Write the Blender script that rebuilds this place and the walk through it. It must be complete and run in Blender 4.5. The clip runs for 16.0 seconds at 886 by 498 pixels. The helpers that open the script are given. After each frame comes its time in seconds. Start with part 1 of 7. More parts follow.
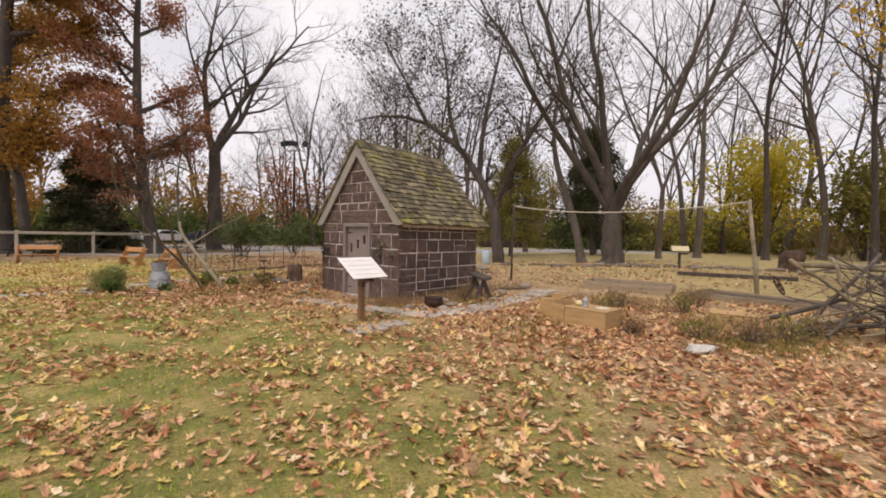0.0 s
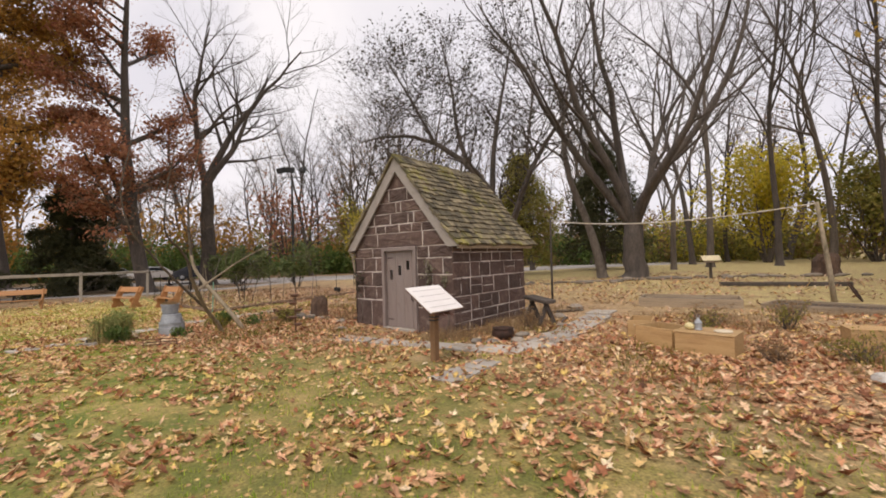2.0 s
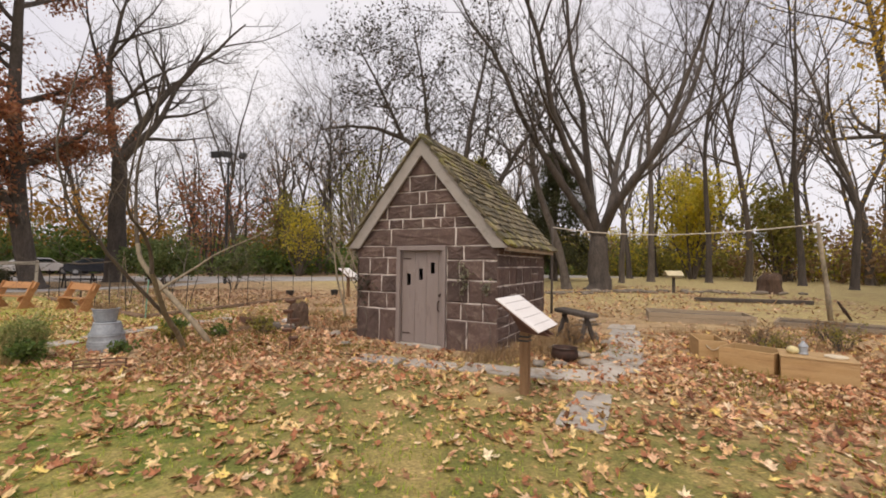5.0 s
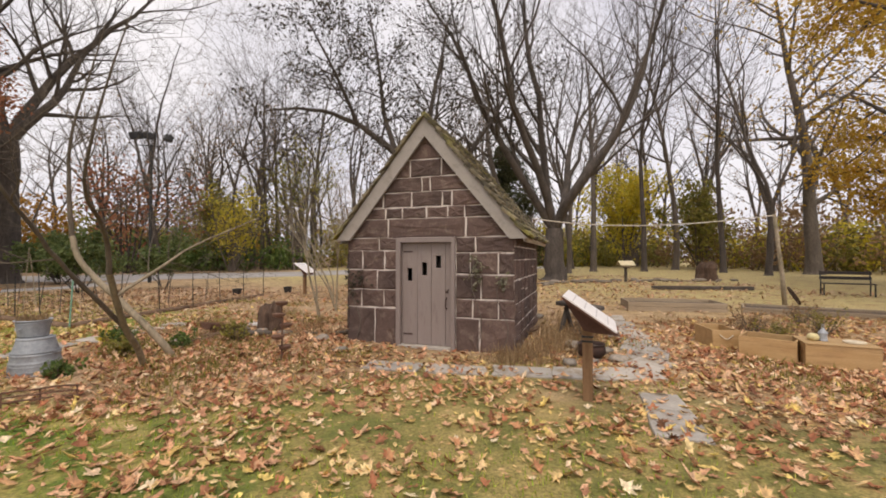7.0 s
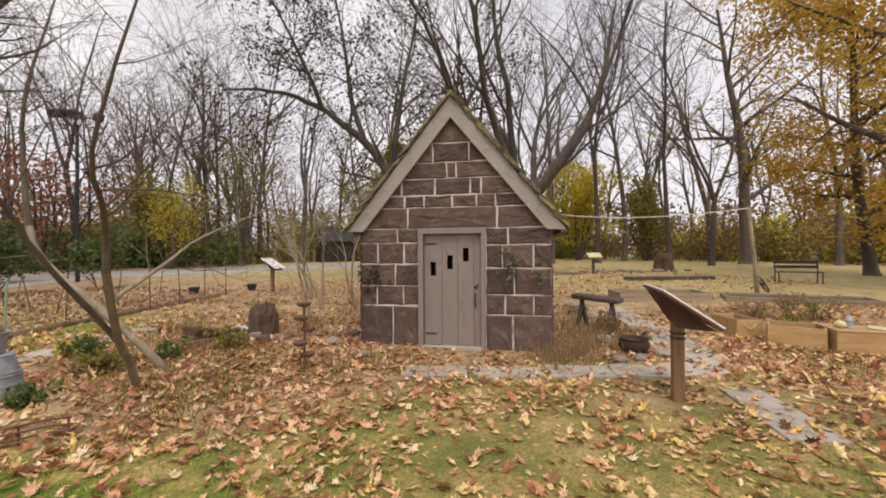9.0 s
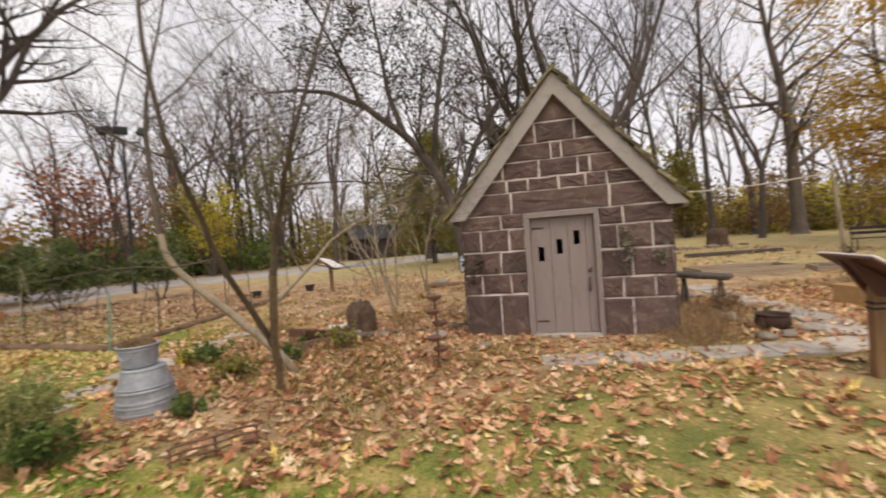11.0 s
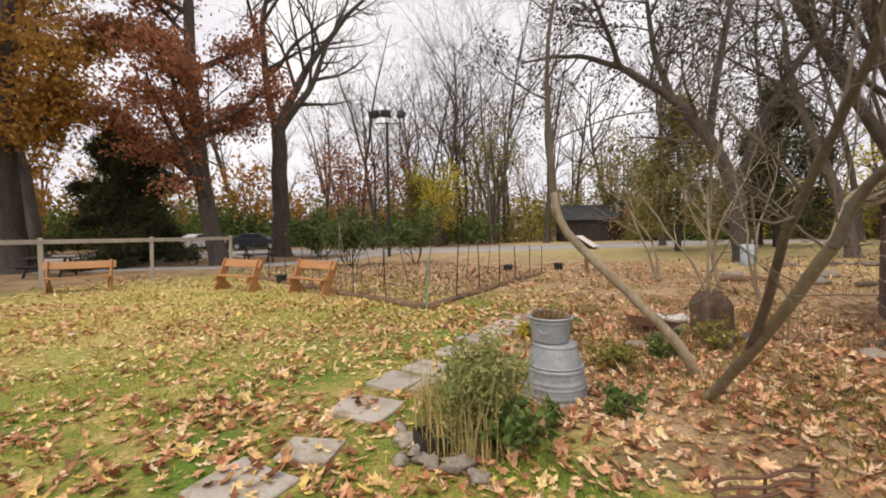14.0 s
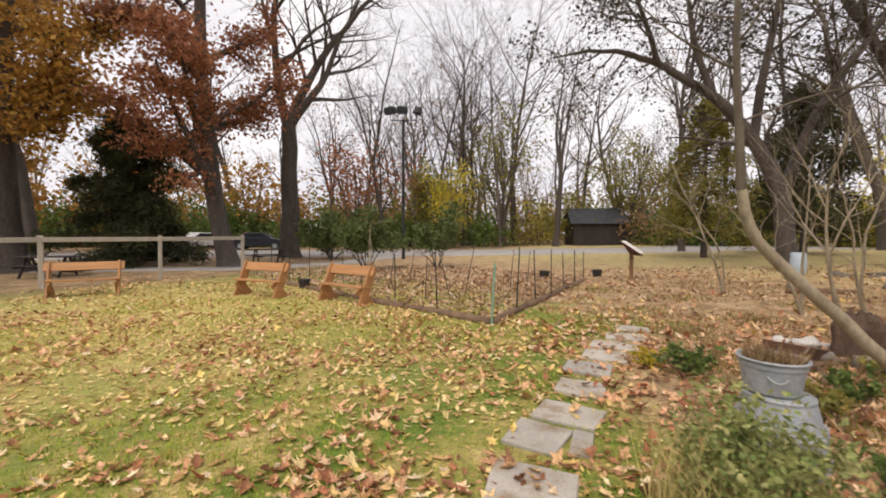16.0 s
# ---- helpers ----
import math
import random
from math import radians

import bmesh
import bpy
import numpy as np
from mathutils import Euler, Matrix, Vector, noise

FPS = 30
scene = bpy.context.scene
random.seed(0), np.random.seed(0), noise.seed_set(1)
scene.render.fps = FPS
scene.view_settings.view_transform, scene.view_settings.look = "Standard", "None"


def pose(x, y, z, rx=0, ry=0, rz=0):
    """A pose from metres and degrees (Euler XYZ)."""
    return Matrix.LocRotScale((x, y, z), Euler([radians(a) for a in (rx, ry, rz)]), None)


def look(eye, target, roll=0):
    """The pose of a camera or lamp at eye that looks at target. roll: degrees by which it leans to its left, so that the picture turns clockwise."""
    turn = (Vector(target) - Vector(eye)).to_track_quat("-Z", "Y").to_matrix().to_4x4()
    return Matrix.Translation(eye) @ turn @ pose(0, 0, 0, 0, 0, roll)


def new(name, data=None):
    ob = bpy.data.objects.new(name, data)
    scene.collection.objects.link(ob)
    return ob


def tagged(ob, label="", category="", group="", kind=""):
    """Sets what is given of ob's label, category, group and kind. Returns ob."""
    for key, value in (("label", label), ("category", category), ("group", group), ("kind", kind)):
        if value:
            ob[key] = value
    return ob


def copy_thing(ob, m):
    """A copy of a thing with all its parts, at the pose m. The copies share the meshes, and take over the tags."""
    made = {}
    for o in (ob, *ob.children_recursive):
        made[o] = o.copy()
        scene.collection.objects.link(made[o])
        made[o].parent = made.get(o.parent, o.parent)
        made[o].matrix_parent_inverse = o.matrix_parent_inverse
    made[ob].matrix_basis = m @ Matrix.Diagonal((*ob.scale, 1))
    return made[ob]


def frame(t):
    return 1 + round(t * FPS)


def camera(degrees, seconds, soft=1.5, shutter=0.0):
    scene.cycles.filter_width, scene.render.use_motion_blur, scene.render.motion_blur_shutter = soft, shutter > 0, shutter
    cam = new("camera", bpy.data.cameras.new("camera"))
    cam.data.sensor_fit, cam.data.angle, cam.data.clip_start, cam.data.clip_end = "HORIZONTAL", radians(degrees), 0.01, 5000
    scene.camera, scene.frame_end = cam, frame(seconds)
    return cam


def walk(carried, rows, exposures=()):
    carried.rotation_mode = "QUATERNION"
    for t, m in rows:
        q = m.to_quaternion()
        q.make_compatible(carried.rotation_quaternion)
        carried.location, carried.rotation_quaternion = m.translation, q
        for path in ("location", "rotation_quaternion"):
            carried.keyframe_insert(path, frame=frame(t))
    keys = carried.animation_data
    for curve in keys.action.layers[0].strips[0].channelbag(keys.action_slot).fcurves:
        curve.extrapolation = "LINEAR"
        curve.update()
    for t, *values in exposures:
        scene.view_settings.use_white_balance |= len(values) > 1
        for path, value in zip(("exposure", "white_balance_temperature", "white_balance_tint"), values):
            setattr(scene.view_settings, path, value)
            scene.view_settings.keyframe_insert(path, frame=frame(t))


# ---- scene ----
cam = camera(93.5, 16.0, soft=1.8, shutter=0.25)
METRES, EYE, TILT, LEAN, TURN = 13.3, 1.5, 0.0, 0.0, 0.0
ROWS = [
    (0.0, 0.0, 0.0, 0.0, 0.04, -1.8, -1.25),
    (0.5, -0.0285, 0.0235, 0.0017, 0.26, -0.72, -1.21),
    (1.0, -0.0573, 0.0471, 0.0049, 2.51, -0.88, 0.28),
    (1.5, -0.0874, 0.0692, 0.0033, -1.08, 0.58, 0.45),
    (2.0, -0.116, 0.0939, -0.0004, -1.74, 1.26, 1.68),
    (2.5, -0.1445, 0.1153, 0.0012, -1.49, 1.51, 0.34),
    (3.0, -0.1713, 0.1334, 0.002, -3.94, -1.9, 2.17),
    (3.5, -0.1937, 0.1634, 0.0003, -6.39, 2.67, 1.69),
    (4.0, -0.2178, 0.187, -0.002, -9.11, 2.82, -0.17),
    (6.5, -0.33, 0.2904, -0.0044, -17.31, 0.44, 0.37),
    (7.0, -0.3468, 0.3098, -0.0042, -21.04, 1.07, -0.06),
    (7.5, -0.3694, 0.3306, -0.0026, -22.96, 0.84, 0.12),
    (8.0, -0.3877, 0.3546, -0.0048, -23.35, 0.66, -0.43),
    (10.5, -0.4818, 0.4394, -0.0057, -36.89, -0.86, 3.05),
    (11.0, -0.5053, 0.4576, -0.0068, -25.94, -0.78, 4.09),
    (11.5, -0.5255, 0.4771, -0.0059, -11.34, 1.34, 5.35),
    (12.0, -0.5538, 0.4917, -0.0072, 2.03, -0.44, 3.84),
    (12.5, -0.582, 0.5071, -0.0063, 10.81, -2.65, 3.36),
    (13.0, -0.6073, 0.5294, -0.0071, 13.48, -0.16, 1.95),
    (13.5, -0.6345, 0.5519, -0.0112, 7.8, 0.52, -0.39),
    (14.0, -0.6547, 0.5749, -0.011, -0.32, -2.28, 0.71),
    (14.5, -0.6772, 0.6009, -0.0104, -1.87, -4.09, -1.18),
    (15.0, -0.7031, 0.619, -0.0103, -5.96, -3.78, -0.37),
    (15.5, -0.7265, 0.636, -0.0083, -4.2, -3.55, 0.24),
    (16.0, -0.7476, 0.6524, -0.0076, -0.94, -2.08, -0.1),
]
walk(cam, [(t, pose(0, 0, EYE, TILT, LEAN, TURN) @ pose(METRES * x, METRES * y, METRES * z, 90 + pitch, roll, yaw)) for t, x, y, z, yaw, pitch, roll in ROWS],
     exposures=[(0.0, 0.19, 6750, 13), (7.0, 0.22, 6750, 12), (12.0, 0.30, 6800, 11), (16.0, 0.34, 6800, 11)])

# ---- world, sun ----
world = bpy.data.worlds.new("overcast")
world.use_nodes = True
scene.world = world
wn, wl = world.node_tree.nodes, world.node_tree.links
wbg = wn["Background"]
sky = wn.new("ShaderNodeTexSky")
sky.sky_type, sky.sun_disc = "NISHITA", False
sky.sun_elevation, sky.sun_rotation = radians(38), radians(200)
sky.air_density, sky.dust_density, sky.ozone_density = 1.0, 4.0, 1.0
hsv = wn.new("ShaderNodeHueSaturation")
hsv.inputs["Saturation"].default_value = 0.12
wl.new(sky.outputs[0], hsv.inputs["Color"])
wtc = wn.new("ShaderNodeTexCoord")
wno = wn.new("ShaderNodeTexNoise")
wno.inputs["Scale"].default_value, wno.inputs["Detail"].default_value = 2.2, 6.0
wl.new(wtc.outputs["Generated"], wno.inputs["Vector"])
wramp = wn.new("ShaderNodeValToRGB")
wramp.color_ramp.elements[0].position, wramp.color_ramp.elements[0].color = 0.32, (6.7, 6.7, 7.6, 1)
wramp.color_ramp.elements[1].position, wramp.color_ramp.elements[1].color = 0.68, (9.4, 9.2, 9.5, 1)
wl.new(wno.outputs["Fac"], wramp.inputs["Fac"])
wmix = wn.new("ShaderNodeMixRGB")
wmix.inputs["Fac"].default_value = 0.8
wl.new(hsv.outputs[0], wmix.inputs[1])
wl.new(wramp.outputs[0], wmix.inputs[2])
wl.new(wmix.outputs[0], wbg.inputs["Color"])
wbg.inputs["Strength"].default_value = 0.106

sun = new("sun", bpy.data.lights.new("sun", "SUN"))
sun.data.energy, sun.data.angle, sun.data.color = 1.5, radians(30), (1.0, 0.91, 0.78)
sun.matrix_basis = look((0, 0, 30), (8, 14, 0))

# ---- mesh tools ----


class Mesh:
    """Collects vertices and faces of one part."""

    def __init__(self):
        self.v, self.f = [], []

    def add(self, verts, faces):
        n = len(self.v)
        self.v.extend(tuple(p) for p in verts)
        self.f.extend(tuple(i + n for i in f) for f in faces)

    def box(self, c, s, rot=None, ch=0.006):
        """A box with chamfered edges; c centre, s full size, rot a Matrix."""
        h = [a / 2 for a in s]
        ch = min(ch, min(h) * 0.6)
        sg = [(a, b, d) for a in (-1, 1) for b in (-1, 1) for d in (-1, 1)]
        verts, idx = [], {}
        for k in sg:
            for ax in range(3):
                idx[k, ax] = len(verts)
                verts.append(Vector([k[j] * (h[j] if j == ax else h[j] - ch) for j in range(3)]))
        faces = []
        for ax in range(3):
            o, p = [j for j in range(3) if j != ax]
            for s1 in (-1, 1):
                q = []
                for a, b in ((-1, -1), (1, -1), (1, 1), (-1, 1)):
                    k = [0, 0, 0]
                    k[ax], k[o], k[p] = s1, a, b
                    q.append(idx[tuple(k), ax])
                faces.append(q)
            for a in (-1, 1):
                for b in (-1, 1):
                    k0, k1 = [0, 0, 0], [0, 0, 0]
                    k0[ax], k1[ax] = -1, 1
                    k0[o] = k1[o] = a
                    k0[p] = k1[p] = b
                    k0, k1 = tuple(k0), tuple(k1)
                    faces.append([idx[k0, o], idx[k1, o], idx[k1, p], idx[k0, p]])
        for k in sg:
            faces.append([idx[k, 0], idx[k, 1], idx[k, 2]])
        out = []
        for f in faces:
            mid = sum((verts[i] for i in f), Vector()) / len(f)
            nrm = (verts[f[1]] - verts[f[0]]).cross(verts[f[2]] - verts[f[0]])
            out.append(f if nrm.dot(mid) > 0 else f[::-1])
        c = Vector(c)
        self.add([(rot @ p if rot else p) + c for p in verts], out)
        return self

    def tube(self, pts, radii, n=8, caps=True):
        """A tapering round tube along pts."""
        pts = [Vector(p) for p in pts]
        base, up = len(self.v), None
        for i, p in enumerate(pts):
            d = (pts[min(i + 1, len(pts) - 1)] - pts[max(i - 1, 0)])
            d = d.normalized() if d.length > 1e-9 else Vector((0, 0, 1))
            if up is None:
                up = d.orthogonal().normalized()
            up = (up - d * up.dot(d))
            up = up.normalized() if up.length > 1e-6 else d.orthogonal().normalized()
            side = d.cross(up)
            r = radii[i] if hasattr(radii, "__len__") else radii
            for k in range(n):
                a = 2 * math.pi * k / n
                self.v.append(tuple(p + (up * math.cos(a) + side * math.sin(a)) * r))
        for i in range(len(pts) - 1):
            for k in range(n):
                a, b = base + i * n + k, base + i * n + (k + 1) % n
                self.f.append((a, b, b + n, a + n))
        if caps:
            self.f.append(tuple(base + k for k in reversed(range(n))))
            e = base + (len(pts) - 1) * n
            self.f.append(tuple(e + k for k in range(n)))
        return self

    def lathe(self, profile, n=28, c=(0, 0, 0)):
        """A turned body; profile of (radius, height) from bottom to top."""
        base = len(self.v)
        for r, z in profile:
            for k in range(n):
                a = 2 * math.pi * k / n
                self.v.append((c[0] + r * math.cos(a), c[1] + r * math.sin(a), c[2] + z))
        for i in range(len(profile) - 1):
            for k in range(n):
                a, b = base + i * n + k, base + i * n + (k + 1) % n
                self.f.append((a, b, b + n, a + n))
        self.f.append(tuple(base + k for k in reversed(range(n))))
        e = base + (len(profile) - 1) * n
        self.f.append(tuple(e + k for k in range(n)))
        return self

    def prism(self, poly, y0, y1):
        """A polygon of (x, z), extruded from y0 to y1."""
        n = len(poly)
        self.add([(x, y0, z) for x, z in poly] + [(x, y1, z) for x, z in poly],
                 [tuple(range(n)), tuple(reversed(range(n, 2 * n)))] + [((i + 1) % n, i, n + i, n + (i + 1) % n) for i in range(n)])
        return self

    def blob(self, c, s, seed=0, rough=0.25, n=10, m=7):
        """An uneven rounded stone."""
        base = len(self.v)
        for j in range(m + 1):
            th = math.pi * j / m
            for k in range(n):
                ph = 2 * math.pi * k / n
                d = Vector((math.sin(th) * math.cos(ph), math.sin(th) * math.sin(ph), math.cos(th)))
                q = 1 + rough * noise.noise(d * 1.4 + Vector((seed * 7.3, seed * 1.7, 0)))
                self.v.append((c[0] + d.x * s[0] * q, c[1] + d.y * s[1] * q, c[2] + d.z * s[2] * q))
        for j in range(m):
            for k in range(n):
                a, b = base + j * n + k, base + j * n + (k + 1) % n
                self.f.append((a, a + n, b + n, b))
        return self

    def data(self, name, material, smooth=False):
        me = bpy.data.meshes.new(name)
        me.from_pydata(self.v, [], self.f)
        me.materials.append(material)
        if smooth:
            me.polygons.foreach_set("use_smooth", [True] * len(me.polygons))
        me.update()
        return me


def part(name, mesh, material, parent=None, label="", smooth=False, kind=""):
    """Links a Mesh as one object under a thing or part."""
    ob = new(name, mesh.data(name, material, smooth))
    ob.parent = parent
    return tagged(ob, label, "", "", kind)


def thing(name, m, label, category, group="", kind=""):
    """An Empty at a thing's base, to hold its parts."""
    ob = new(name)
    ob.empty_display_size = 0.2
    ob.matrix_basis = m
    return tagged(ob, label, category, group, kind)


def solid(name, mesh, material, m, label, category, group="", kind="", smooth=False):
    """A thing that is a single mesh."""
    ob = new(name, mesh.data(name, material, smooth))
    ob.matrix_basis = m
    return tagged(ob, label, category, group, kind)


def mesh_np(name, verts, faces, material, smooth=False):
    """A mesh of equal-sided faces from arrays."""
    me = bpy.data.meshes.new(name)
    m, k = faces.shape
    me.vertices.add(len(verts))
    me.vertices.foreach_set("co", np.asarray(verts, dtype=np.float32).ravel())
    me.loops.add(m * k)
    me.loops.foreach_set("vertex_index", faces.ravel().astype(np.int32))
    me.polygons.add(m)
    me.polygons.foreach_set("loop_start", np.arange(0, m * k, k, dtype=np.int32))
    me.polygons.foreach_set("loop_total", np.full(m, k, dtype=np.int32))
    if smooth:
        me.polygons.foreach_set("use_smooth", [True] * m)
    me.materials.append(material)
    me.update(calc_edges=True)
    return me


def step01(x, a, b):
    t = min(1.0, max(0.0, (x - a) / (b - a)))
    return t * t * (3 - 2 * t)


def gz(x, y):
    """Height of the ground."""
    return (-0.10 + 0.16 * step01(x, 3, 14) + 0.14 * step01(y, 10, 24) * step01(x, -8, 4) - 0.09 * step01(-x, 6, 13) * (1 - step01(y, 24, 34))
            - 0.07 * math.exp(-((x + 2.4) ** 2 + (y - 10.5) ** 2) / 2.6) + 0.10 * step01(y, 26, 45) + 1.2 * step01(math.hypot(x, y), 80, 200) + 0.02 * noise.noise(Vector((x * 0.5, y * 0.5, 3.0))))


# ---- materials ----


def ramp(nt, fac, stops):
    r = nt.nodes.new("ShaderNodeValToRGB")
    el = r.color_ramp.elements
    while len(el) < len(stops):
        el.new(0.5)
    for e, (p, c) in zip(el, stops):
        e.position, e.color = p, (*c, 1)
    nt.links.new(fac, r.inputs["Fac"])
    return r.outputs["Color"]


def noise_node(nt, vec, scale, detail=5.0, rough=0.6):
    n = nt.nodes.new("ShaderNodeTexNoise")
    n.inputs["Scale"].default_value, n.inputs["Detail"].default_value, n.inputs["Roughness"].default_value = scale, detail, rough
    nt.links.new(vec, n.inputs["Vector"])
    return n.outputs["Fac"]


def mixed(nt, fac, a, b, mode="MIX"):
    m = nt.nodes.new("ShaderNodeMixRGB")
    m.blend_type = mode
    for sock, val in ((m.inputs[0], fac), (m.inputs[1], a), (m.inputs[2], b)):
        if isinstance(val, (int, float)):
            sock.default_value = val
        elif isinstance(val, tuple):
            sock.default_value = (*val, 1)
        else:
            nt.links.new(val, sock)
    return m.outputs[0]


def scaled(nt, vec, s):
    mp = nt.nodes.new("ShaderNodeMapping")
    mp.inputs["Scale"].default_value = s
    nt.links.new(vec, mp.inputs["Vector"])
    return mp.outputs[0]


def surface(name, c1, c2, scale=4.0, fine=60.0, rough=0.8, bump=0.3, stretch=None, vary=0.0, island=0.0, metal=0.0, grain=0.35, c3=None, spot=1.0, space="Object", dist=0.01):
    """A plain natural surface: two colours at a coarse scale, grain at a fine one, wear spots and relief."""
    mt = bpy.data.materials.new(name)
    mt.use_nodes = True
    nt = mt.node_tree
    bs = nt.nodes["Principled BSDF"]
    tc = nt.nodes.new("ShaderNodeTexCoord")
    vec = tc.outputs["Object"]
    if space == "World":
        vec = nt.nodes.new("ShaderNodeNewGeometry").outputs["Position"]
    if stretch:
        vec = scaled(nt, vec, stretch)
    if vary and space != "World":
        oi = nt.nodes.new("ShaderNodeObjectInfo")
        ad = nt.nodes.new("ShaderNodeVectorMath")
        ad.operation = "ADD"
        mu = nt.nodes.new("ShaderNodeVectorMath")
        mu.operation = "SCALE"
        mu.inputs[0].default_value = (37.0, 19.0, 53.0)
        nt.links.new(oi.outputs["Random"], mu.inputs["Scale"])
        nt.links.new(vec, ad.inputs[0])
        nt.links.new(mu.outputs[0], ad.inputs[1])
        vec = ad.outputs[0]
    coarse = noise_node(nt, vec, scale)
    small = noise_node(nt, vec, fine, 6.0, 0.7)
    col = ramp(nt, coarse, [(0.3, c1), (0.7, c2)])
    if c3:
        spots = noise_node(nt, vec, spot, 7.0, 0.7)
        col = mixed(nt, ramp(nt, spots, [(0.52, (0, 0, 0)), (0.68, (1, 1, 1))]), col, c3)
    lo, hi = 1 - grain, 1 + grain * 0.7
    col = mixed(nt, 1.0, col, ramp(nt, small, [(0.3, (lo, lo, lo)), (0.72, (hi, hi, hi))]), "MULTIPLY")
    for amount, src in ((vary, "obj"), (island, "isl")):
        if amount:
            if src == "obj":
                rnd = nt.nodes.new("ShaderNodeObjectInfo").outputs["Random"]
            else:
                rnd = nt.nodes.new("ShaderNodeNewGeometry").outputs["Random Per Island"]
            a, b = 1 - amount, 1 + amount
            col = mixed(nt, 1.0, col, ramp(nt, rnd, [(0.0, (a, a, a)), (1.0, (b, b * 0.97, b * 0.94))]), "MULTIPLY")
    nt.links.new(col, bs.inputs["Base Color"])
    bs.inputs["Roughness"].default_value, bs.inputs["Metallic"].default_value = rough, metal
    if bump:
        bp = nt.nodes.new("ShaderNodeBump")
        bp.inputs["Strength"].default_value, bp.inputs["Distance"].default_value = bump, dist
        nt.links.new(mixed(nt, 0.5, small, coarse), bp.inputs["Height"])
        nt.links.new(bp.outputs[0], bs.inputs["Normal"])
    return mt


def leafy(name, colours, rough=0.6, translucent=0.35):
    """Leaves: each leaf takes one of the colours."""
    mt = bpy.data.materials.new(name)
    mt.use_nodes = True
    nt = mt.node_tree
    bs = nt.nodes["Principled BSDF"]
    rnd = nt.nodes.new("ShaderNodeNewGeometry").outputs["Random Per Island"]
    stops = [(i / max(1, len(colours) - 1), c) for i, c in enumerate(colours)]
    col = ramp(nt, rnd, stops)
    tc = nt.nodes.new("ShaderNodeTexCoord")
    # strong mottling: leaf tone, plus shading contrast put into the colour
    col = mixed(nt, 1.0, col, ramp(nt, noise_node(nt, tc.outputs["Object"], 25.0), [(0.32, (0.5, 0.5, 0.5)), (0.68, (1.3, 1.3, 1.3))]), "MULTIPLY")
    nt.links.new(col, bs.inputs["Base Color"])
    bs.inputs["Roughness"].default_value, bs.inputs["Specular IOR Level"].default_value = rough, 0.2
    if translucent:
        tr = nt.nodes.new("ShaderNodeBsdfTranslucent")
        nt.links.new(col, tr.inputs["Color"])
        ms = nt.nodes.new("ShaderNodeMixShader")
        ms.inputs[0].default_value = translucent
        nt.links.new(bs.outputs[0], ms.inputs[1])
        nt.links.new(tr.outputs[0], ms.inputs[2])
        nt.links.new(ms.outputs[0], nt.nodes["Material Output"].inputs["Surface"])
    return mt


STONE = surface("brownstone", (0.085, 0.054, 0.047), (0.14, 0.092, 0.078), 3.0, 45.0, 0.9, 0.9, vary=0.3, c3=(0.18, 0.135, 0.11), spot=6.0, dist=0.02)
MORTAR = surface("lime_mortar", (0.62, 0.54, 0.49), (0.78, 0.71, 0.65), 6.0, 80.0, 0.95, 0.6, c3=(0.20, 0.14, 0.12), spot=2.2)
TRIM = surface("taupe_paint", (0.30, 0.265, 0.235), (0.35, 0.31, 0.275), 2.0, 70.0, 0.55, 0.15, grain=0.1, c3=(0.24, 0.21, 0.18), spot=5.0)
DOORP = surface("mauve_grey_paint", (0.225, 0.185, 0.175), (0.27, 0.225, 0.21), 2.0, 70.0, 0.55, 0.2, stretch=(4, 4, 0.6), grain=0.12, vary=0.05, c3=(0.19, 0.15, 0.14), spot=4.0)
RUST = surface("brown_rust", (0.10, 0.052, 0.034), (0.21, 0.11, 0.07), 9.0, 80.0, 0.9, 0.5)
IRON = surface("rusty_iron", (0.03, 0.022, 0.02), (0.09, 0.045, 0.03), 9.0, 80.0, 0.75, 0.4, metal=0.4)
BLACK = surface("black_metal", (0.012, 0.012, 0.013), (0.03, 0.03, 0.032), 8.0, 60.0, 0.5, 0.1)
DARK = surface("dark_interior", (0.02, 0.016, 0.014), (0.035, 0.03, 0.026), 3.0, 30.0, 0.95, 0.2)
BARK = surface("grey_brown_bark", (0.085, 0.068, 0.055), (0.17, 0.14, 0.115), 3.0, 22.0, 0.95, 1.0, stretch=(1, 1, 0.22), grain=0.5, dist=0.03)
BARKD = surface("dark_bark", (0.055, 0.045, 0.039), (0.115, 0.093, 0.078), 3.0, 22.0, 0.95, 1.0, stretch=(1, 1, 0.22), grain=0.5, dist=0.03)
BARKO = surface("olive_brown_bark", (0.14, 0.112, 0.066), (0.26, 0.21, 0.13), 3.0, 30.0, 0.85, 0.5, stretch=(1, 1, 0.35), grain=0.35, c3=(0.36, 0.30, 0.20), spot=3.0)
BARKL = surface("pale_smooth_bark", (0.23, 0.185, 0.12), (0.42, 0.345, 0.245), 3.0, 30.0, 0.85, 0.5, stretch=(1, 1, 0.35), grain=0.35, c3=(0.10, 0.09, 0.05), spot=4.0)
CEDAR = surface("orange_cedar", (0.36, 0.17, 0.065), (0.47, 0.245, 0.105), 2.0, 40.0, 0.65, 0.3, stretch=(0.5, 6, 6), grain=0.25, vary=0.12)
PINE = surface("new_pine_boards", (0.42, 0.26, 0.11), (0.52, 0.35, 0.17), 2.0, 40.0, 0.7, 0.3, stretch=(0.6, 6, 6), grain=0.22, vary=0.1, c3=(0.34, 0.2, 0.09), spot=3.0)
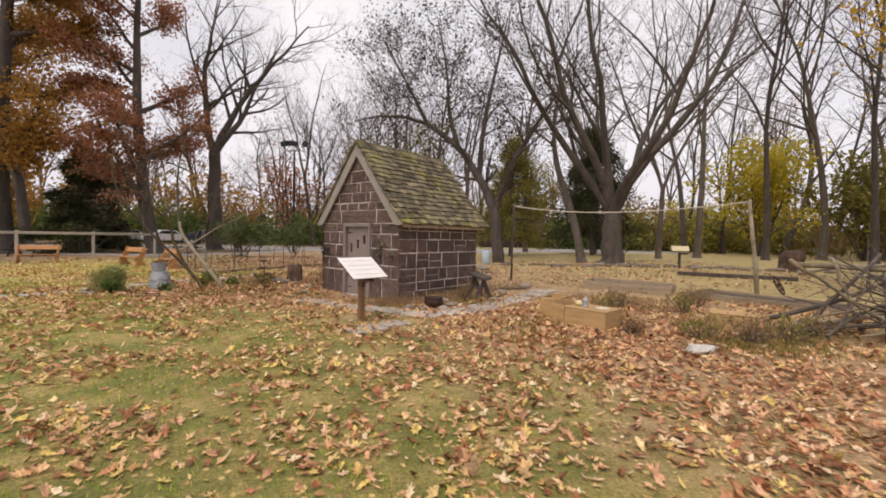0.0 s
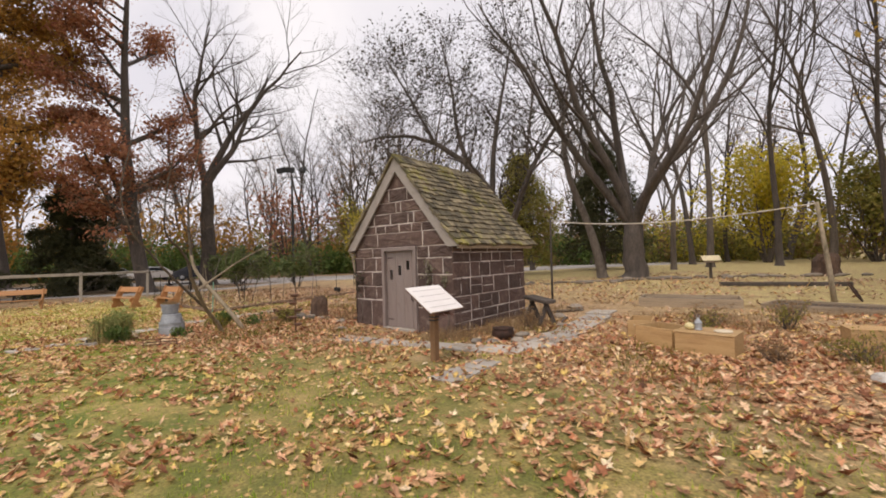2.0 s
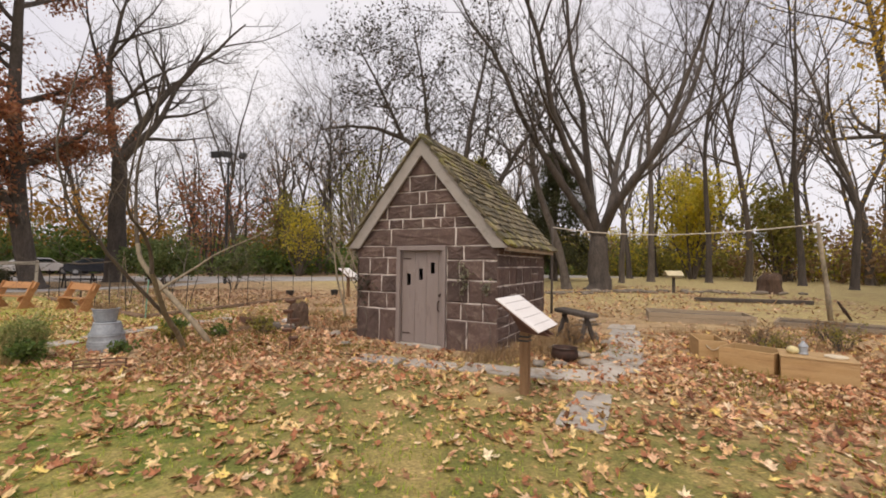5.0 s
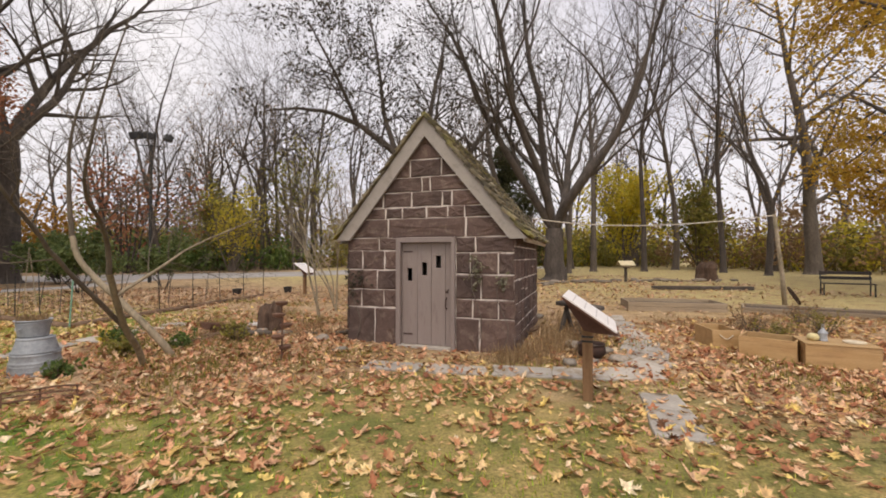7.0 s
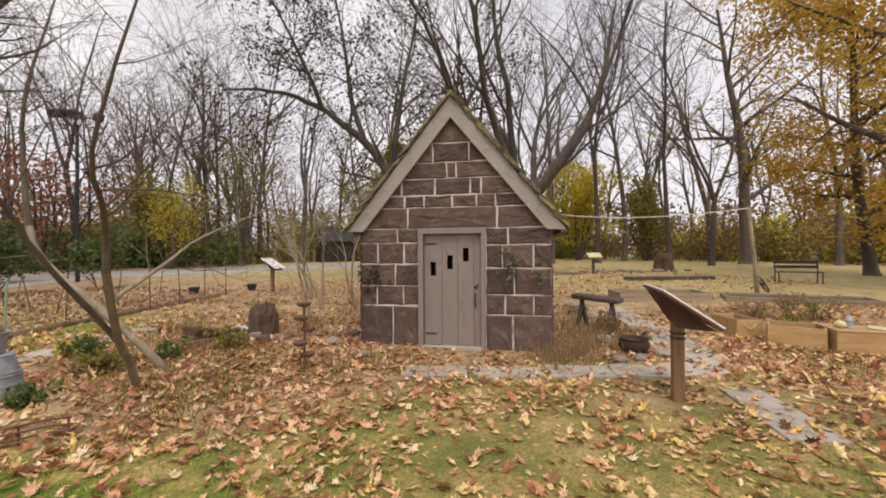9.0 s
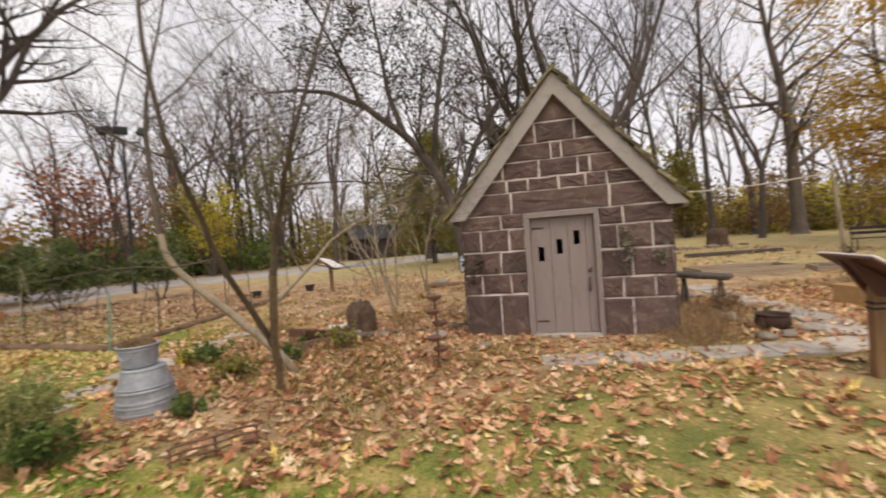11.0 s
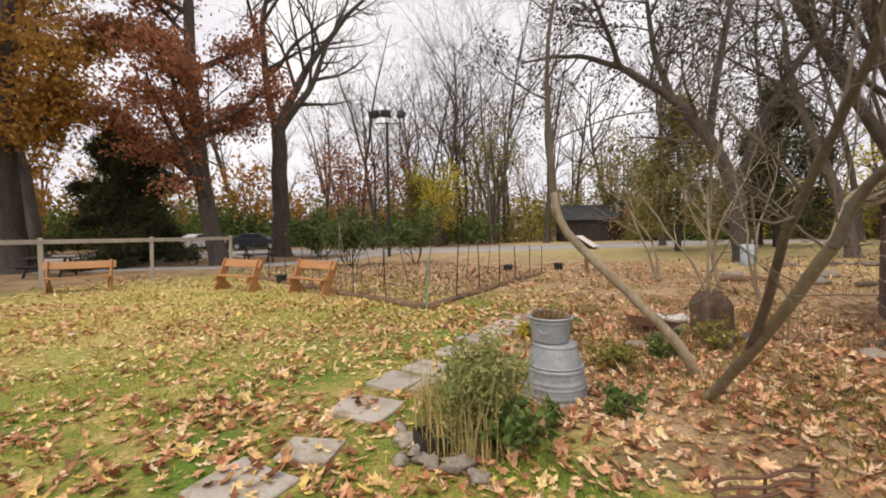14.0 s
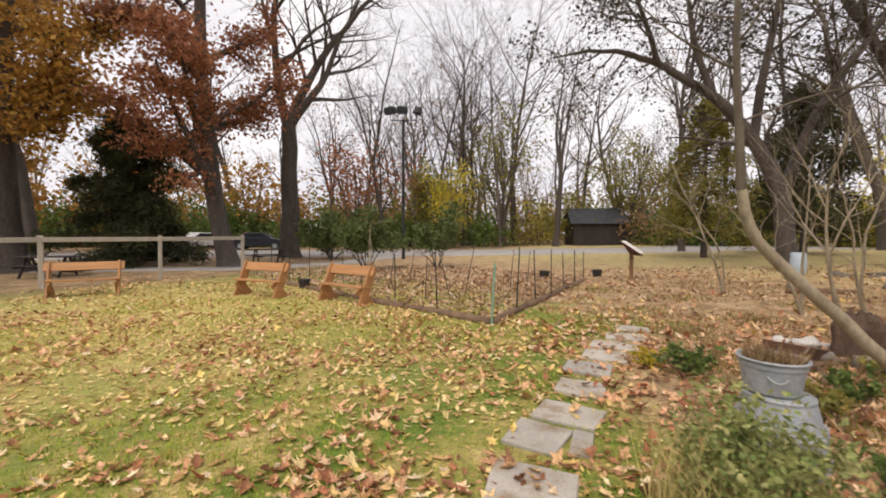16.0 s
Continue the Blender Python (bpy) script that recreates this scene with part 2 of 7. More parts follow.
WEATHER = surface("weathered_boards", (0.27, 0.21, 0.145), (0.40, 0.32, 0.225), 2.0, 35.0, 0.85, 0.5, stretch=(0.5, 6, 6), grain=0.3, vary=0.12)
POSTW = surface("brown_post_wood", (0.17, 0.09, 0.04), (0.27, 0.155, 0.075), 3.0, 45.0, 0.75, 0.4, stretch=(5, 5, 0.6), grain=0.3)
FENCEW = surface("grey_fence_wood", (0.34, 0.30, 0.25), (0.47, 0.43, 0.37), 3.0, 40.0, 0.85, 0.4, stretch=(4, 4, 0.6), grain=0.25, vary=0.1)
ZINC = surface("galvanised_zinc", (0.30, 0.32, 0.345), (0.42, 0.44, 0.47), 5.0, 30.0, 0.6, 0.15, grain=0.2, metal=0.25, c3=(0.24, 0.25, 0.265), spot=7.0)
BLUESTONE = surface("grey_flagstone", (0.33, 0.305, 0.275), (0.47, 0.435, 0.39), 2.5, 50.0, 0.85, 0.4, grain=0.2, vary=0.15, c3=(0.25, 0.19, 0.12), spot=3.0)
ROCK = surface("field_stone", (0.20, 0.17, 0.14), (0.36, 0.32, 0.27), 5.0, 40.0, 0.9, 0.6, vary=0.2)
WHITE = surface("white_sign_panel", (0.74, 0.70, 0.68), (0.82, 0.79, 0.77), 3.0, 40.0, 0.45, 0.05, grain=0.05)
INK = surface("pale_grey_print", (0.50, 0.46, 0.45), (0.56, 0.53, 0.52), 6.0, 60.0, 0.6, 0.0, grain=0.05)
ASPHALT = surface("worn_asphalt", (0.30, 0.28, 0.265), (0.38, 0.355, 0.335), 0.4, 40.0, 0.9, 0.4, grain=0.2)
SHEDW = surface("dark_stained_boards", (0.022, 0.017, 0.016), (0.042, 0.032, 0.029), 2.0, 40.0, 0.8, 0.3, vary=0.2)
TARROOF = surface("dark_roofing", (0.028, 0.029, 0.034), (0.05, 0.052, 0.06), 2.0, 40.0, 0.85, 0.4)
SOIL = surface("dark_soil", (0.06, 0.043, 0.03), (0.12, 0.085, 0.06), 6.0, 40.0, 0.95, 0.9)
ROPE = surface("pale_rope", (0.52, 0.46, 0.36), (0.66, 0.60, 0.49), 9.0, 90.0, 0.9, 0.5)
STRAW = leafy("dry_straw", [(0.34, 0.22, 0.11), (0.27, 0.17, 0.09), (0.42, 0.31, 0.17), (0.2, 0.12, 0.07)], 0.8, 0.2)
# the darkest tones are brown leaves and painted-in shadow between leaves
FALLEN = leafy("fallen_leaves", [(0.15, 0.07, 0.035), (0.50, 0.20, 0.10), (0.24, 0.11, 0.06), (0.76, 0.54, 0.24), (0.66, 0.36, 0.20), (0.86, 0.67, 0.34), (0.52, 0.24, 0.12), (0.78, 0.46, 0.28), (0.34, 0.15, 0.08), (0.84, 0.64, 0.20), (0.70, 0.42, 0.26), (0.88, 0.74, 0.50)], 0.7, 0.15)
BEDLEAF = leafy("brown_fallen_leaves", [(0.13, 0.065, 0.04), (0.46, 0.18, 0.09), (0.20, 0.09, 0.055), (0.72, 0.40, 0.23), (0.58, 0.28, 0.15), (0.84, 0.58, 0.36), (0.38, 0.18, 0.10), (0.74, 0.40, 0.24), (0.80, 0.52, 0.32), (0.86, 0.68, 0.46)], 0.75, 0.15)
TANLEAF = leafy("tan_leaf_scraps", [(0.58, 0.42, 0.17), (0.78, 0.62, 0.26), (0.46, 0.28, 0.12), (0.84, 0.70, 0.36), (0.66, 0.50, 0.20)], 0.75, 0.15)
DULLLEAF = leafy("dull_fallen_leaves", [(0.20, 0.12, 0.08), (0.44, 0.26, 0.17), (0.64, 0.46, 0.32), (0.28, 0.17, 0.11), (0.74, 0.58, 0.43), (0.52, 0.36, 0.20), (0.60, 0.36, 0.22), (0.36, 0.28, 0.14)], 0.75, 0.15)
GRASSM = leafy("autumn_grass", [(0.18, 0.34, 0.022), (0.46, 0.45, 0.08), (0.24, 0.42, 0.025), (0.62, 0.52, 0.16), (0.33, 0.47, 0.045)], 0.7, 0.3)
L_RUSSET = leafy("russet_oak_leaves", [(0.28, 0.10, 0.06), (0.43, 0.19, 0.10), (0.35, 0.14, 0.08), (0.47, 0.25, 0.13)], 0.7)
L_ORANGE = leafy("orange_oak_leaves", [(0.44, 0.20, 0.045), (0.54, 0.32, 0.07), (0.32, 0.165, 0.05), (0.48, 0.26, 0.06)], 0.7)
L_YELLOW = leafy("yellow_leaves", [(0.80, 0.62, 0.06), (0.66, 0.54, 0.06), (0.54, 0.50, 0.07), (0.74, 0.56, 0.11)], 0.7, 0.6)
L_OLIVE = leafy("olive_leaves", [(0.21, 0.22, 0.055), (0.36, 0.32, 0.07), (0.30, 0.23, 0.07), (0.17, 0.19, 0.05)], 0.7)
L_GREEN = leafy("green_leaves", [(0.08, 0.14, 0.04), (0.13, 0.20, 0.05), (0.20, 0.26, 0.07), (0.10, 0.16, 0.045)], 0.55)
L_DARK = leafy("evergreen_needles", [(0.05, 0.058, 0.028), (0.075, 0.08, 0.036), (0.10, 0.095, 0.042)], 0.7, 0.15)
L_BROWN = leafy("dry_brown_leaves", [(0.27, 0.17, 0.095), (0.38, 0.24, 0.12), (0.22, 0.15, 0.09)], 0.8)
L_GOLD = leafy("golden_oak_leaves", [(0.60, 0.38, 0.05), (0.48, 0.27, 0.045), (0.66, 0.47, 0.08), (0.52, 0.33, 0.06)], 0.7, 0.45)
L_CLUMP = leafy("pale_green_leaves", [(0.24, 0.31, 0.09), (0.42, 0.42, 0.16), (0.16, 0.23, 0.07), (0.54, 0.49, 0.22)], 0.6)
LOGB = surface("brown_log_bark", (0.13, 0.08, 0.05), (0.23, 0.145, 0.09), 4.0, 30.0, 0.9, 0.8, grain=0.45)
L_RHODO = leafy("dark_broad_leaves", [(0.08, 0.12, 0.045), (0.14, 0.18, 0.06), (0.20, 0.23, 0.085), (0.11, 0.15, 0.05)], 0.5)
L_MAG = leafy("dusky_leaves", [(0.05, 0.045, 0.035), (0.09, 0.075, 0.05), (0.04, 0.04, 0.035), (0.13, 0.10, 0.06)], 0.7, 0.2)

# mossy shingles: silvery cedar, with moss cushions in world-fixed patches
SHINGLE = surface("mossy_cedar_shingle", (0.055, 0.045, 0.032), (0.25, 0.215, 0.135), 4.0, 45.0, 0.9, 0.9, stretch=(1.0, 1.0, 1.0), vary=0.5, c3=(0.25, 0.235, 0.03), spot=0.9, space="World", grain=0.45)


def ground_material():
    """Lawn, litter and bare soil in patches, with leaf flecks."""
    mt = bpy.data.materials.new("leaf_strewn_ground")
    mt.use_nodes = True
    nt = mt.node_tree
    bs = nt.nodes["Principled BSDF"]
    pos = nt.nodes.new("ShaderNodeNewGeometry").outputs["Position"]
    big, mid = noise_node(nt, pos, 0.35, 4.0), noise_node(nt, pos, 1.7, 6.0, 0.65)
    fine = noise_node(nt, pos, 38.0, 5.0, 0.7)
    lawn = ramp(nt, mid, [(0.43, (0.125, 0.20, 0.018)), (0.54, (0.30, 0.28, 0.06)), (0.67, (0.52, 0.40, 0.15))])
    litter = ramp(nt, mid, [(0.35, (0.26, 0.165, 0.085)), (0.5, (0.42, 0.285, 0.15)), (0.65, (0.56, 0.39, 0.24))])
    sep = nt.nodes.new("ShaderNodeSeparateXYZ")
    nt.links.new(pos, sep.inputs[0])

    def math_node(op, a, b):
        m = nt.nodes.new("ShaderNodeMath")
        m.operation = op
        for s, v in zip(m.inputs, (a, b)):
            if isinstance(v, (int, float)):
                s.default_value = v
            else:
                nt.links.new(v, s)
        return m.outputs[0]
    # the garden lies past a line that runs from the planters to the tub; the lawn before it
    edge = math_node("ADD", math_node("MULTIPLY", sep.outputs[0], 0.30), math_node("MULTIPLY", sep.outputs[1], 0.20))
    edge = math_node("ADD", edge, math_node("MULTIPLY", math_node("SUBTRACT", big, 0.5), 2.4))
    mask = ramp(nt, math_node("MULTIPLY", math_node("ADD", edge, 0.0), 0.25), [(0.24, (0, 0, 0)), (0.38, (1, 1, 1))])
    dist = nt.nodes.new("ShaderNodeVectorMath")
    dist.operation = "DISTANCE"
    dist.inputs[1].default_value = (-5.2, 12.3, 0.0)
    nt.links.new(pos, dist.inputs[0])
    round_bed = math_node("SUBTRACT", 3.4, math_node("ADD", dist.outputs["Value"], math_node("MULTIPLY", math_node("SUBTRACT", mid, 0.5), 2.0)))
    mask = math_node("MAXIMUM", mask, ramp(nt, round_bed, [(0.0, (0, 0, 0)), (0.7, (1, 1, 1))]))
    # thin dry grass round the benches
    dry = nt.nodes.new("ShaderNodeVectorMath")
    dry.operation = "DISTANCE"
    dry.inputs[1].default_value = (-15.0, 17.0, 0.0)
    nt.links.new(pos, dry.inputs[0])
    thin = math_node("SUBTRACT", 1.5, math_node("MULTIPLY", math_node("ADD", dry.outputs["Value"], math_node("MULTIPLY", mid, 4.0)), 0.16))
    lawn = mixed(nt, ramp(nt, thin, [(0.1, (0, 0, 0)), (0.9, (0.78, 0.78, 0.78))]), lawn, (0.62, 0.50, 0.17))
    start = math_node("ADD", math_node("MULTIPLY", math_node("ADD", sep.outputs[0], 8.0), 0.2), math_node("SUBTRACT", big, 0.5))
    lawn = mixed(nt, ramp(nt, start, [(0.1, (0, 0, 0)), (0.95, (0.62, 0.62, 0.62))]), lawn, ramp(nt, mid, [(0.38, (0.20, 0.155, 0.052)), (0.62, (0.37, 0.27, 0.105))]))
    col = mixed(nt, mask, lawn, litter)
    far = ramp(nt, math_node("MULTIPLY", edge, 0.1), [(0.36, (0, 0, 0)), (0.58, (1, 1, 1))])
    col = mixed(nt, math_node("MULTIPLY", far, ramp(nt, mid, [(0.36, (0.25, 0.25, 0.25)), (0.55, (0.9, 0.9, 0.9))])), col, (0.50, 0.42, 0.175))
    # bare leaf mould under the trees, past the rail fence
    over = math_node("ADD", math_node("MULTIPLY", math_node("ADD", sep.outputs[0], 17.8), -0.284), math_node("MULTIPLY", math_node("SUBTRACT", sep.outputs[1], 25.7), 0.175))
    over = math_node("ADD", over, math_node("MULTIPLY", math_node("SUBTRACT", mid, 0.5), 0.8))
    mould = ramp(nt, mid, [(0.38, (0.22, 0.135, 0.075)), (0.62, (0.42, 0.28, 0.155))])
    col = mixed(nt, ramp(nt, math_node("ADD", over, 0.9), [(0.15, (0, 0, 0)), (0.95, (0.92, 0.92, 0.92))]), col, mould)
    vo = nt.nodes.new("ShaderNodeTexVoronoi")
    vo.inputs["Scale"].default_value = 13.0
    nt.links.new(pos, vo.inputs["Vector"])
    fleck = ramp(nt, vo.outputs["Distance"], [(0.18, (1, 1, 1)), (0.36, (0, 0, 0))])
    sepc = nt.nodes.new("ShaderNodeSeparateColor")
    nt.links.new(vo.outputs["Color"], sepc.inputs[0])
    leafc = ramp(nt, sepc.outputs[0], [(0.0, (0.30, 0.15, 0.07)), (0.4, (0.60, 0.37, 0.18)), (0.7, (0.72, 0.52, 0.20)), (1.0, (0.44, 0.22, 0.10))])
    some = math_node("MULTIPLY", fleck, ramp(nt, sepc.outputs[1], [(0.45, (0, 0, 0)), (0.5, (1, 1, 1))]))
    col = mixed(nt, some, col, leafc)
    col = mixed(nt, 1.0, col, ramp(nt, fine, [(0.3, (0.38, 0.38, 0.38)), (0.7, (1.3, 1.3, 1.3))]), "MULTIPLY")
    nt.links.new(col, bs.inputs["Base Color"])
    bs.inputs["Roughness"].default_value = 0.95
    bp = nt.nodes.new("ShaderNodeBump")
    bp.inputs["Strength"].default_value, bp.inputs["Distance"].default_value = 0.9, 0.03
    nt.links.new(mixed(nt, 0.5, fine, vo.outputs["Distance"]), bp.inputs["Height"])
    nt.links.new(bp.outputs[0], bs.inputs["Normal"])
    return mt


GROUND = ground_material()

# ---- ground ----


def sheet():
    """One sheet of ground to the horizon, finer near the walk."""
    def axis(lo, hi, far):
        a = list(np.arange(lo, hi, 0.6))
        s, q = 1.0, hi
        while q < far:
            a.append(q)
            s *= 1.25
            q += s
        a.append(far)
        s, q = 1.0, lo
        b = []
        while q > -far:
            s *= 1.25
            q -= s
            b.append(q)
        return b[::-1] + a
    xs, ys = axis(-26, 22, 1500), axis(-6, 34, 1500)
    mb = Mesh()
    mb.v = [(x, y, gz(x, y)) for y in ys for x in xs]
    n = len(xs)
    mb.f = [(j * n + i, j * n + i + 1, (j + 1) * n + i + 1, (j + 1) * n + i) for j in range(len(ys) - 1) for i in range(n - 1)]
    ob = new("ground", mb.data("ground", GROUND, True))
    return tagged(ob, "leaf-strewn autumn lawn and garden soil", "ground", "", "structure")


sheet()


def ribbon(name, centre, half, lift, material, label, category):
    """A road laid on the ground along a line, with a thin edge."""
    mb, pts = Mesh(), []
    for (x0, y0), (x1, y1) in zip(centre, centre[1:]):
        k = max(2, int(math.hypot(x1 - x0, y1 - y0) / 1.0))
        pts += [Vector((x0 + (x1 - x0) * i / k, y0 + (y1 - y0) * i / k)) for i in range(k)]
    pts.append(Vector(centre[-1]))
    for i, p in enumerate(pts):
        d = (pts[min(i + 1, len(pts) - 1)] - pts[max(i - 1, 0)]).normalized()
        s = Vector((-d.y, d.x))
        for o, dz in ((-half - 0.05, -0.05), (-half, lift), (-half / 3, lift), (half / 3, lift), (half, lift), (half + 0.05, -0.05)):
            w = 0.12 * noise.noise(Vector((p.x * 0.4, p.y * 0.4, o))) if abs(o) >= half else 0
            q = p + s * (o + w)
            mb.v.append((q.x, q.y, gz(q.x, q.y) + dz))
    for i in range(len(pts) - 1):
        for k in range(5):
            a = i * 6 + k
            mb.f.append((a, a + 6, a + 7, a + 1))
    return tagged(new(name, mb.data(name, material, True)), label, category, "", "structure")


ribbon("footpath", [(-60, 16), (-42, 22.5), (-27, 26.4), (-18.8, 27.4), (-14.5, 30.5), (-12.6, 35.5)], 0.75, 0.02, ASPHALT, "narrow pale paved path behind the fence", "path")
ribbon("road", [(-70, 22), (-45, 32), (-25, 38.5), (-8, 40.5), (8, 41.5), (24, 44)], 4.2, 0.03, ASPHALT, "pale worn asphalt drive edged with fallen leaves", "road")

# ---- stone shed ----
HX, HY = -2.32, 10.985
HOUSE = pose(HX, HY, -0.125, 0, 0, -39.8)
HW, WY0, WY1 = 1.56, 0.10, 3.28
SLOPE, APEX = 1.217, 4.06


def clipped(poly, a, b, c):
    """The part of a polygon where a*x + b*z <= c."""
    out = []
    for i, p in enumerate(poly):
        q = poly[(i + 1) % len(poly)]
        dp, dq = a * p[0] + b * p[1] - c, a * q[0] + b * q[1] - c
        if dp <= 0:
            out.append(p)
        if dp * dq < 0:
            t = dp / (dp - dq)
            out.append((p[0] + (q[0] - p[0]) * t, p[1] + (q[1] - p[1]) * t))
    return out


def stone_mesh(poly, rng, depth=0.026, gap=0.008):
    """A rough-faced block: a prism whose face bulges and whose edges are worn; it faces -y."""
    cx, cz = sum(p[0] for p in poly) / len(poly), sum(p[1] for p in poly) / len(poly)
    ring = []
    for i, p in enumerate(poly):
        q = poly[(i + 1) % len(poly)]
        for k in range(3):
            t = k / 3
            ring.append((p[0] + (q[0] - p[0]) * t, p[1] + (q[1] - p[1]) * t))
    n, mb = len(ring), Mesh()
    back, rim, face = [], [], []
    for x, z in ring:
        ln = math.hypot(x - cx, z - cz) or 1
        j = gap * 0.6 + 0.016 * max(0.0, 0.45 + noise.noise(Vector((x * 3.1, z * 3.1, cx * 2.0)))) + rng.uniform(0, 0.005)
        ox, oz = x - (x - cx) / ln * j, z - (z - cz) / ln * j
        back.append((ox, 0.0, oz))
        rim.append((ox, -depth * 0.55 + rng.uniform(-0.004, 0.004), oz))
        e = min(0.35, 0.028 / ln) + rng.uniform(0, 0.02)
        face.append((ox + (cx - ox) * e, -depth + rng.uniform(-0.009, 0.009), oz + (cz - oz) * e))
    inner = [(x + (cx - x) * 0.5, -depth + rng.uniform(-0.014, 0.010), z + (cz - z) * 0.5) for x, _, z in face]
    verts = back + rim + face + inner + [(cx, -depth + rng.uniform(-0.014, 0.008), cz)]
    faces = []
    for r in range(3):
        for i in range(n):
            a, b = r * n + i, r * n + (i + 1) % n
            faces.append((a, b, b + n, a + n))
    faces += [(3 * n + i, 3 * n + (i + 1) % n, 4 * n) for i in range(n)]
    mb.add(verts, faces)
    return mb


def gable_stones():
    """The front wall's blocks, course by course: bottom, top, joints."""
    out = []

    def course(z0, z1, joints):
        for a, b in zip(joints, joints[1:]):
            p = [(a, z0), (b, z0), (b, z1), (a, z1)]
            p = clipped(p, SLOPE, 1, APEX - 0.16)
            p = clipped(p, -SLOPE, 1, APEX - 0.16) if p else p
            if len(p) >= 3 and max(q[1] for q in p) - min(q[1] for q in p) > 0.05:
                out.append(p)
    for z0, z1, js in ((-0.12, 0.65, (-1.0,)), (0.65, 0.975, (-1.28, -0.82)), (0.975, 1.33, (-0.96,)), (1.33, 1.68, (-1.26, -0.81)), (1.68, 1.91, (-0.92,))):
        course(z0, z1, (-HW, *js, -0.56))
    for z0, z1, js in ((-0.12, 0.53, (0.96,)), (0.53, 0.85, (0.84, 1.28)), (0.85, 1.27, (0.98,)), (1.27, 1.64, (0.80, 1.28)), (1.64, 1.91, (0.89,))):
        course(z0, z1, (0.54, *js, HW))
    course(1.91, 2.25, (-HW, -0.74, 0.72, HW))
    course(2.25, 2.45, (-HW, -0.79, -0.46, 0.0, 0.4, 0.7, HW))
    course(2.45, 2.72, (-HW, -0.84, -0.28, 0.30, 0.47, HW))
    course(2.72, 2.98, (-HW, -0.08, 0.07, HW))
    course(2.98, 3.29, (-HW, -0.31, 0.28, HW))
    course(3.29, 3.80, (-HW, HW))
    return out


def side_stones(width, height, rng):
    """Random coursed rubble for a plain wall."""
    out, z = [], -0.12
    while z < height - 0.1:
        h = min(rng.choice((0.22, 0.28, 0.34, 0.4)), height - z)
        if height - z - h < 0.12:
            h = height - z
        x = 0.0
        while x < width - 0.05:
            w = rng.uniform(0.28, 0.75)
            if width - x - w < 0.2:
                w = width - x
            if h > 0.3 and w > 0.4 and rng.random() < 0.35:
                s = h * rng.uniform(0.4, 0.6)
                out += [[(x, z), (x + w, z), (x + w, z + s), (x, z + s)], [(x, z + s), (x + w, z + s), (x + w, z + h), (x, z + h)]]
            else:
                out.append([(x, z), (x + w, z), (x + w, z + h), (x, z + h)])
            x += w
        z += h
    return out


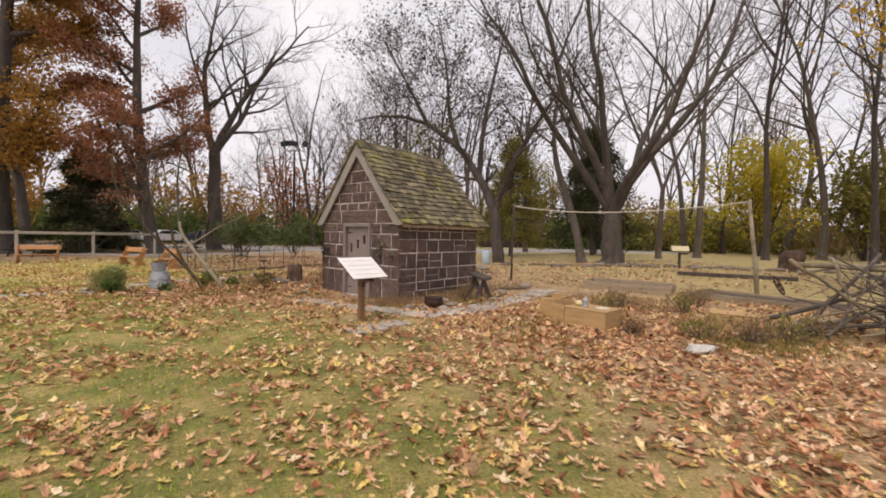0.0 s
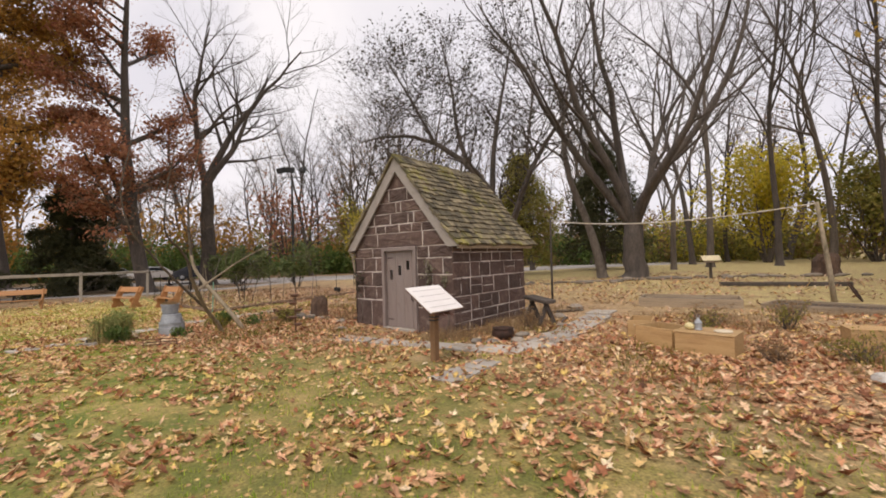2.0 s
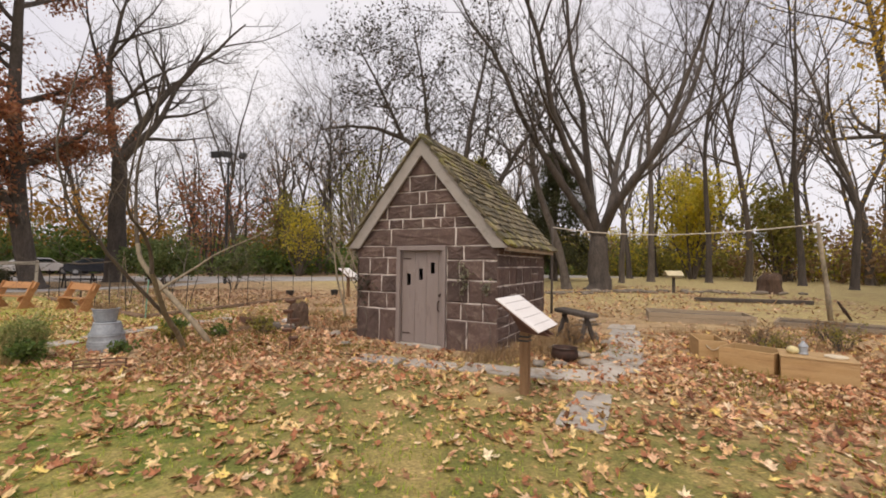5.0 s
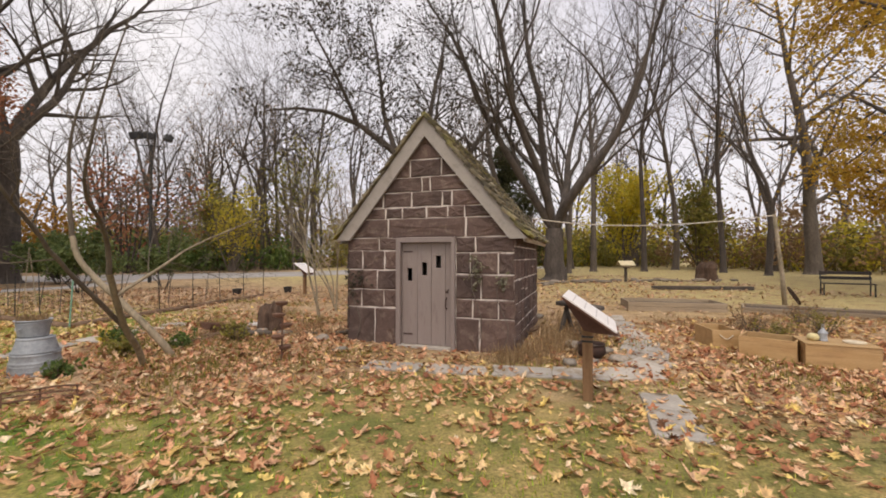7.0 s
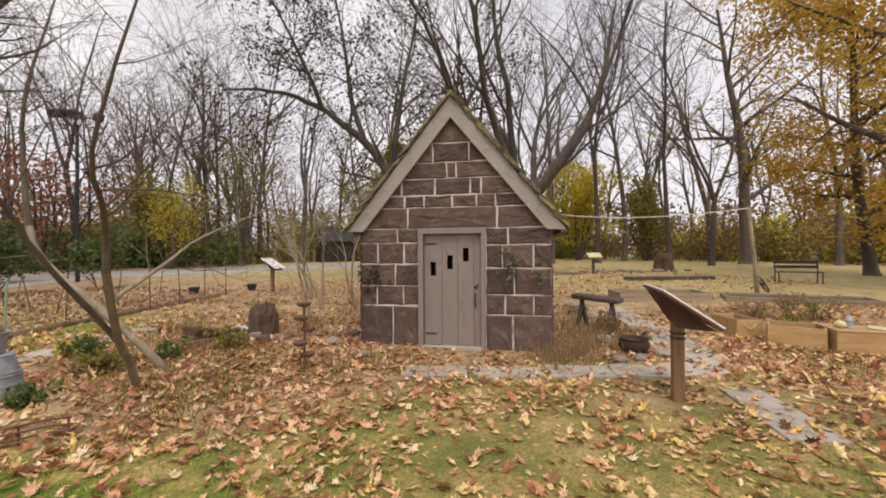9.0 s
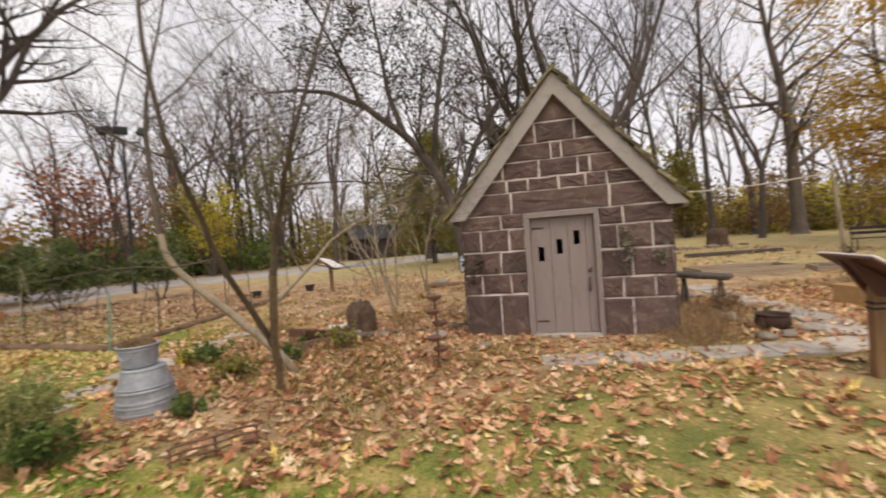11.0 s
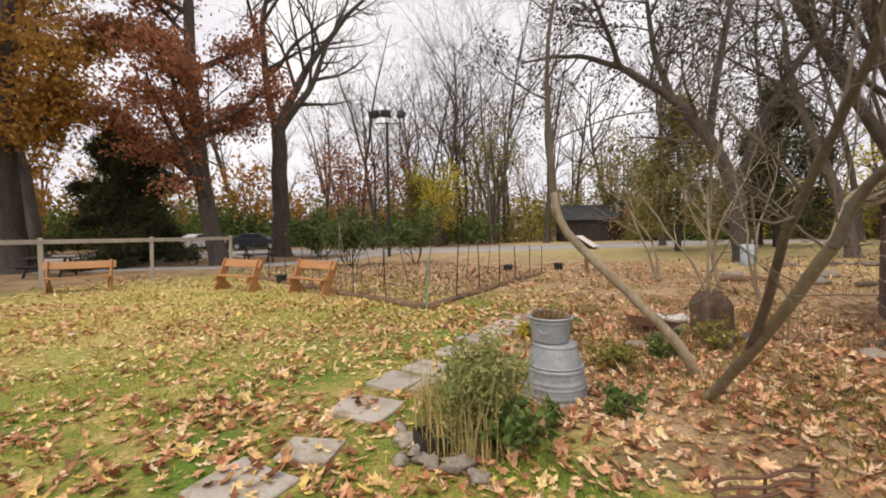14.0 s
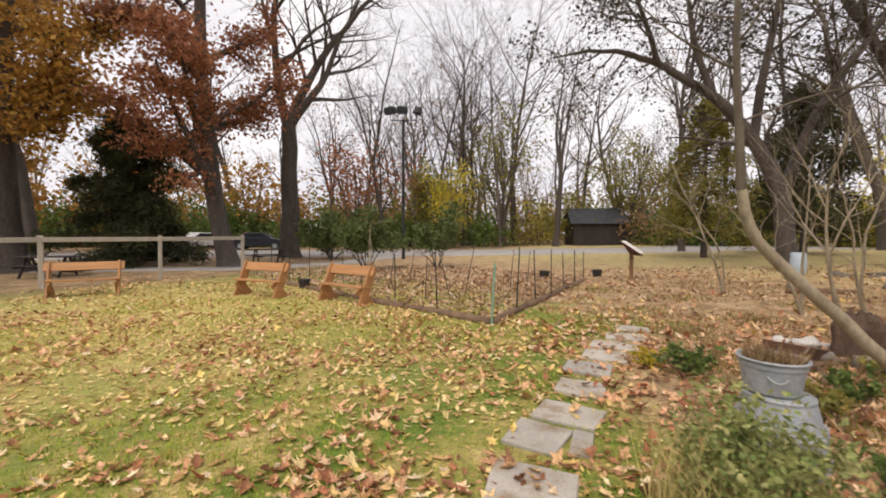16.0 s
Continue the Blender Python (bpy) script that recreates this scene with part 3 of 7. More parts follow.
def stone_shed():
    rng = random.Random(4)
    shed = thing("stone_shed", HOUSE, "small brownstone outbuilding with a steep mossy shingle roof", "shed")
    top = APEX - 0.14
    # walls: front with the door's opening, the other three plain
    mb = Mesh()
    mb.prism([(-HW + .01, -0.2), (-0.56, -0.2), (-0.56, 1.91), (-HW + .01, 1.91)], WY0, WY0 + 0.3)
    mb.prism([(0.54, -0.2), (HW - .01, -0.2), (HW - .01, 1.91), (0.54, 1.91)], WY0, WY0 + 0.3)
    mb.prism([(-HW + .01, 1.91), (HW - .01, 1.91), (HW - .01, 2.02), (0, top), (-HW + .01, 2.02)], WY0, WY0 + 0.3)
    front = part("front_wall", mb, MORTAR, shed, "brownstone gable wall with raised pale mortar")
    back = part("back_wall", Mesh().prism([(-HW + .01, -0.2), (HW - .01, -0.2), (HW - .01, 2.02), (0, top), (-HW + .01, 2.02)], WY1 - 0.3, WY1), MORTAR, shed)
    sides = []
    for s in (1, -1):
        sides.append(part("side_wall", Mesh().box((s * (HW - 0.152), (WY0 + WY1) / 2, 0.9), (0.30, WY1 - WY0 - 0.62, 2.2), None, 0.004), MORTAR, shed))
    part("earth_floor", Mesh().box((0, 1.69, -0.12), (2.4, 2.5, 0.1)), SOIL, shed)
    for p in gable_stones():
        ob = part("stone", stone_mesh(p, rng), STONE, front)
        ob.matrix_basis = pose(0, WY0 + 0.008, 0)
    for p in side_stones(WY1 - WY0 + 0.08, 1.92, rng):
        ob = part("stone", stone_mesh(p, rng, 0.026, 0.013), STONE, sides[0])
        ob.matrix_basis = pose(HW - 0.012, WY0 - 0.04, 0, 0, 0, 90)
    for p in side_stones(WY1 - WY0 + 0.08, 1.92, rng):
        ob = part("stone", stone_mesh(p, rng), STONE, sides[1])
        ob.matrix_basis = pose(-HW + 0.012, WY1 + 0.04, 0, 0, 0, -90)
    # door frame and plank door with three slots
    fr = Mesh()
    fr.box((-0.518, WY0 - 0.02, 0.91), (0.084, 0.10, 1.92)).box((0.504, WY0 - 0.02, 0.91), (0.072, 0.10, 1.92)).box((-0.01, WY0 - 0.022, 1.865), (1.10, 0.10, 0.09))
    part("door_frame", fr, DOORP, shed)
    part("door_sill", Mesh().box((-0.01, WY0 - 0.0, -0.02), (1.0, 0.2, 0.07)), BLUESTONE, shed)
    door = part("door", Mesh().box((-0.01, WY0 + 0.075, 0.14), (0.84, 0.02, 0.14)), DOORP, shed, "closed mauve-grey plank door with three slots")
    part("ledge", Mesh().box((-0.01, WY0 + 0.075, 0.98), (0.84, 0.02, 0.14)), DOORP, door)
    edges = [-0.474, -0.175, 0.085, 0.345, 0.466]
    slots = {0: (1.14, 1.365), 1: (1.245, 1.47), 2: (1.375, 1.59)}
    for i, (a, b) in enumerate(zip(edges, edges[1:])):
        a, b = a + 0.0025, b - 0.0025
        mb, y = Mesh(), WY0 + 0.045
        if i in slots:
            z0, z1 = slots[i]
            s0, s1 = (a + b) / 2 - 0.045, (a + b) / 2 + 0.045
            for x0, x1, q0, q1 in ((a, b, 0.02, z0), (a, b, z1, 1.815), (a, s0, z0, z1), (s1, b, z0, z1)):
                mb.box(((x0 + x1) / 2, y, (q0 + q1) / 2), (x1 - x0, 0.035, q1 - q0), None, 0.002)
        else:
            mb.box(((a + b) / 2, y, 0.9175), (b - a, 0.035, 1.795), None, 0.004)
        part("plank", mb, DOORP, door)
    for z in (0.2, 1.66):
        part("hinge", Mesh().box((-0.36, WY0 + 0.022, z), (0.18, 0.012, 0.022), None, 0.003), IRON, door, "black strap hinge")
    hd = Mesh().tube([(0.37, WY0 + 0.02, 0.66), (0.37, WY0 - 0.03, 0.69), (0.37, WY0 - 0.04, 0.76), (0.37, WY0 - 0.03, 0.83), (0.37, WY0 + 0.02, 0.86)], 0.012, 6)
    part("handle", hd, IRON, door, "black iron pull handle")
    part("latch", Mesh().box((0.375, WY0 + 0.02, 0.96), (0.05, 0.016, 0.05), None, 0.004).box((0.40, WY0 + 0.015, 1.0), (0.025, 0.02, 0.02), None, 0.004), IRON, door, "small iron latch")
    # roof: deck, barge boards, fascia, shingles
    roof = part("roof", Mesh().prism([(0, APEX - 0.035), (-1.765, APEX - 0.035 - 1.765 * SLOPE), (-1.765, APEX - 0.10 - 1.765 * SLOPE), (0, APEX - 0.10)], 0.045, 3.40)
                .prism([(0, APEX - 0.035), (0, APEX - 0.10), (1.765, APEX - 0.10 - 1.765 * SLOPE), (1.765, APEX - 0.035 - 1.765 * SLOPE)], 0.045, 3.40), WEATHER, shed, "mossy weathered cedar shingle roof")
    z0 = APEX - 1.765 * SLOPE - 0.045
    for y0, y1 in ((-0.005, 0.04), (3.405, 3.45)):
        for s in (-1, 1):
            pl = [(0, APEX - 0.04), (s * 1.765, z0), (s * 1.48, z0), (0, APEX - 0.385)]
            part("bargeboard", Mesh().prism(pl if s < 0 else pl[::-1], y0, y1), TRIM, shed, "taupe painted barge board")
    for s in (-1, 1):
        part("fascia", Mesh().box((s * 1.71, 1.72, z0 + 0.01), (0.03, 3.34, 0.12)), TRIM, shed)
    ang = math.degrees(math.atan(SLOPE))
    length, expo = math.hypot(1.765, 1.765 * SLOPE) + 0.06, 0.168
    forms = [Mesh().box((0, 0, 0), (0.30, w, 0.05), None, 0.004).data("shingle", SHINGLE) for w in (0.13, 0.17, 0.21, 0.25)]
    rest = Mesh()
    for s in (1, -1):
        for c in range(17):
            d, y = length - 0.15 - c * expo, -0.03 + rng.uniform(-0.05, 0)
            while y < 3.44:
                k = rng.randrange(4)
                w = (0.13, 0.17, 0.21, 0.25)[k]
                dd = max(0.12, d + rng.uniform(-0.03, 0.03))
                x, z = s * dd * math.cos(radians(ang)), APEX - dd * math.sin(radians(ang)) + 0.012
                m = pose(x, y + w / 2, z + rng.uniform(0, 0.014), rng.uniform(-3, 3), s * (ang - 10.5), rng.uniform(-1.6, 1.6))
                if s > 0:
                    ob = new("shingle", forms[k])
                    ob.parent = roof
                    ob.matrix_basis = m
                else:
                    rest.box(m.translation, (0.30, w, 0.022), m.to_3x3(), 0.003)
                y += w + 0.004
    part("shingles_far_slope", rest, SHINGLE, roof, kind="stuff")
    cap = Mesh()
    for i in range(14):
        for s in (-1, 1):
            cap.box((s * 0.065, 0.10 + i * 0.245, APEX + 0.012 - 0.07), (0.18, 0.27, 0.02), pose(0, 0, 0, rng.uniform(-2, 2), s * ang, 0).to_3x3(), 0.004)
    part("ridge_cap", cap, SHINGLE, roof)


stone_shed()

# ---- trees ----


def branch_lines(rng, p, d, length, r, level, spec, out):
    """Grows one branch and its children; out gets (points, radii, level)."""
    nseg = spec["segs"][min(level, len(spec["segs"]) - 1)]
    pts, rad = [p.copy()], [r]
    tip = r * spec.get("tip", 0.25)
    wob, up = spec["wobble"] if level else spec.get("wob0", spec["wobble"]), spec["up"]
    for i in range(nseg):
        d = (d + Vector((rng.gauss(0, wob), rng.gauss(0, wob), rng.gauss(0, wob * 0.7))) + Vector((0, 0, up))).normalized()
        p = p + d * length / nseg
        pts.append(p.copy())
        rad.append(r + (tip - r) * ((i + 1) / nseg) ** 0.9)
    out.append((pts, rad, level))
    if level >= spec["levels"]:
        return
    n = spec["kids"][min(level, len(spec["kids"]) - 1)]
    first = spec.get("first", 0.35) if level == 0 else 0.2
    for k in range(n):
        t = first + (1 - first) * (k + rng.random() * 0.9) / n
        j = min(int(t * nseg), nseg - 1)
        q = pts[j].lerp(pts[j + 1], t * nseg - j)
        dd = (pts[j + 1] - pts[j]).normalized()
        a = rng.uniform(0, 2 * math.pi) + k * 2.4
        o = dd.orthogonal().normalized()
        side = o * math.cos(a) + dd.cross(o) * math.sin(a)
        ang = radians(rng.uniform(*spec["angle"]))
        nd = dd * math.cos(ang) + side * math.sin(ang)
        rr = rad[j] + (rad[j + 1] - rad[j]) * (t * nseg - j)
        ln = length * rng.uniform(*spec["ratio"]) * (1.15 - 0.5 * t if level else 1.0)
        branch_lines(rng, q, nd, ln, max(spec.get("min_r", 0.004), rr * rng.uniform(0.5, 0.72)), level + 1, spec, out)


def wood_mesh(lines):
    mb = Mesh()
    for pts, rad, level in lines:
        mb.tube(pts, rad, (10, 7, 4, 3, 3, 3)[min(level, 5)], caps=False)
    return mb


def wood_parts(t, lines, bark, bark2=None):
    """The trunk, and each main limb with all that grows from it."""
    groups = [[lines[0]]]
    for ln in lines[1:]:
        if ln[2] <= 1 and (len(lines) > 500 or len(groups) == 1):
            groups.append([])
        groups[-1].append(ln)
    for i, g in enumerate(groups):
        part("limb" if i else "trunk", wood_mesh(g), (bark2 or bark) if i else bark, t, smooth=True)


def leaf_cloud(name, rng, places, count, size, spread, material, wide=0.55, flat=1.0):
    """Many small bent leaves round the given places."""
    P = np.array([places[rng.randrange(len(places))] for _ in range(count)], dtype=float)
    g = np.random.RandomState(rng.randrange(10 ** 6))
    P += g.normal(0, spread, P.shape) * (1, 1, flat)
    a = g.normal(0, 1, (count, 3))
    a /= np.linalg.norm(a, axis=1, keepdims=True)
    b = np.cross(a, g.normal(0, 1, (count, 3)))
    b /= np.linalg.norm(b, axis=1, keepdims=True)
    c = np.cross(a, b)
    s = (size * g.uniform(0.6, 1.4, count))[:, None]
    V = np.stack([P - a * s, P + b * s * wide + c * s * 0.2, P + a * s, P - b * s * wide + c * s * 0.2], 1).reshape(-1, 3)
    i = np.arange(count)[:, None] * 4
    F = np.concatenate([i + [0, 1, 2], i + [0, 2, 3]], 0)
    return mesh_np(name, V, F, material)


def tree(name, x, y, lines, bark, label, seed=0, leaves=None, group="", kind_cat="tree"):
    """A tree from branch lines: a trunk with its limbs and, if any, a crown."""
    rng = random.Random(seed)
    t = thing(name, pose(x, y, gz(x, y) - 0.05), label, kind_cat, group)
    wood_parts(t, lines, bark)
    if leaves:
        count, size, spread, material, minlevel = leaves
        places = [p for pts, _, lv in lines if lv >= minlevel for p in pts[1:]]
        ob = new("crown", leaf_cloud("crown", rng, places, count, size, spread, material, flat=0.45))
        ob.parent = t
    return t


def flare(r):
    return lambda z: r * (1 + 0.5 * math.exp(-z / 0.35))


def grown(seed, height, r, spec, lean=(0, 0, 1), fork=None):
    """Branch lines of a tree. fork: (height, [directions], length) for trunks that divide."""
    rng = random.Random(seed)
    out = []
    if not fork:
        branch_lines(rng, Vector((0, 0, 0)), Vector(lean).normalized(), height, r, 0, spec, out)
    else:
        fh, dirs, ln = fork
        d = Vector(lean).normalized()
        pts = [d * (fh * k / 6) + Vector((rng.gauss(0, r * 0.1), rng.gauss(0, r * 0.1), 0)) * (k > 0) for k in range(7)]
        out.append((pts, [r * (1.0 - 0.25 * k / 6) for k in range(7)], 0))
        for dv, q in dirs:
            branch_lines(rng, pts[-1] - d * (0.2 * r), Vector(dv).normalized(), ln * q, r * spec.get("stem", 0.62) * (0.75 + 0.25 * q), 1, spec, out)
    pts, rad, lv = out[0]
    base = pts[0]
    step = (pts[1] - pts[0])
    pts[1:1] = [base + step * f for f in (0.05, 0.15, 0.4)]
    rad[0:1] = [r * 1.55, r * 1.35, r * 1.15, r * 1.03]
    return out


TALL = dict(levels=4, kids=(9, 6, 5, 4), segs=(12, 7, 5, 4, 3), wobble=0.09, up=0.05, angle=(28, 58), ratio=(0.38, 0.55), first=0.4, tip=0.2)
FAN = dict(levels=4, kids=(9, 7, 6, 5), segs=(10, 9, 6, 4, 3), wobble=0.12, up=0.045, angle=(22, 50), ratio=(0.40, 0.60), first=0.3, tip=0.15, min_r=0.008)
FAR = dict(levels=3, kids=(11, 7, 5), segs=(9, 5, 3, 2), wobble=0.09, up=0.06, angle=(25, 55), ratio=(0.28, 0.5), first=0.35, tip=0.2, min_r=0.012)

# the great many-stemmed tree past the shed
tree("shade_tree", 9.6, 23.6, grown(11, 0, 0.62, dict(FAN, angle=(18, 46), stem=0.42, kids=(9, 6, 5, 5), min_r=0.006), (-0.03, 0, 1), (2.9, [((-0.95, 0.1, 1.0), 1.0), ((-0.42, -0.3, 1.2), 1.1), ((-0.08, 0.3, 1.3), 1.15), ((0.28, -0.2, 1.2), 1.15), ((0.6, 0.25, 1.0), 1.0), ((0.1, -0.5, 1.1), 0.9)], 15.0)), BARKD,
     "big bare many-stemmed shade tree with dark bark", 1)
tree("shade_tree", 8.2, 24.6, grown(12, 15, 0.26, TALL, (-0.05, 0, 1)), BARK, "bare tree standing close behind the shade tree", 2)
# the forked tree by the drive
tree("forked_tree", -18.9, 34.4, grown(21, 0, 0.58, dict(FAN, stem=0.55, kids=(10, 10, 7, 5), angle=(28, 60), min_r=0.007), (0, 0, 1), (8.0, [((-0.28, 0, 1), 1.0), ((0.22, 0.1, 1), 1.05), ((0.62, -0.1, 0.9), 0.75)], 13.0)), BARKD,
     "tall bare forked tree beside the drive", 3)
# oaks that still hold russet leaves
OAK = dict(levels=3, kids=(18, 8, 6), segs=(12, 7, 5, 3), wob0=0.035, wobble=0.10, up=0.02, angle=(45, 80), ratio=(0.26, 0.42), first=0.22, tip=0.2, min_r=0.01)
tree("oak", -19.8, 28.7, grown(31, 21, 0.46, dict(OAK, wob0=0.05, ratio=(0.20, 0.32), first=0.12), (-0.19, -0.11, 1)), BARKD, "leaning oak holding russet leaves", 4, (30000, 0.10, 0.45, L_RUSSET, 2), "oaks")
tree("oak", -27.3, 25.8, grown(32, 23, 0.62, dict(OAK, first=0.16, ratio=(0.17, 0.28)), (-0.06, -0.03, 1)), BARKD, "large oak holding orange-brown leaves", 5, (34000, 0.115, 0.55, L_ORANGE, 2), "oaks")
tree("oak", -36.5, 36.5, grown(33, 22, 0.45, OAK), BARKD, "oak holding orange-brown leaves", 6, (16000, 0.13, 0.6, L_ORANGE, 2), "oaks")
tree("oak", 17.2, 9.6, grown(35, 15, 0.38, dict(OAK, first=0.14, ratio=(0.32, 0.5)), (0.05, 0, 1)), BARKD, "oak holding golden yellow leaves beyond the brush pile", 8, (20000, 0.085, 0.5, L_GOLD, 2), "oaks")
tree("oak", 22.2, 13.0, grown(36, 16, 0.27, dict(OAK, first=0.12, ratio=(0.21, 0.34))), BARKD, "oak holding golden yellow leaves at the yard's edge", 9, (22000, 0.10, 0.55, L_GOLD, 2), "oaks")
tree("oak", 31.0, 22.5, grown(34, 20, 0.5, OAK), BARK, "oak holding golden orange leaves", 7, (1500, 0.12, 0.6, L_GOLD, 2), "oaks")
tree("forked_tree", -25.0, 18.9, grown(38, 0, 0.36, dict(FAN, stem=0.55, kids=(9, 7, 5, 4)), (-0.14, 0.02, 1), (6.3, [((-0.4, 0, 1), 1.0), ((0.12, 0.1, 1), 1.05)], 10.0)), BARKD, "leaning bare forked tree beyond the picnic table", 10)
tree("bare_tree", -29.0, 24.9, grown(39, 15, 0.17, TALL, (-0.2, -0.1, 1)), BARKD, "slender leaning bare tree standing before the brick house", 11, None, "bare trees")

# ---- background woods: bare trees, some with a little leaf ----
FORMS = []
for i in range(6):
    ln = grown(50 + i, 17 + i, 0.20 + 0.03 * i, FAR, (0.06 * (i - 2.5), 0, 1)) if i % 2 else grown(50 + i, 0, 0.26, FAR, (0, 0, 1), (3.5 + i, [((-0.25, 0.1, 1), 1.0), ((0.22, -0.1, 1), 1.05), ((0.05, 0.3, 1), 0.8)], 12.0))
    FORMS.append(tree("woodland_tree", 200 + i * 10, 200, ln, (BARK, BARKD)[i % 2], "bare grey woodland tree with a few dry leaves", 60 + i, (550, 0.12, 0.35, L_BROWN, 2) if i % 2 == 0 else None, "woodland trees"))


def woods():
    rng = random.Random(9)
    spots = [(-8, 61), (0, 63), (5.5, 62), (9, 64), (-4, 67), (13, 60), (-13, 64), (-18, 60), (-22, 57), (17, 57)]
    tries = 0
    while len(spots) < 80 and tries < 5000:
        tries += 1
        az = radians(rng.uniform(-75, 95))
        dist = rng.uniform(44, 95)
        x, y = -4 + dist * math.sin(az), 8 + dist * math.cos(az)
        if 32 < y < 50 and -60 < x < 24:
            continue
        if -1 < x < 14 and y < 60:
            continue
        if any(math.hypot(x - a, y - b) < 3.0 for a, b in spots):
            continue
        spots.append((x, y))
    for k in range(6):
        az = radians(100 + k * 30)
        dist = rng.uniform(40, 70)
        spots.append((dist * math.sin(az), dist * math.cos(az)))
    for i, (x, y) in enumerate(spots):
        f = FORMS[i % 6]
        m = pose(x, y, gz(x, y) - 0.08, 0, 0, rng.uniform(0, 360))
        if i < 6:
            f.matrix_basis = m
        else:
            copy_thing(f, m)


woods()

# ---- named trees near the walk ----


def limbs_tree(name, x, y, stems, spec, bark, label, seed, leaves=None, side=5, kid=0.8, clear=0.3, bark2=None):
    """A tree whose main stems follow given lines (local points, first and last radius); side branches grow from them."""
    rng = random.Random(seed)
    lines = []
    grown_tree = thing(name, pose(x, y, 0), label, "tree")
    for si, (pts, r0, r1, *own) in enumerate(stems):
        mine = len(lines)
        bare = len(own) > 1
        raw = [Vector(p) for p in pts]
        fine = []
        for i in range(len(raw) - 1):
            a, b, c, d = raw[max(i - 1, 0)], raw[i], raw[i + 1], raw[min(i + 2, len(raw) - 1)]
            for k in range(4):
                t = k / 4
                fine.append(0.5 * ((2 * b) + (c - a) * t + (2 * a - 5 * b + 4 * c - d) * t * t + (3 * b - a - 3 * c + d) * t ** 3) + Vector([rng.gauss(0, r0 * 0.08) for _ in range(3)]))
        fine.append(raw[-1])
        n = len(fine)
        rad = [r0 + (r1 - r0) * (i / (n - 1)) for i in range(n)]
        lines.append((fine, rad, 1))
        for k in range(0 if bare else side):
            i = min(n - 2, int((clear + (1 - clear) * (k + rng.random()) / side) * (n - 1)))
            dd = (fine[i + 1] - fine[i]).normalized()
            a = rng.uniform(0, 6.28)
            o = dd.orthogonal().normalized()
            nd = dd * 0.6 + (o * math.cos(a) + dd.cross(o) * math.sin(a)) * 0.8
            branch_lines(rng, fine[i], nd.normalized(), kid * rng.uniform(0.6, 1.3), rad[i] * 0.5, 2, spec, lines)
        part("limb" if si else "trunk", wood_mesh(lines[mine:mine + 1]), own[0] if own else bark, grown_tree, smooth=True)
        if not bare:
            part("branch", wood_mesh(lines[mine + 1:]), bark2 or bark, grown_tree, smooth=True)
    if leaves:
        count, size, spread, material, lv0 = leaves
        places = [p for pts, _, lv in lines if lv >= lv0 for p in pts[1:]]
        ob = new("crown", leaf_cloud("crown", rng, places, count, size, spread, material))
        ob.parent = grown_tree
    return grown_tree


# smooth bark of the upper limbs, darkened in colour as if backlit by the sky
BARK_BACKLIT = surface("backlit_smooth_bark", (0.08, 0.062, 0.044), (0.155, 0.122, 0.088), 3.0, 30.0, 0.85, 0.5, stretch=(1, 1, 0.35), grain=0.35)
TWIGGY = dict(levels=4, kids=(6, 6, 6, 5), segs=(8, 7, 6, 4, 3), wobble=0.14, up=0.03, angle=(30, 65), ratio=(0.45, 0.7), first=0.3, tip=0.2, min_r=0.004)
# the small fruit tree beside the tubs: one pale stem leans out and then rises, two darker ones spread
limbs_tree("fruit_tree", -6.43, 11.2, [
    ([(0.3, 0.55, -0.25), (0.05, 0.45, 0.2), (-0.45, 0.55, 0.75), (-1.0, 0.70, 1.35), (-1.12, 0.72, 1.75)], 0.057, 0.038, BARKL, True),
    ([(-1.12, 0.72, 1.74), (-1.17, 0.72, 2.5), (-1.16, 0.75, 3.3), (-0.95, 0.85, 4.4), (-0.8, 0.9, 5.2)], 0.038, 0.004, BARK_BACKLIT),
    ([(0, 0.1, -0.25), (0.0, -0.3, 0.2), (-0.05, -0.66, 0.55), (-0.05, -1.2, 1.25)], 0.046, 0.036, BARKO, True),
    ([(-0.05, -1.2, 1.24), (-0.02, -1.36, 1.58), (0.02, -1.75, 1.85), (0.06, -2.2, 2.15), (0.3, -2.5, 2.9), (0.55, -2.6, 3.7)], 0.034, 0.004, BARK_BACKLIT),
    ([(-0.02, -0.5, 0.4), (-0.22, -0.95, 0.9), (-0.41, -1.3, 1.3), (-0.54, -1.7, 1.75), (-0.66, -2.05, 2.2), (-0.72, -2.2, 2.9), (-0.6, -2.1, 3.8), (-0.5, -2.0, 4.6)], 0.032, 0.004, BARK_BACKLIT),
    ([(-1.08, 0.75, 2.3), (-0.5, 0.7, 2.5), (0.2, 0.7, 2.6), (1.1, 0.8, 2.9)], 0.010, 0.004, BARK_BACKLIT),
    ([(-0.03, -1.0, 0.98), (0.35, -0.78, 1.3), (0.7, -0.55, 1.6), (1.5, -0.55, 2.0)], 0.024, 0.007),
], dict(TWIGGY, min_r=0.0025, kids=(6, 7, 6, 5)), BARKL, "bare fruit tree with pale leaning stems beside the tubs", 71, None, 12, 1.1, 0.3, BARK_BACKLIT)
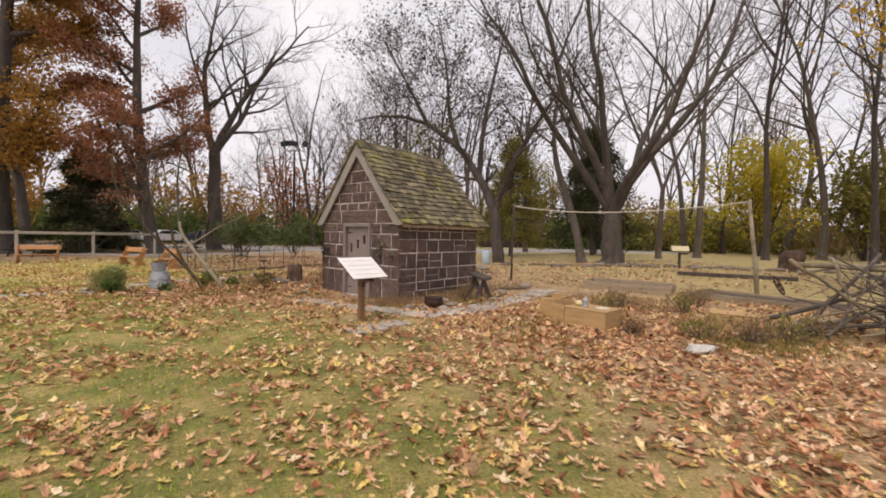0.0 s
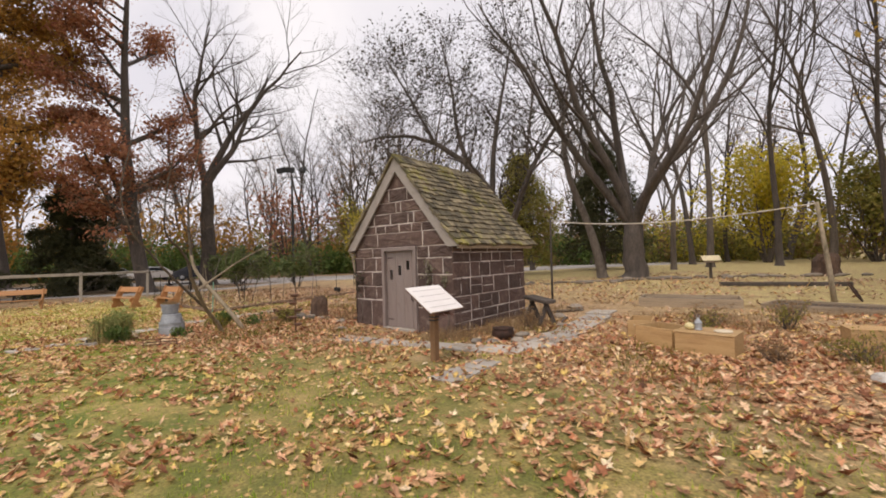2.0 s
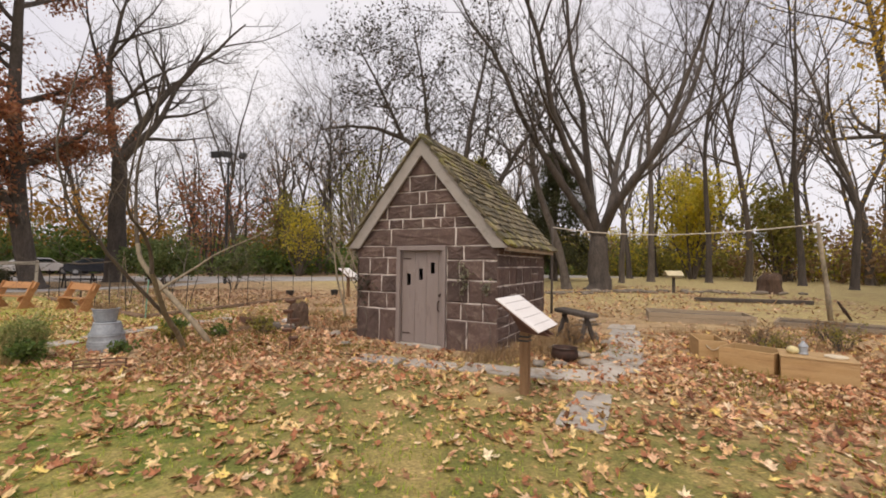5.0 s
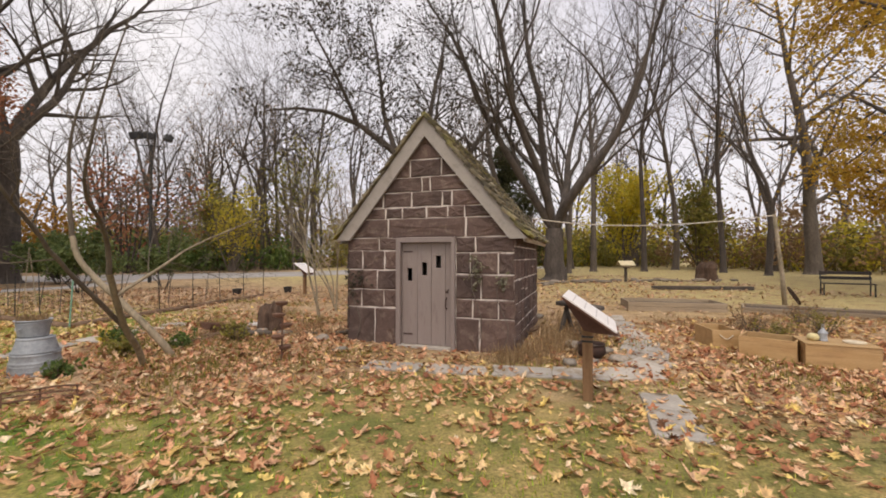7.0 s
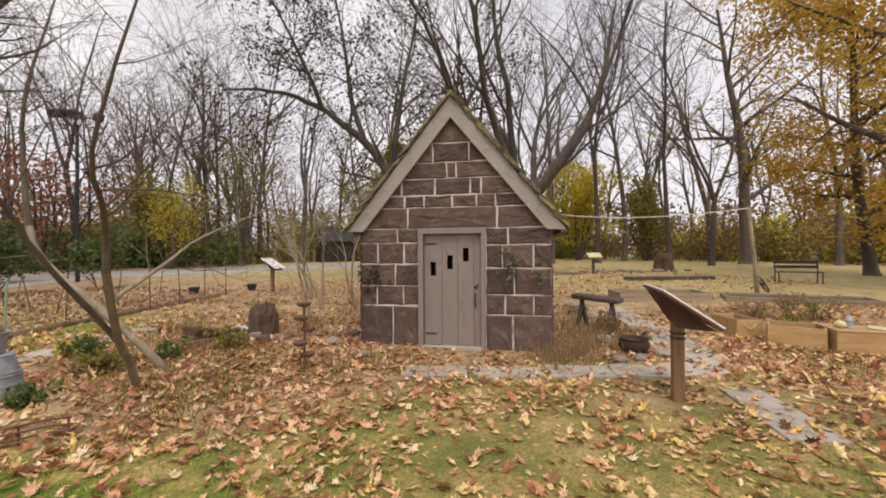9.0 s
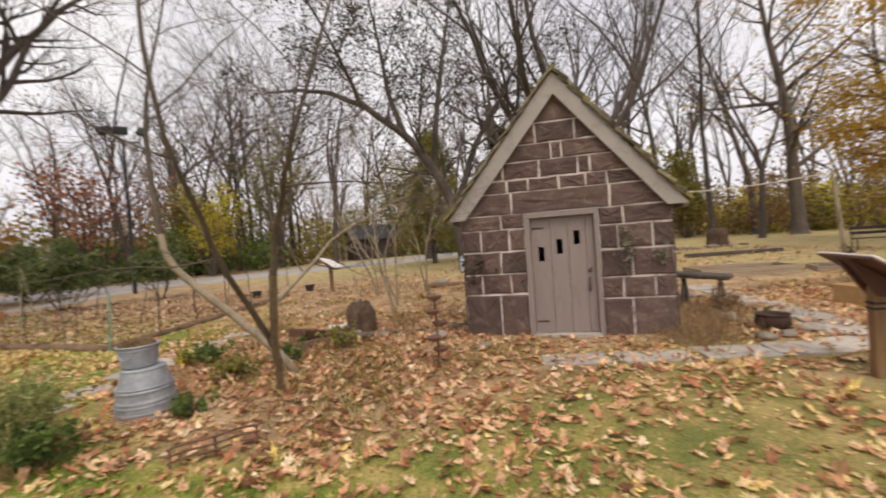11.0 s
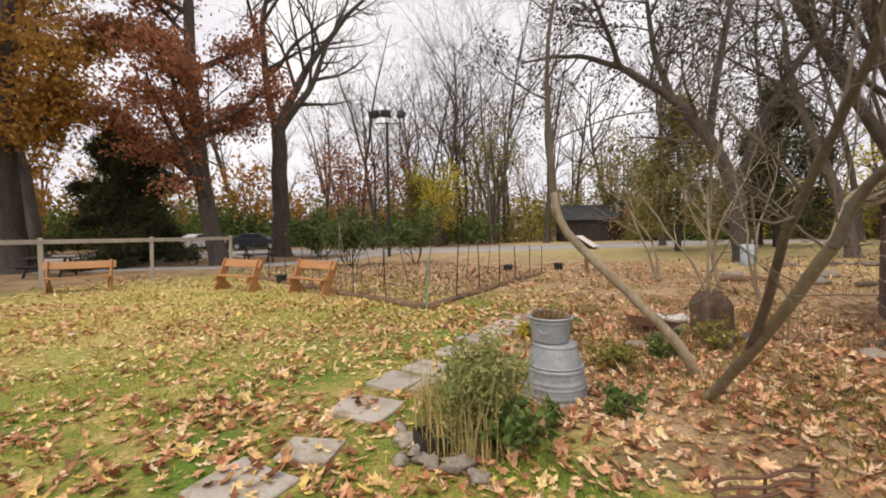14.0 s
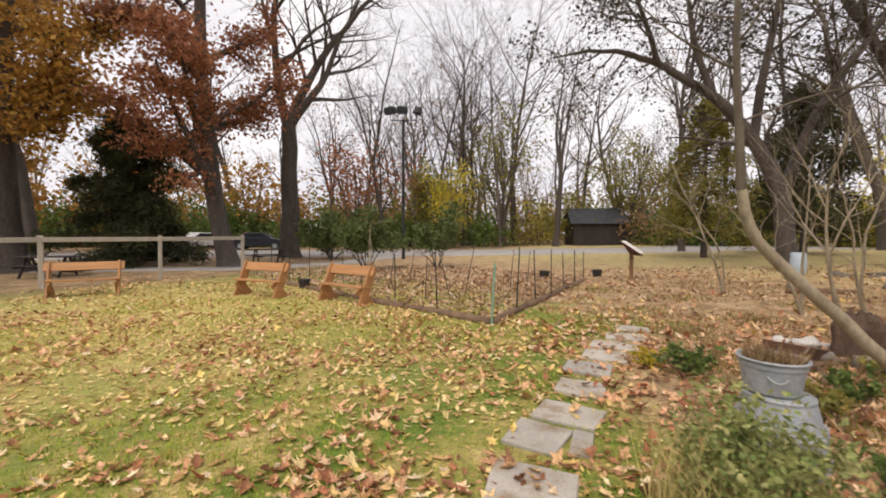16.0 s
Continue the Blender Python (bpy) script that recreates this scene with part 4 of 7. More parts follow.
# the old tree behind the shed whose limb arches over
limbs_tree("arching_tree", 3.2, 24.0, [
    ([(0, 0, -0.2), (-0.1, 0, 1.5), (-0.4, 0.1, 3.2), (-1.4, 0.3, 5.2), (-2.7, 1.0, 7.0), (-4.5, 1.5, 8.3), (-6.6, 1.2, 8.6), (-8.6, 0.7, 8.1)], 0.38, 0.03),
    ([(-2.4, 0.8, 6.6), (-3.0, 1.2, 9.0), (-3.2, 1.5, 11.5), (-3.8, 1.5, 14.5)], 0.16, 0.03),
    ([(-1.2, 0.3, 5.0), (-1.0, 0.0, 8.0), (-0.4, 0, 11.0), (0.2, 0, 14.0)], 0.18, 0.03),
    ([(-4.3, 1.4, 8.2), (-5.4, 0.8, 10.2), (-6.8, 0.4, 12.5)], 0.12, 0.03),
    ([(-0.3, 0.1, 2.8), (0.8, -0.2, 6.0), (2.6, -0.6, 9.0), (4.2, -0.6, 12.0)], 0.2, 0.03),
], dict(TWIGGY, levels=4, min_r=0.008, wobble=0.18), BARKD, "old tree with a long arching limb and sparse dusky leaves", 72, (8000, 0.08, 0.28, L_MAG, 3), 15, 2.6)
# tall bare trees that stand by themselves
SINGLE = [(-6.0, 58, 61, 22, 0.30, 0.02), (-1.3, 56, 62, 24, 0.29, -0.03), (2.4, 51.5, 63, 23, 0.30, 0.06), (19.5, 32, 64, 22, 0.26, 0.12), (24, 31, 65, 23, 0.24, 0.05), (15.5, 30, 66, 20, 0.20, 0.03),
          (28, 27, 67, 22, 0.23, -0.05), (30, 33, 68, 22, 0.29, 0.0), (-14.5, 47, 69, 20, 0.22, -0.15), (22, 38, 71, 22, 0.25, 0.0), (34, 18, 72, 20, 0.27, 0.0), (13, 36, 73, 21, 0.22, 0.08),
          (-3.5, 50.5, 76, 20, 0.16, 0.02), (-9.5, 52, 77, 21, 0.18, -0.06), (16, 46, 78, 22, 0.22, 0.02), (7.5, 38, 79, 19, 0.22, -0.06), (36, 28, 80, 22, 0.29, 0.05), (26, 22.5, 81, 19, 0.22, 0.1), (-12.5, 54, 82, 17, 0.20, 0.03), (-16.5, 57, 85, 16, 0.19, -0.04), (-8, 57, 88, 19, 0.2, 0.05), (-21, 52, 87, 15, 0.18, 0.06)]
for x, y, sd, h, r, ln in SINGLE:
    fork = (h * 0.2 + sd % 5, [((-0.22, 0.1, 1), 1.0), ((0.25, -0.1, 1), 1.0), ((0.05, 0.3, 1), 0.7)], h * 0.62) if sd % 3 == 0 else None
    tree("bare_tree", x, y, grown(sd, h, r, dict(TALL, levels=4, kids=(12, 6, 4, 3), min_r=0.009, wob0=0.05), (ln, 0, 1), fork), (BARK, BARKD)[sd % 2], "tall bare deciduous tree at the wood's edge", sd, None, "bare trees")


def conifer(x, y, h, w, label, seed, material=None, n=9000, low=0.12, size=0.16, power=0.75):
    """An evergreen: a straight trunk, drooping whorled boughs and clumps of needles."""
    rng = random.Random(seed)
    t = thing("evergreen_tree", pose(x, y, gz(x, y) - 0.05), label, "tree")
    lines = [([Vector((0, 0, h * k / 8)) for k in range(9)], [0.018 * h * (1 - k / 9) + 0.02 for k in range(9)], 0)]
    places = []
    for i in range(int(h * 7)):
        z = h * (low + (0.97 - low) * (i + rng.random()) / (h * 7))
        a, ln = rng.uniform(0, 6.28), w * (1.02 - z / h) ** power * rng.uniform(0.6, 1.15)
        d = Vector((math.cos(a), math.sin(a), 0))
        pts = [Vector((0, 0, z)) + d * ln * k / 5 + Vector((0, 0, 0.12 * ln * (k / 5) - 0.28 * ln * (k / 5) ** 2)) for k in range(6)]
        lines.append((pts, [0.05 * (1 - k / 6) + 0.008 for k in range(6)], 2))
        for k in range(1, 6):
            places += [pts[k]] * k
    part("trunk", wood_mesh(lines), BARKD, t, smooth=True)
    ob = new("crown", leaf_cloud("crown", rng, places, n, size, 0.13 + 0.015 * h, material or L_DARK, 0.16))
    ob.parent = t
    return t


conifer(-25.0, 29.3, 7.2, 3.7, "broad dark evergreen tree behind the fence", 81, None, 36000, 0.03, 0.17, 0.62)
conifer(11.8, 33.0, 10.0, 4.0, "dark pine with spreading boughs behind the shade tree", 83, None, 13000, 0.15, 0.2)
conifer(5.2, 32.0, 9.0, 3.4, "grey-green evergreen behind the arching tree", 84, L_OLIVE, 7500, 0.15, 0.2)


def bush(name, x, y, h, w, material, label, seed, n=2500, size=0.07, stems=14, bark=None, cat="shrub", bare=0.15, group=""):
    """A shrub: spreading stems with side twigs and many small leaves."""
    rng = random.Random(seed)
    t = thing(name, pose(x, y, gz(x, y) - 0.03), label, cat, group)
    lines, places = [], []
    spec = dict(levels=3, kids=(4, 4, 3), segs=(5, 4, 3, 3), wobble=0.12, up=0.06, angle=(20, 55), ratio=(0.4, 0.6), tip=0.3, min_r=0.002)
    for i in range(stems):
        a, o = 6.28 * i / stems + rng.uniform(-0.4, 0.4), rng.uniform(0.1, 1.0)
        d = Vector((math.cos(a) * o * w, math.sin(a) * o * w, h * rng.uniform(0.7, 1.1)))
        ln = []
        branch_lines(rng, Vector((math.cos(a) * 0.06 * w, math.sin(a) * 0.06 * w, 0)), d.normalized(), d.length, 0.012 * h + 0.003, 1, spec, ln)
        lines += ln
    places = [p for pts, _, lv in lines for p in pts[1:] if p.z > h * bare]
    part("branchwork", wood_mesh(lines), bark or BARK, t, smooth=True)
    ob = new("foliage", leaf_cloud("foliage", rng, places, n, size, 0.06 * (h + w) * 0.6, material))
    ob.parent = t
    return t


bush("yellow_tree", 28.5, 37.5, 8.0, 3.6, L_YELLOW, "young tree in bright yellow-green autumn leaf", 91, 6500, 0.17, 12, BARK, "tree")
bush("yellow_tree", 33.5, 33.0, 6.0, 3.2, L_OLIVE, "young tree in olive autumn leaf", 92, 4500, 0.17, 10, BARK, "tree")
bush("yellow_tree", -10.5, 53.0, 7.0, 3.0, L_OLIVE, "young tree in dull yellow autumn leaf", 93, 4000, 0.16, 10, BARK, "tree")
bush("olive_tree", -2.8, 53.5, 12.5, 2.2, L_OLIVE, "slim tree in thin olive autumn leaf across the drive", 191, 2600, 0.15, 9, BARK, "tree", 0.3)
bush("olive_tree", 11.5, 55.0, 9.0, 3.2, L_OLIVE, "young tree in olive autumn leaf past the boarded shed", 192, 3600, 0.16, 10, BARK, "tree", 0.2)
bush("olive_tree", -9.0, 47.5, 6.0, 2.8, L_YELLOW, "young tree in yellow-green leaf across the drive", 193, 1800, 0.13, 10, BARK, "tree", 0.2)
bush("rhododendron", -13.0, 27.0, 1.9, 1.7, L_RHODO, "green broadleaf shrub on bare legs beside the drive", 94, 2600, 0.085, 7, BARKD, "shrub", 0.5, "garden shrubs")
bush("rhododendron", -9.9, 27.6, 1.8, 1.6, L_RHODO, "green broadleaf shrub on bare legs beside the drive", 95, 2000, 0.09, 6, BARKD, "shrub", 0.5, "garden shrubs")
bush("rhododendron", -16.0, 33.0, 2.0, 2.2, L_RHODO, "green broadleaf shrub near the forked tree", 96, 3200, 0.12, 8, BARKD, "shrub", 0.25, "garden shrubs")
bush("red_maple", -17.2, 48.0, 8.5, 4.5, L_RUSSET, "young tree in dark red autumn leaf across the drive", 97, 1300, 0.18, 10, BARKD, "tree")
bush("red_maple", -42, 38, 7, 4.0, L_ORANGE, "young tree in orange leaf beside the brick house", 98, 4000, 0.2, 10, BARKD, "tree")


def thicket(name, material, label, seed, boxes, n, size, stems):
    """Far undergrowth: uneven clumps of leaf and thin stems."""
    rng = random.Random(seed)
    centres, mb = [], Mesh()
    for _ in range(stems):
        x0, x1, y0, y1, h = boxes[rng.randrange(len(boxes))]
        x, y = rng.uniform(x0, x1), rng.uniform(y0, y1)
        g, hh = gz(x, y), h * rng.uniform(0.35, 1.1)
        p = Vector((x, y, g - 0.05))
        pts = [p]
        for k in range(4):
            p = p + Vector((rng.gauss(0, 0.12 * hh / 2), rng.gauss(0, 0.12 * hh / 2), hh / 4))
            pts.append(p)
        mb.tube(pts, [0.03, 0.026, 0.02, 0.014, 0.008], 3, caps=False)
        for _ in range(4):
            centres.append(Vector((x + rng.gauss(0, 0.7), y + rng.gauss(0, 0.7), g + hh * rng.uniform(0.1, 1.0))))
    cloud = leaf_cloud(name, rng, centres, n, size, 0.55, material)
    ob = new(name, cloud)
    tagged(ob, label, "undergrowth", "", "stuff")
    tagged(new(name + "_stems", mb.data(name + "_stems", BARK)), "thin bare stems of far undergrowth", "undergrowth", "", "stuff")


thicket("olive_thicket", L_OLIVE, "olive green undergrowth at the wood's edge", 101, [(-30, 40, 54, 64, 6.5), (18, 44, 42, 54, 4.5), (38, 52, 8, 38, 4.0), (-70, -30, 50, 62, 6)], 52000, 0.2, 620)
thicket("green_thicket", L_GREEN, "green undergrowth across the drive", 102, [(-34, -4, 50, 56, 3.2), (-60, -28, 47, 55, 4.2), (12, 30, 46, 55, 3.0)], 27000, 0.22, 300)
thicket("yellow_thicket", L_YELLOW, "yellowing undergrowth in the far wood", 103, [(-20, 30, 62, 72, 6.0), (24, 44, 44, 56, 5.5), (36, 50, 10, 36, 4.5)], 14000, 0.2, 170)
thicket("brown_thicket", L_BROWN, "brown leaf and twig undergrowth of the far wood", 104, [(-60, 50, 70, 90, 10.0), (36, 62, 8, 60, 8.0), (10, 36, 46, 70, 6), (-24, 12, 64, 76, 9.0), (34, 56, 4, 40, 6.0)], 54000, 0.2, 800)
thicket("russet_thicket", L_ORANGE, "orange-brown saplings past the drive", 105, [(-26, -8, 66, 74, 5.0), (-62, -24, 48, 62, 9.0)], 24000, 0.25, 320)

# ---- fence, benches, tables ----


def rail_fence():
    pts = [(-17.8, 25.7), (-19.4, 23.1), (-21.0, 20.5), (-22.6, 17.9), (-24.2, 15.3), (-25.8, 12.7), (-27.4, 10.1)]
    fence = thing("rail_fence", pose(0, 0, 0), "weathered grey wooden post-and-rail fence along the lawn", "fence")
    for i, (x, y) in enumerate(pts):
        z = gz(x, y)
        part("post", Mesh().box((x, y, z + 0.72), (0.12, 0.12, 1.60), pose(0, 0, 0, 1.2 * math.sin(i * 2.1), 1.0 * math.cos(i), 32).to_3x3(), 0.012), FENCEW, fence)
    for (x0, y0), (x1, y1) in zip(pts, pts[1:]):
        a, b = Vector((x0, y0, gz(x0, y0) + 1.40)), Vector((x1, y1, gz(x1, y1) + 1.40))
        d = b - a
        r = d.to_track_quat("X", "Z").to_matrix()
        part("rail", Mesh().box((a + b) / 2 + Vector((0.075, -0.045, 0)), (d.length - 0.02, 0.035, 0.14), r, 0.006), FENCEW, fence)
        wires = Mesh()
        for h in (0.25, 0.5, 0.75, 1.0):
            wires.tube([a + Vector((0.02, 0, h - 1.4)), b + Vector((0.02, 0, h - 1.4))], 0.004, 3)
        part("wire", wires, BLACK, fence)


rail_fence()


def garden_bench():
    """A settler's bench: two long raking side boards, two short ones, seat and back board."""
    b = thing("garden_bench", pose(0, 0, 0), "orange cedar plank bench standing on the lawn", "bench", "cedar benches")
    w = 0.70
    for s in (-1, 1):
        part("long_leg", Mesh().box((s * w, 0.08, 0.42), (0.045, 0.22, 0.98), pose(0, 0, 0, -23).to_3x3(), 0.008), CEDAR, b)
        part("short_leg", Mesh().box((s * (w - 0.05), 0.06, 0.20), (0.045, 0.22, 0.56), pose(0, 0, 0, 40).to_3x3(), 0.008), CEDAR, b)
    part("seat", Mesh().box((0, -0.02, 0.42), (1.48, 0.27, 0.045), pose(0, 0, 0, -4).to_3x3(), 0.008), CEDAR, b)
    part("backrest", Mesh().box((0, 0.19, 0.76), (1.62, 0.045, 0.22), pose(0, 0, 0, -23).to_3x3(), 0.008), CEDAR, b)
    return b


bench = garden_bench()
for i, (x, y, rz) in enumerate([(-12.05, 18.2, -39), (-14.4, 19.2, -28), (-18.9, 19.4, 30), (-20.3, 16.4, 36)]):
    ob = bench if i == 0 else copy_thing(bench, pose(0, 0, 0))
    ob.matrix_basis = pose(x, y, gz(x, y) - 0.015, 0, 0, rz)


def picnic_table():
    t = thing("picnic_table", pose(0, 0, 0), "dark weathered wooden picnic table beyond the fence", "table", "picnic tables")
    for k in range(4):
        part("top_board", Mesh().box((0, -0.29 + 0.195 * k, 0.74), (1.8, 0.18, 0.04)), SHEDW, t)
    for s in (-1, 1):
        part("seat", Mesh().box((0, s * 0.72, 0.44), (1.8, 0.26, 0.04)), SHEDW, t)
        part("leg_frame", Mesh().box((s * 0.6, 0.3, 0.37), (0.05, 0.09, 0.86), pose(0, 0, 0, 28).to_3x3()).box((s * 0.6, -0.3, 0.37), (0.05, 0.09, 0.86), pose(0, 0, 0, -28).to_3x3())
             .box((s * 0.565, 0, 0.40), (0.04, 1.6, 0.09)), SHEDW, t)
    return t


table = picnic_table()
for i, (x, y, rz) in enumerate([(-24.5, 16.6, 20), (-24.0, 24.0, 10), (-18.4, 29.8, 40)]):
    ob = table if i == 0 else copy_thing(table, pose(0, 0, 0))
    ob.matrix_basis = pose(x, y, gz(x, y), 0, 0, rz)

# ---- interpretive signs ----


REDWOOD = surface("dark_red_brown_stain", (0.085, 0.035, 0.024), (0.13, 0.056, 0.038), 3.0, 45.0, 0.7, 0.3, grain=0.25)


def panel_sign(x, y, rz, label, scale=1.0):
    """A sloped panel on a square post; faces -y before turning."""
    s = thing("panel_sign", pose(x, y, gz(x, y) - 0.02, 0, 0, rz), label, "sign")
    s.scale = (scale,) * 3
    tilt = pose(0, 0, 0, 34).to_3x3()
    part("post", Mesh().box((0, 0.03, 0.42), (0.105, 0.105, 0.88), None, 0.008), POSTW, s, "brown square wooden post")
    p = part("panel", Mesh().box((0, 0, 1.0), (0.78, 0.62, 0.018), tilt, 0.004), WHITE, s, "white printed panel with faint lines")
    part("panel_frame", Mesh().box(Vector((0, 0, 1.0)) + tilt @ Vector((0, 0, -0.021)), (0.77, 0.61, 0.022), tilt, 0.004), REDWOOD, s, "dark red-brown backing board")
    for dx in (-0.075, 0.075):
        part("bracket", Mesh().prism([(0.06, 0.80), (0.30, 1.165), (-0.30, 0.765), (-0.06, 0.78)], dx - 0.018, dx + 0.018), REDWOOD, s).matrix_basis = pose(0, 0, -0.02, 0, 0, 90)
    for k in range(2):
        part("band", Mesh().box((0, 0.03, 0.66 + 0.05 * k), (0.118, 0.118, 0.022), None, 0.003), BLACK, s)
    up = tilt @ Vector((0, 0, 1))
    for k in range(4):
        y0 = 0.20 - 0.135 * k
        c = Vector((0, 0, 1.0)) + tilt @ Vector((0.0, y0, 0.0105))
        part("printed_line", Mesh().box(c, (0.66 - 0.05 * (k % 2), 0.012, 0.003), tilt, 0.0005), INK, p)
    return s


panel_sign(-1.49, 7.78, 48.0, "sloping white information panel on a brown post before the shed")
panel_sign(-3.75, 21.7, 58.0, "sloping white information panel on a brown post by the drive", 1.08)


# ---- planters, beds and yard things ----
BOXES = []


def planter(x, y, rz, w, d, h, label, lid=False):
    BOXES.append((x, y, rz, w, d))
    b = thing("planter_box", pose(x, y, gz(x, y), 0, 0, rz), label, "planter", "pine planters")
    t = 0.022
    for s in (-1, 1):
        part("side_board", Mesh().box((0, s * (d / 2 - t / 2), h / 2), (w, t, h), None, 0.003), PINE, b)
        part("end_board", Mesh().box((s * (w / 2 - t / 2), 0, h / 2), (t, d - 2 * t - 0.002, h), None, 0.003), PINE, b)
    if lid:
        part("lid", Mesh().box((0, 0, h + 0.012), (w + 0.02, d + 0.02, 0.022), None, 0.004), PINE, b, "pale wooden lid")
    else:
        part("soil", Mesh().box((0, 0, h * 0.2), (w - 2 * t - 0.004, d - 2 * t - 0.004, h * 0.36), None, 0.003), SOIL, b)
    return b


A = planter(2.53, 9.27, -32, 0.42, 0.75, 0.315, "small square planter box of new pine with a rope handle")
part("rope_handle", Mesh().tube([(-0.1 + 0.04 * k, -0.388 - 0.012 * math.sin(k * 0.63), 0.24 - 0.07 * math.sin(k * 0.63)) for k in range(6)], 0.007, 6), ROPE, A, "pale rope handle", True)
planter(2.47, 8.37, -66, 0.70, 0.60, 0.315, "empty planter box of new pine boards")
planter(2.81, 7.72, -48, 0.80, 0.62, 0.315, "planter box of new pine with a wooden lid", True)
gC = gz(2.81, 7.72) + 0.339
lan = thing("small_lantern", pose(2.70, 7.80, gC), "small grey metal lantern standing on the planter lid", "lantern")
part("body", Mesh().lathe([(0.055, 0), (0.06, 0.01), (0.05, 0.03), (0.05, 0.10), (0.062, 0.11)], 14), ZINC, lan)
part("cap", Mesh().lathe([(0.06, 0.111), (0.05, 0.13), (0.02, 0.17), (0.012, 0.19)], 14), ZINC, lan)
part("ring", Mesh().tube([(0.03 * math.cos(a * 0.7), 0, 0.21 + 0.03 * math.sin(a * 0.7)) for a in range(10)], 0.004, 5), ZINC, lan)
solid("small_gourd", Mesh().blob((0, 0, 0.05), (0.075, 0.075, 0.055), 3, 0.15, 14, 9), surface("pale_gourd", (0.62, 0.52, 0.24), (0.70, 0.62, 0.36), 6, 40, 0.6, 0.1), pose(2.60, 7.87, gC), "pale yellow gourd on the planter lid", "gourd", smooth=True)
solid("round_slice", Mesh().lathe([(0.12, 0), (0.128, 0.008), (0.125, 0.022), (0.11, 0.026)], 22), surface("cut_wood", (0.60, 0.50, 0.36), (0.70, 0.61, 0.46), 8, 50, 0.7, 0.1), pose(2.92, 7.54, gC), "round slice of pale wood on the planter lid", "wood slice")
planter(5.25, 7.45, -30, 0.72, 0.45, 0.30, "weathered pine planter box with a wooden lid beside the brush pile", True)


def raised_bed(x0, y0, x1, y1, depth, h, label):
    d = Vector((x1 - x0, y1 - y0))
    ln, rz = d.length, math.degrees(math.atan2(d.y, d.x))
    b = thing("raised_bed", pose(x0, y0, gz((x0 + x1) / 2, (y0 + y1) / 2) - 0.02, 0, 0, rz), label, "garden bed", "raised beds")
    for yy in (0.0, depth):
        for k in range(2):
            part("board", Mesh().box((ln / 2, yy, h * (0.25 + 0.5 * k)), (ln, 0.045, h / 2 - 0.006), None, 0.006), WEATHER, b)
    for xx in (0.025, ln - 0.025):
        for k in range(2):
            part("end_board", Mesh().box((xx, depth / 2, h * (0.25 + 0.5 * k)), (0.045, depth - 0.05, h / 2 - 0.006), None, 0.006), WEATHER, b)
    part("soil", Mesh().box((ln / 2, depth / 2, h * 0.35), (ln - 0.1, depth - 0.06, h * 0.64)), SOIL, b)


raised_bed(4.50, 13.25, 6.55, 11.85, 1.15, 0.28, "weathered timber raised bed filled with soil")
raised_bed(6.85, 11.65, 8.75, 8.95, 1.15, 0.17, "weathered timber raised bed filled with dry weeds")
solid("timber_log", Mesh().box((0, 0, 0.08), (3.9, 0.16, 0.15), None, 0.02), BARKD, pose(11.4, 16.25, gz(11.4, 16.25), 0, 0, -28), "long dark landscape timber lying on the grass", "timber")


def clothesline():
    for (x, y, h, dx, dy, mat, lab) in ((2.5, 15.1, 2.75, 0.02, 0, BARKD, "thin dark post that holds the rope"), (9.0, 11.85, 2.70, -0.28, 0.1, BARKL, "pale leaning pole that holds the rope")):
        g = gz(x, y)
        solid("rope_post", Mesh().tube([(0, 0, -0.2), (dx * 0.3, dy * 0.3, 0.9), (dx * 0.7, dy * 0.7, 1.9), (dx, dy, h)], [0.065, 0.06, 0.052, 0.045] if mat is BARKL else [0.04, 0.037, 0.034, 0.03], 9), mat, pose(x, y, g), lab, "post", smooth=True)
    a, b = Vector((2.52, 15.1, gz(2.5, 15.1) + 2.7)), Vector((8.72, 11.95, gz(9, 11.85) + 2.66))
    pts = [a.lerp(b, t / 24) + Vector((0, 0, -0.26 * 4 * (t / 24) * (1 - t / 24) * (1.2 - 0.4 * t / 24))) for t in range(25)]
    solid("clothes_rope", Mesh().tube(pts, 0.016, 6), ROPE, pose(0, 0, 0), "pale rope sagging between two posts", "rope", smooth=True)


clothesline()


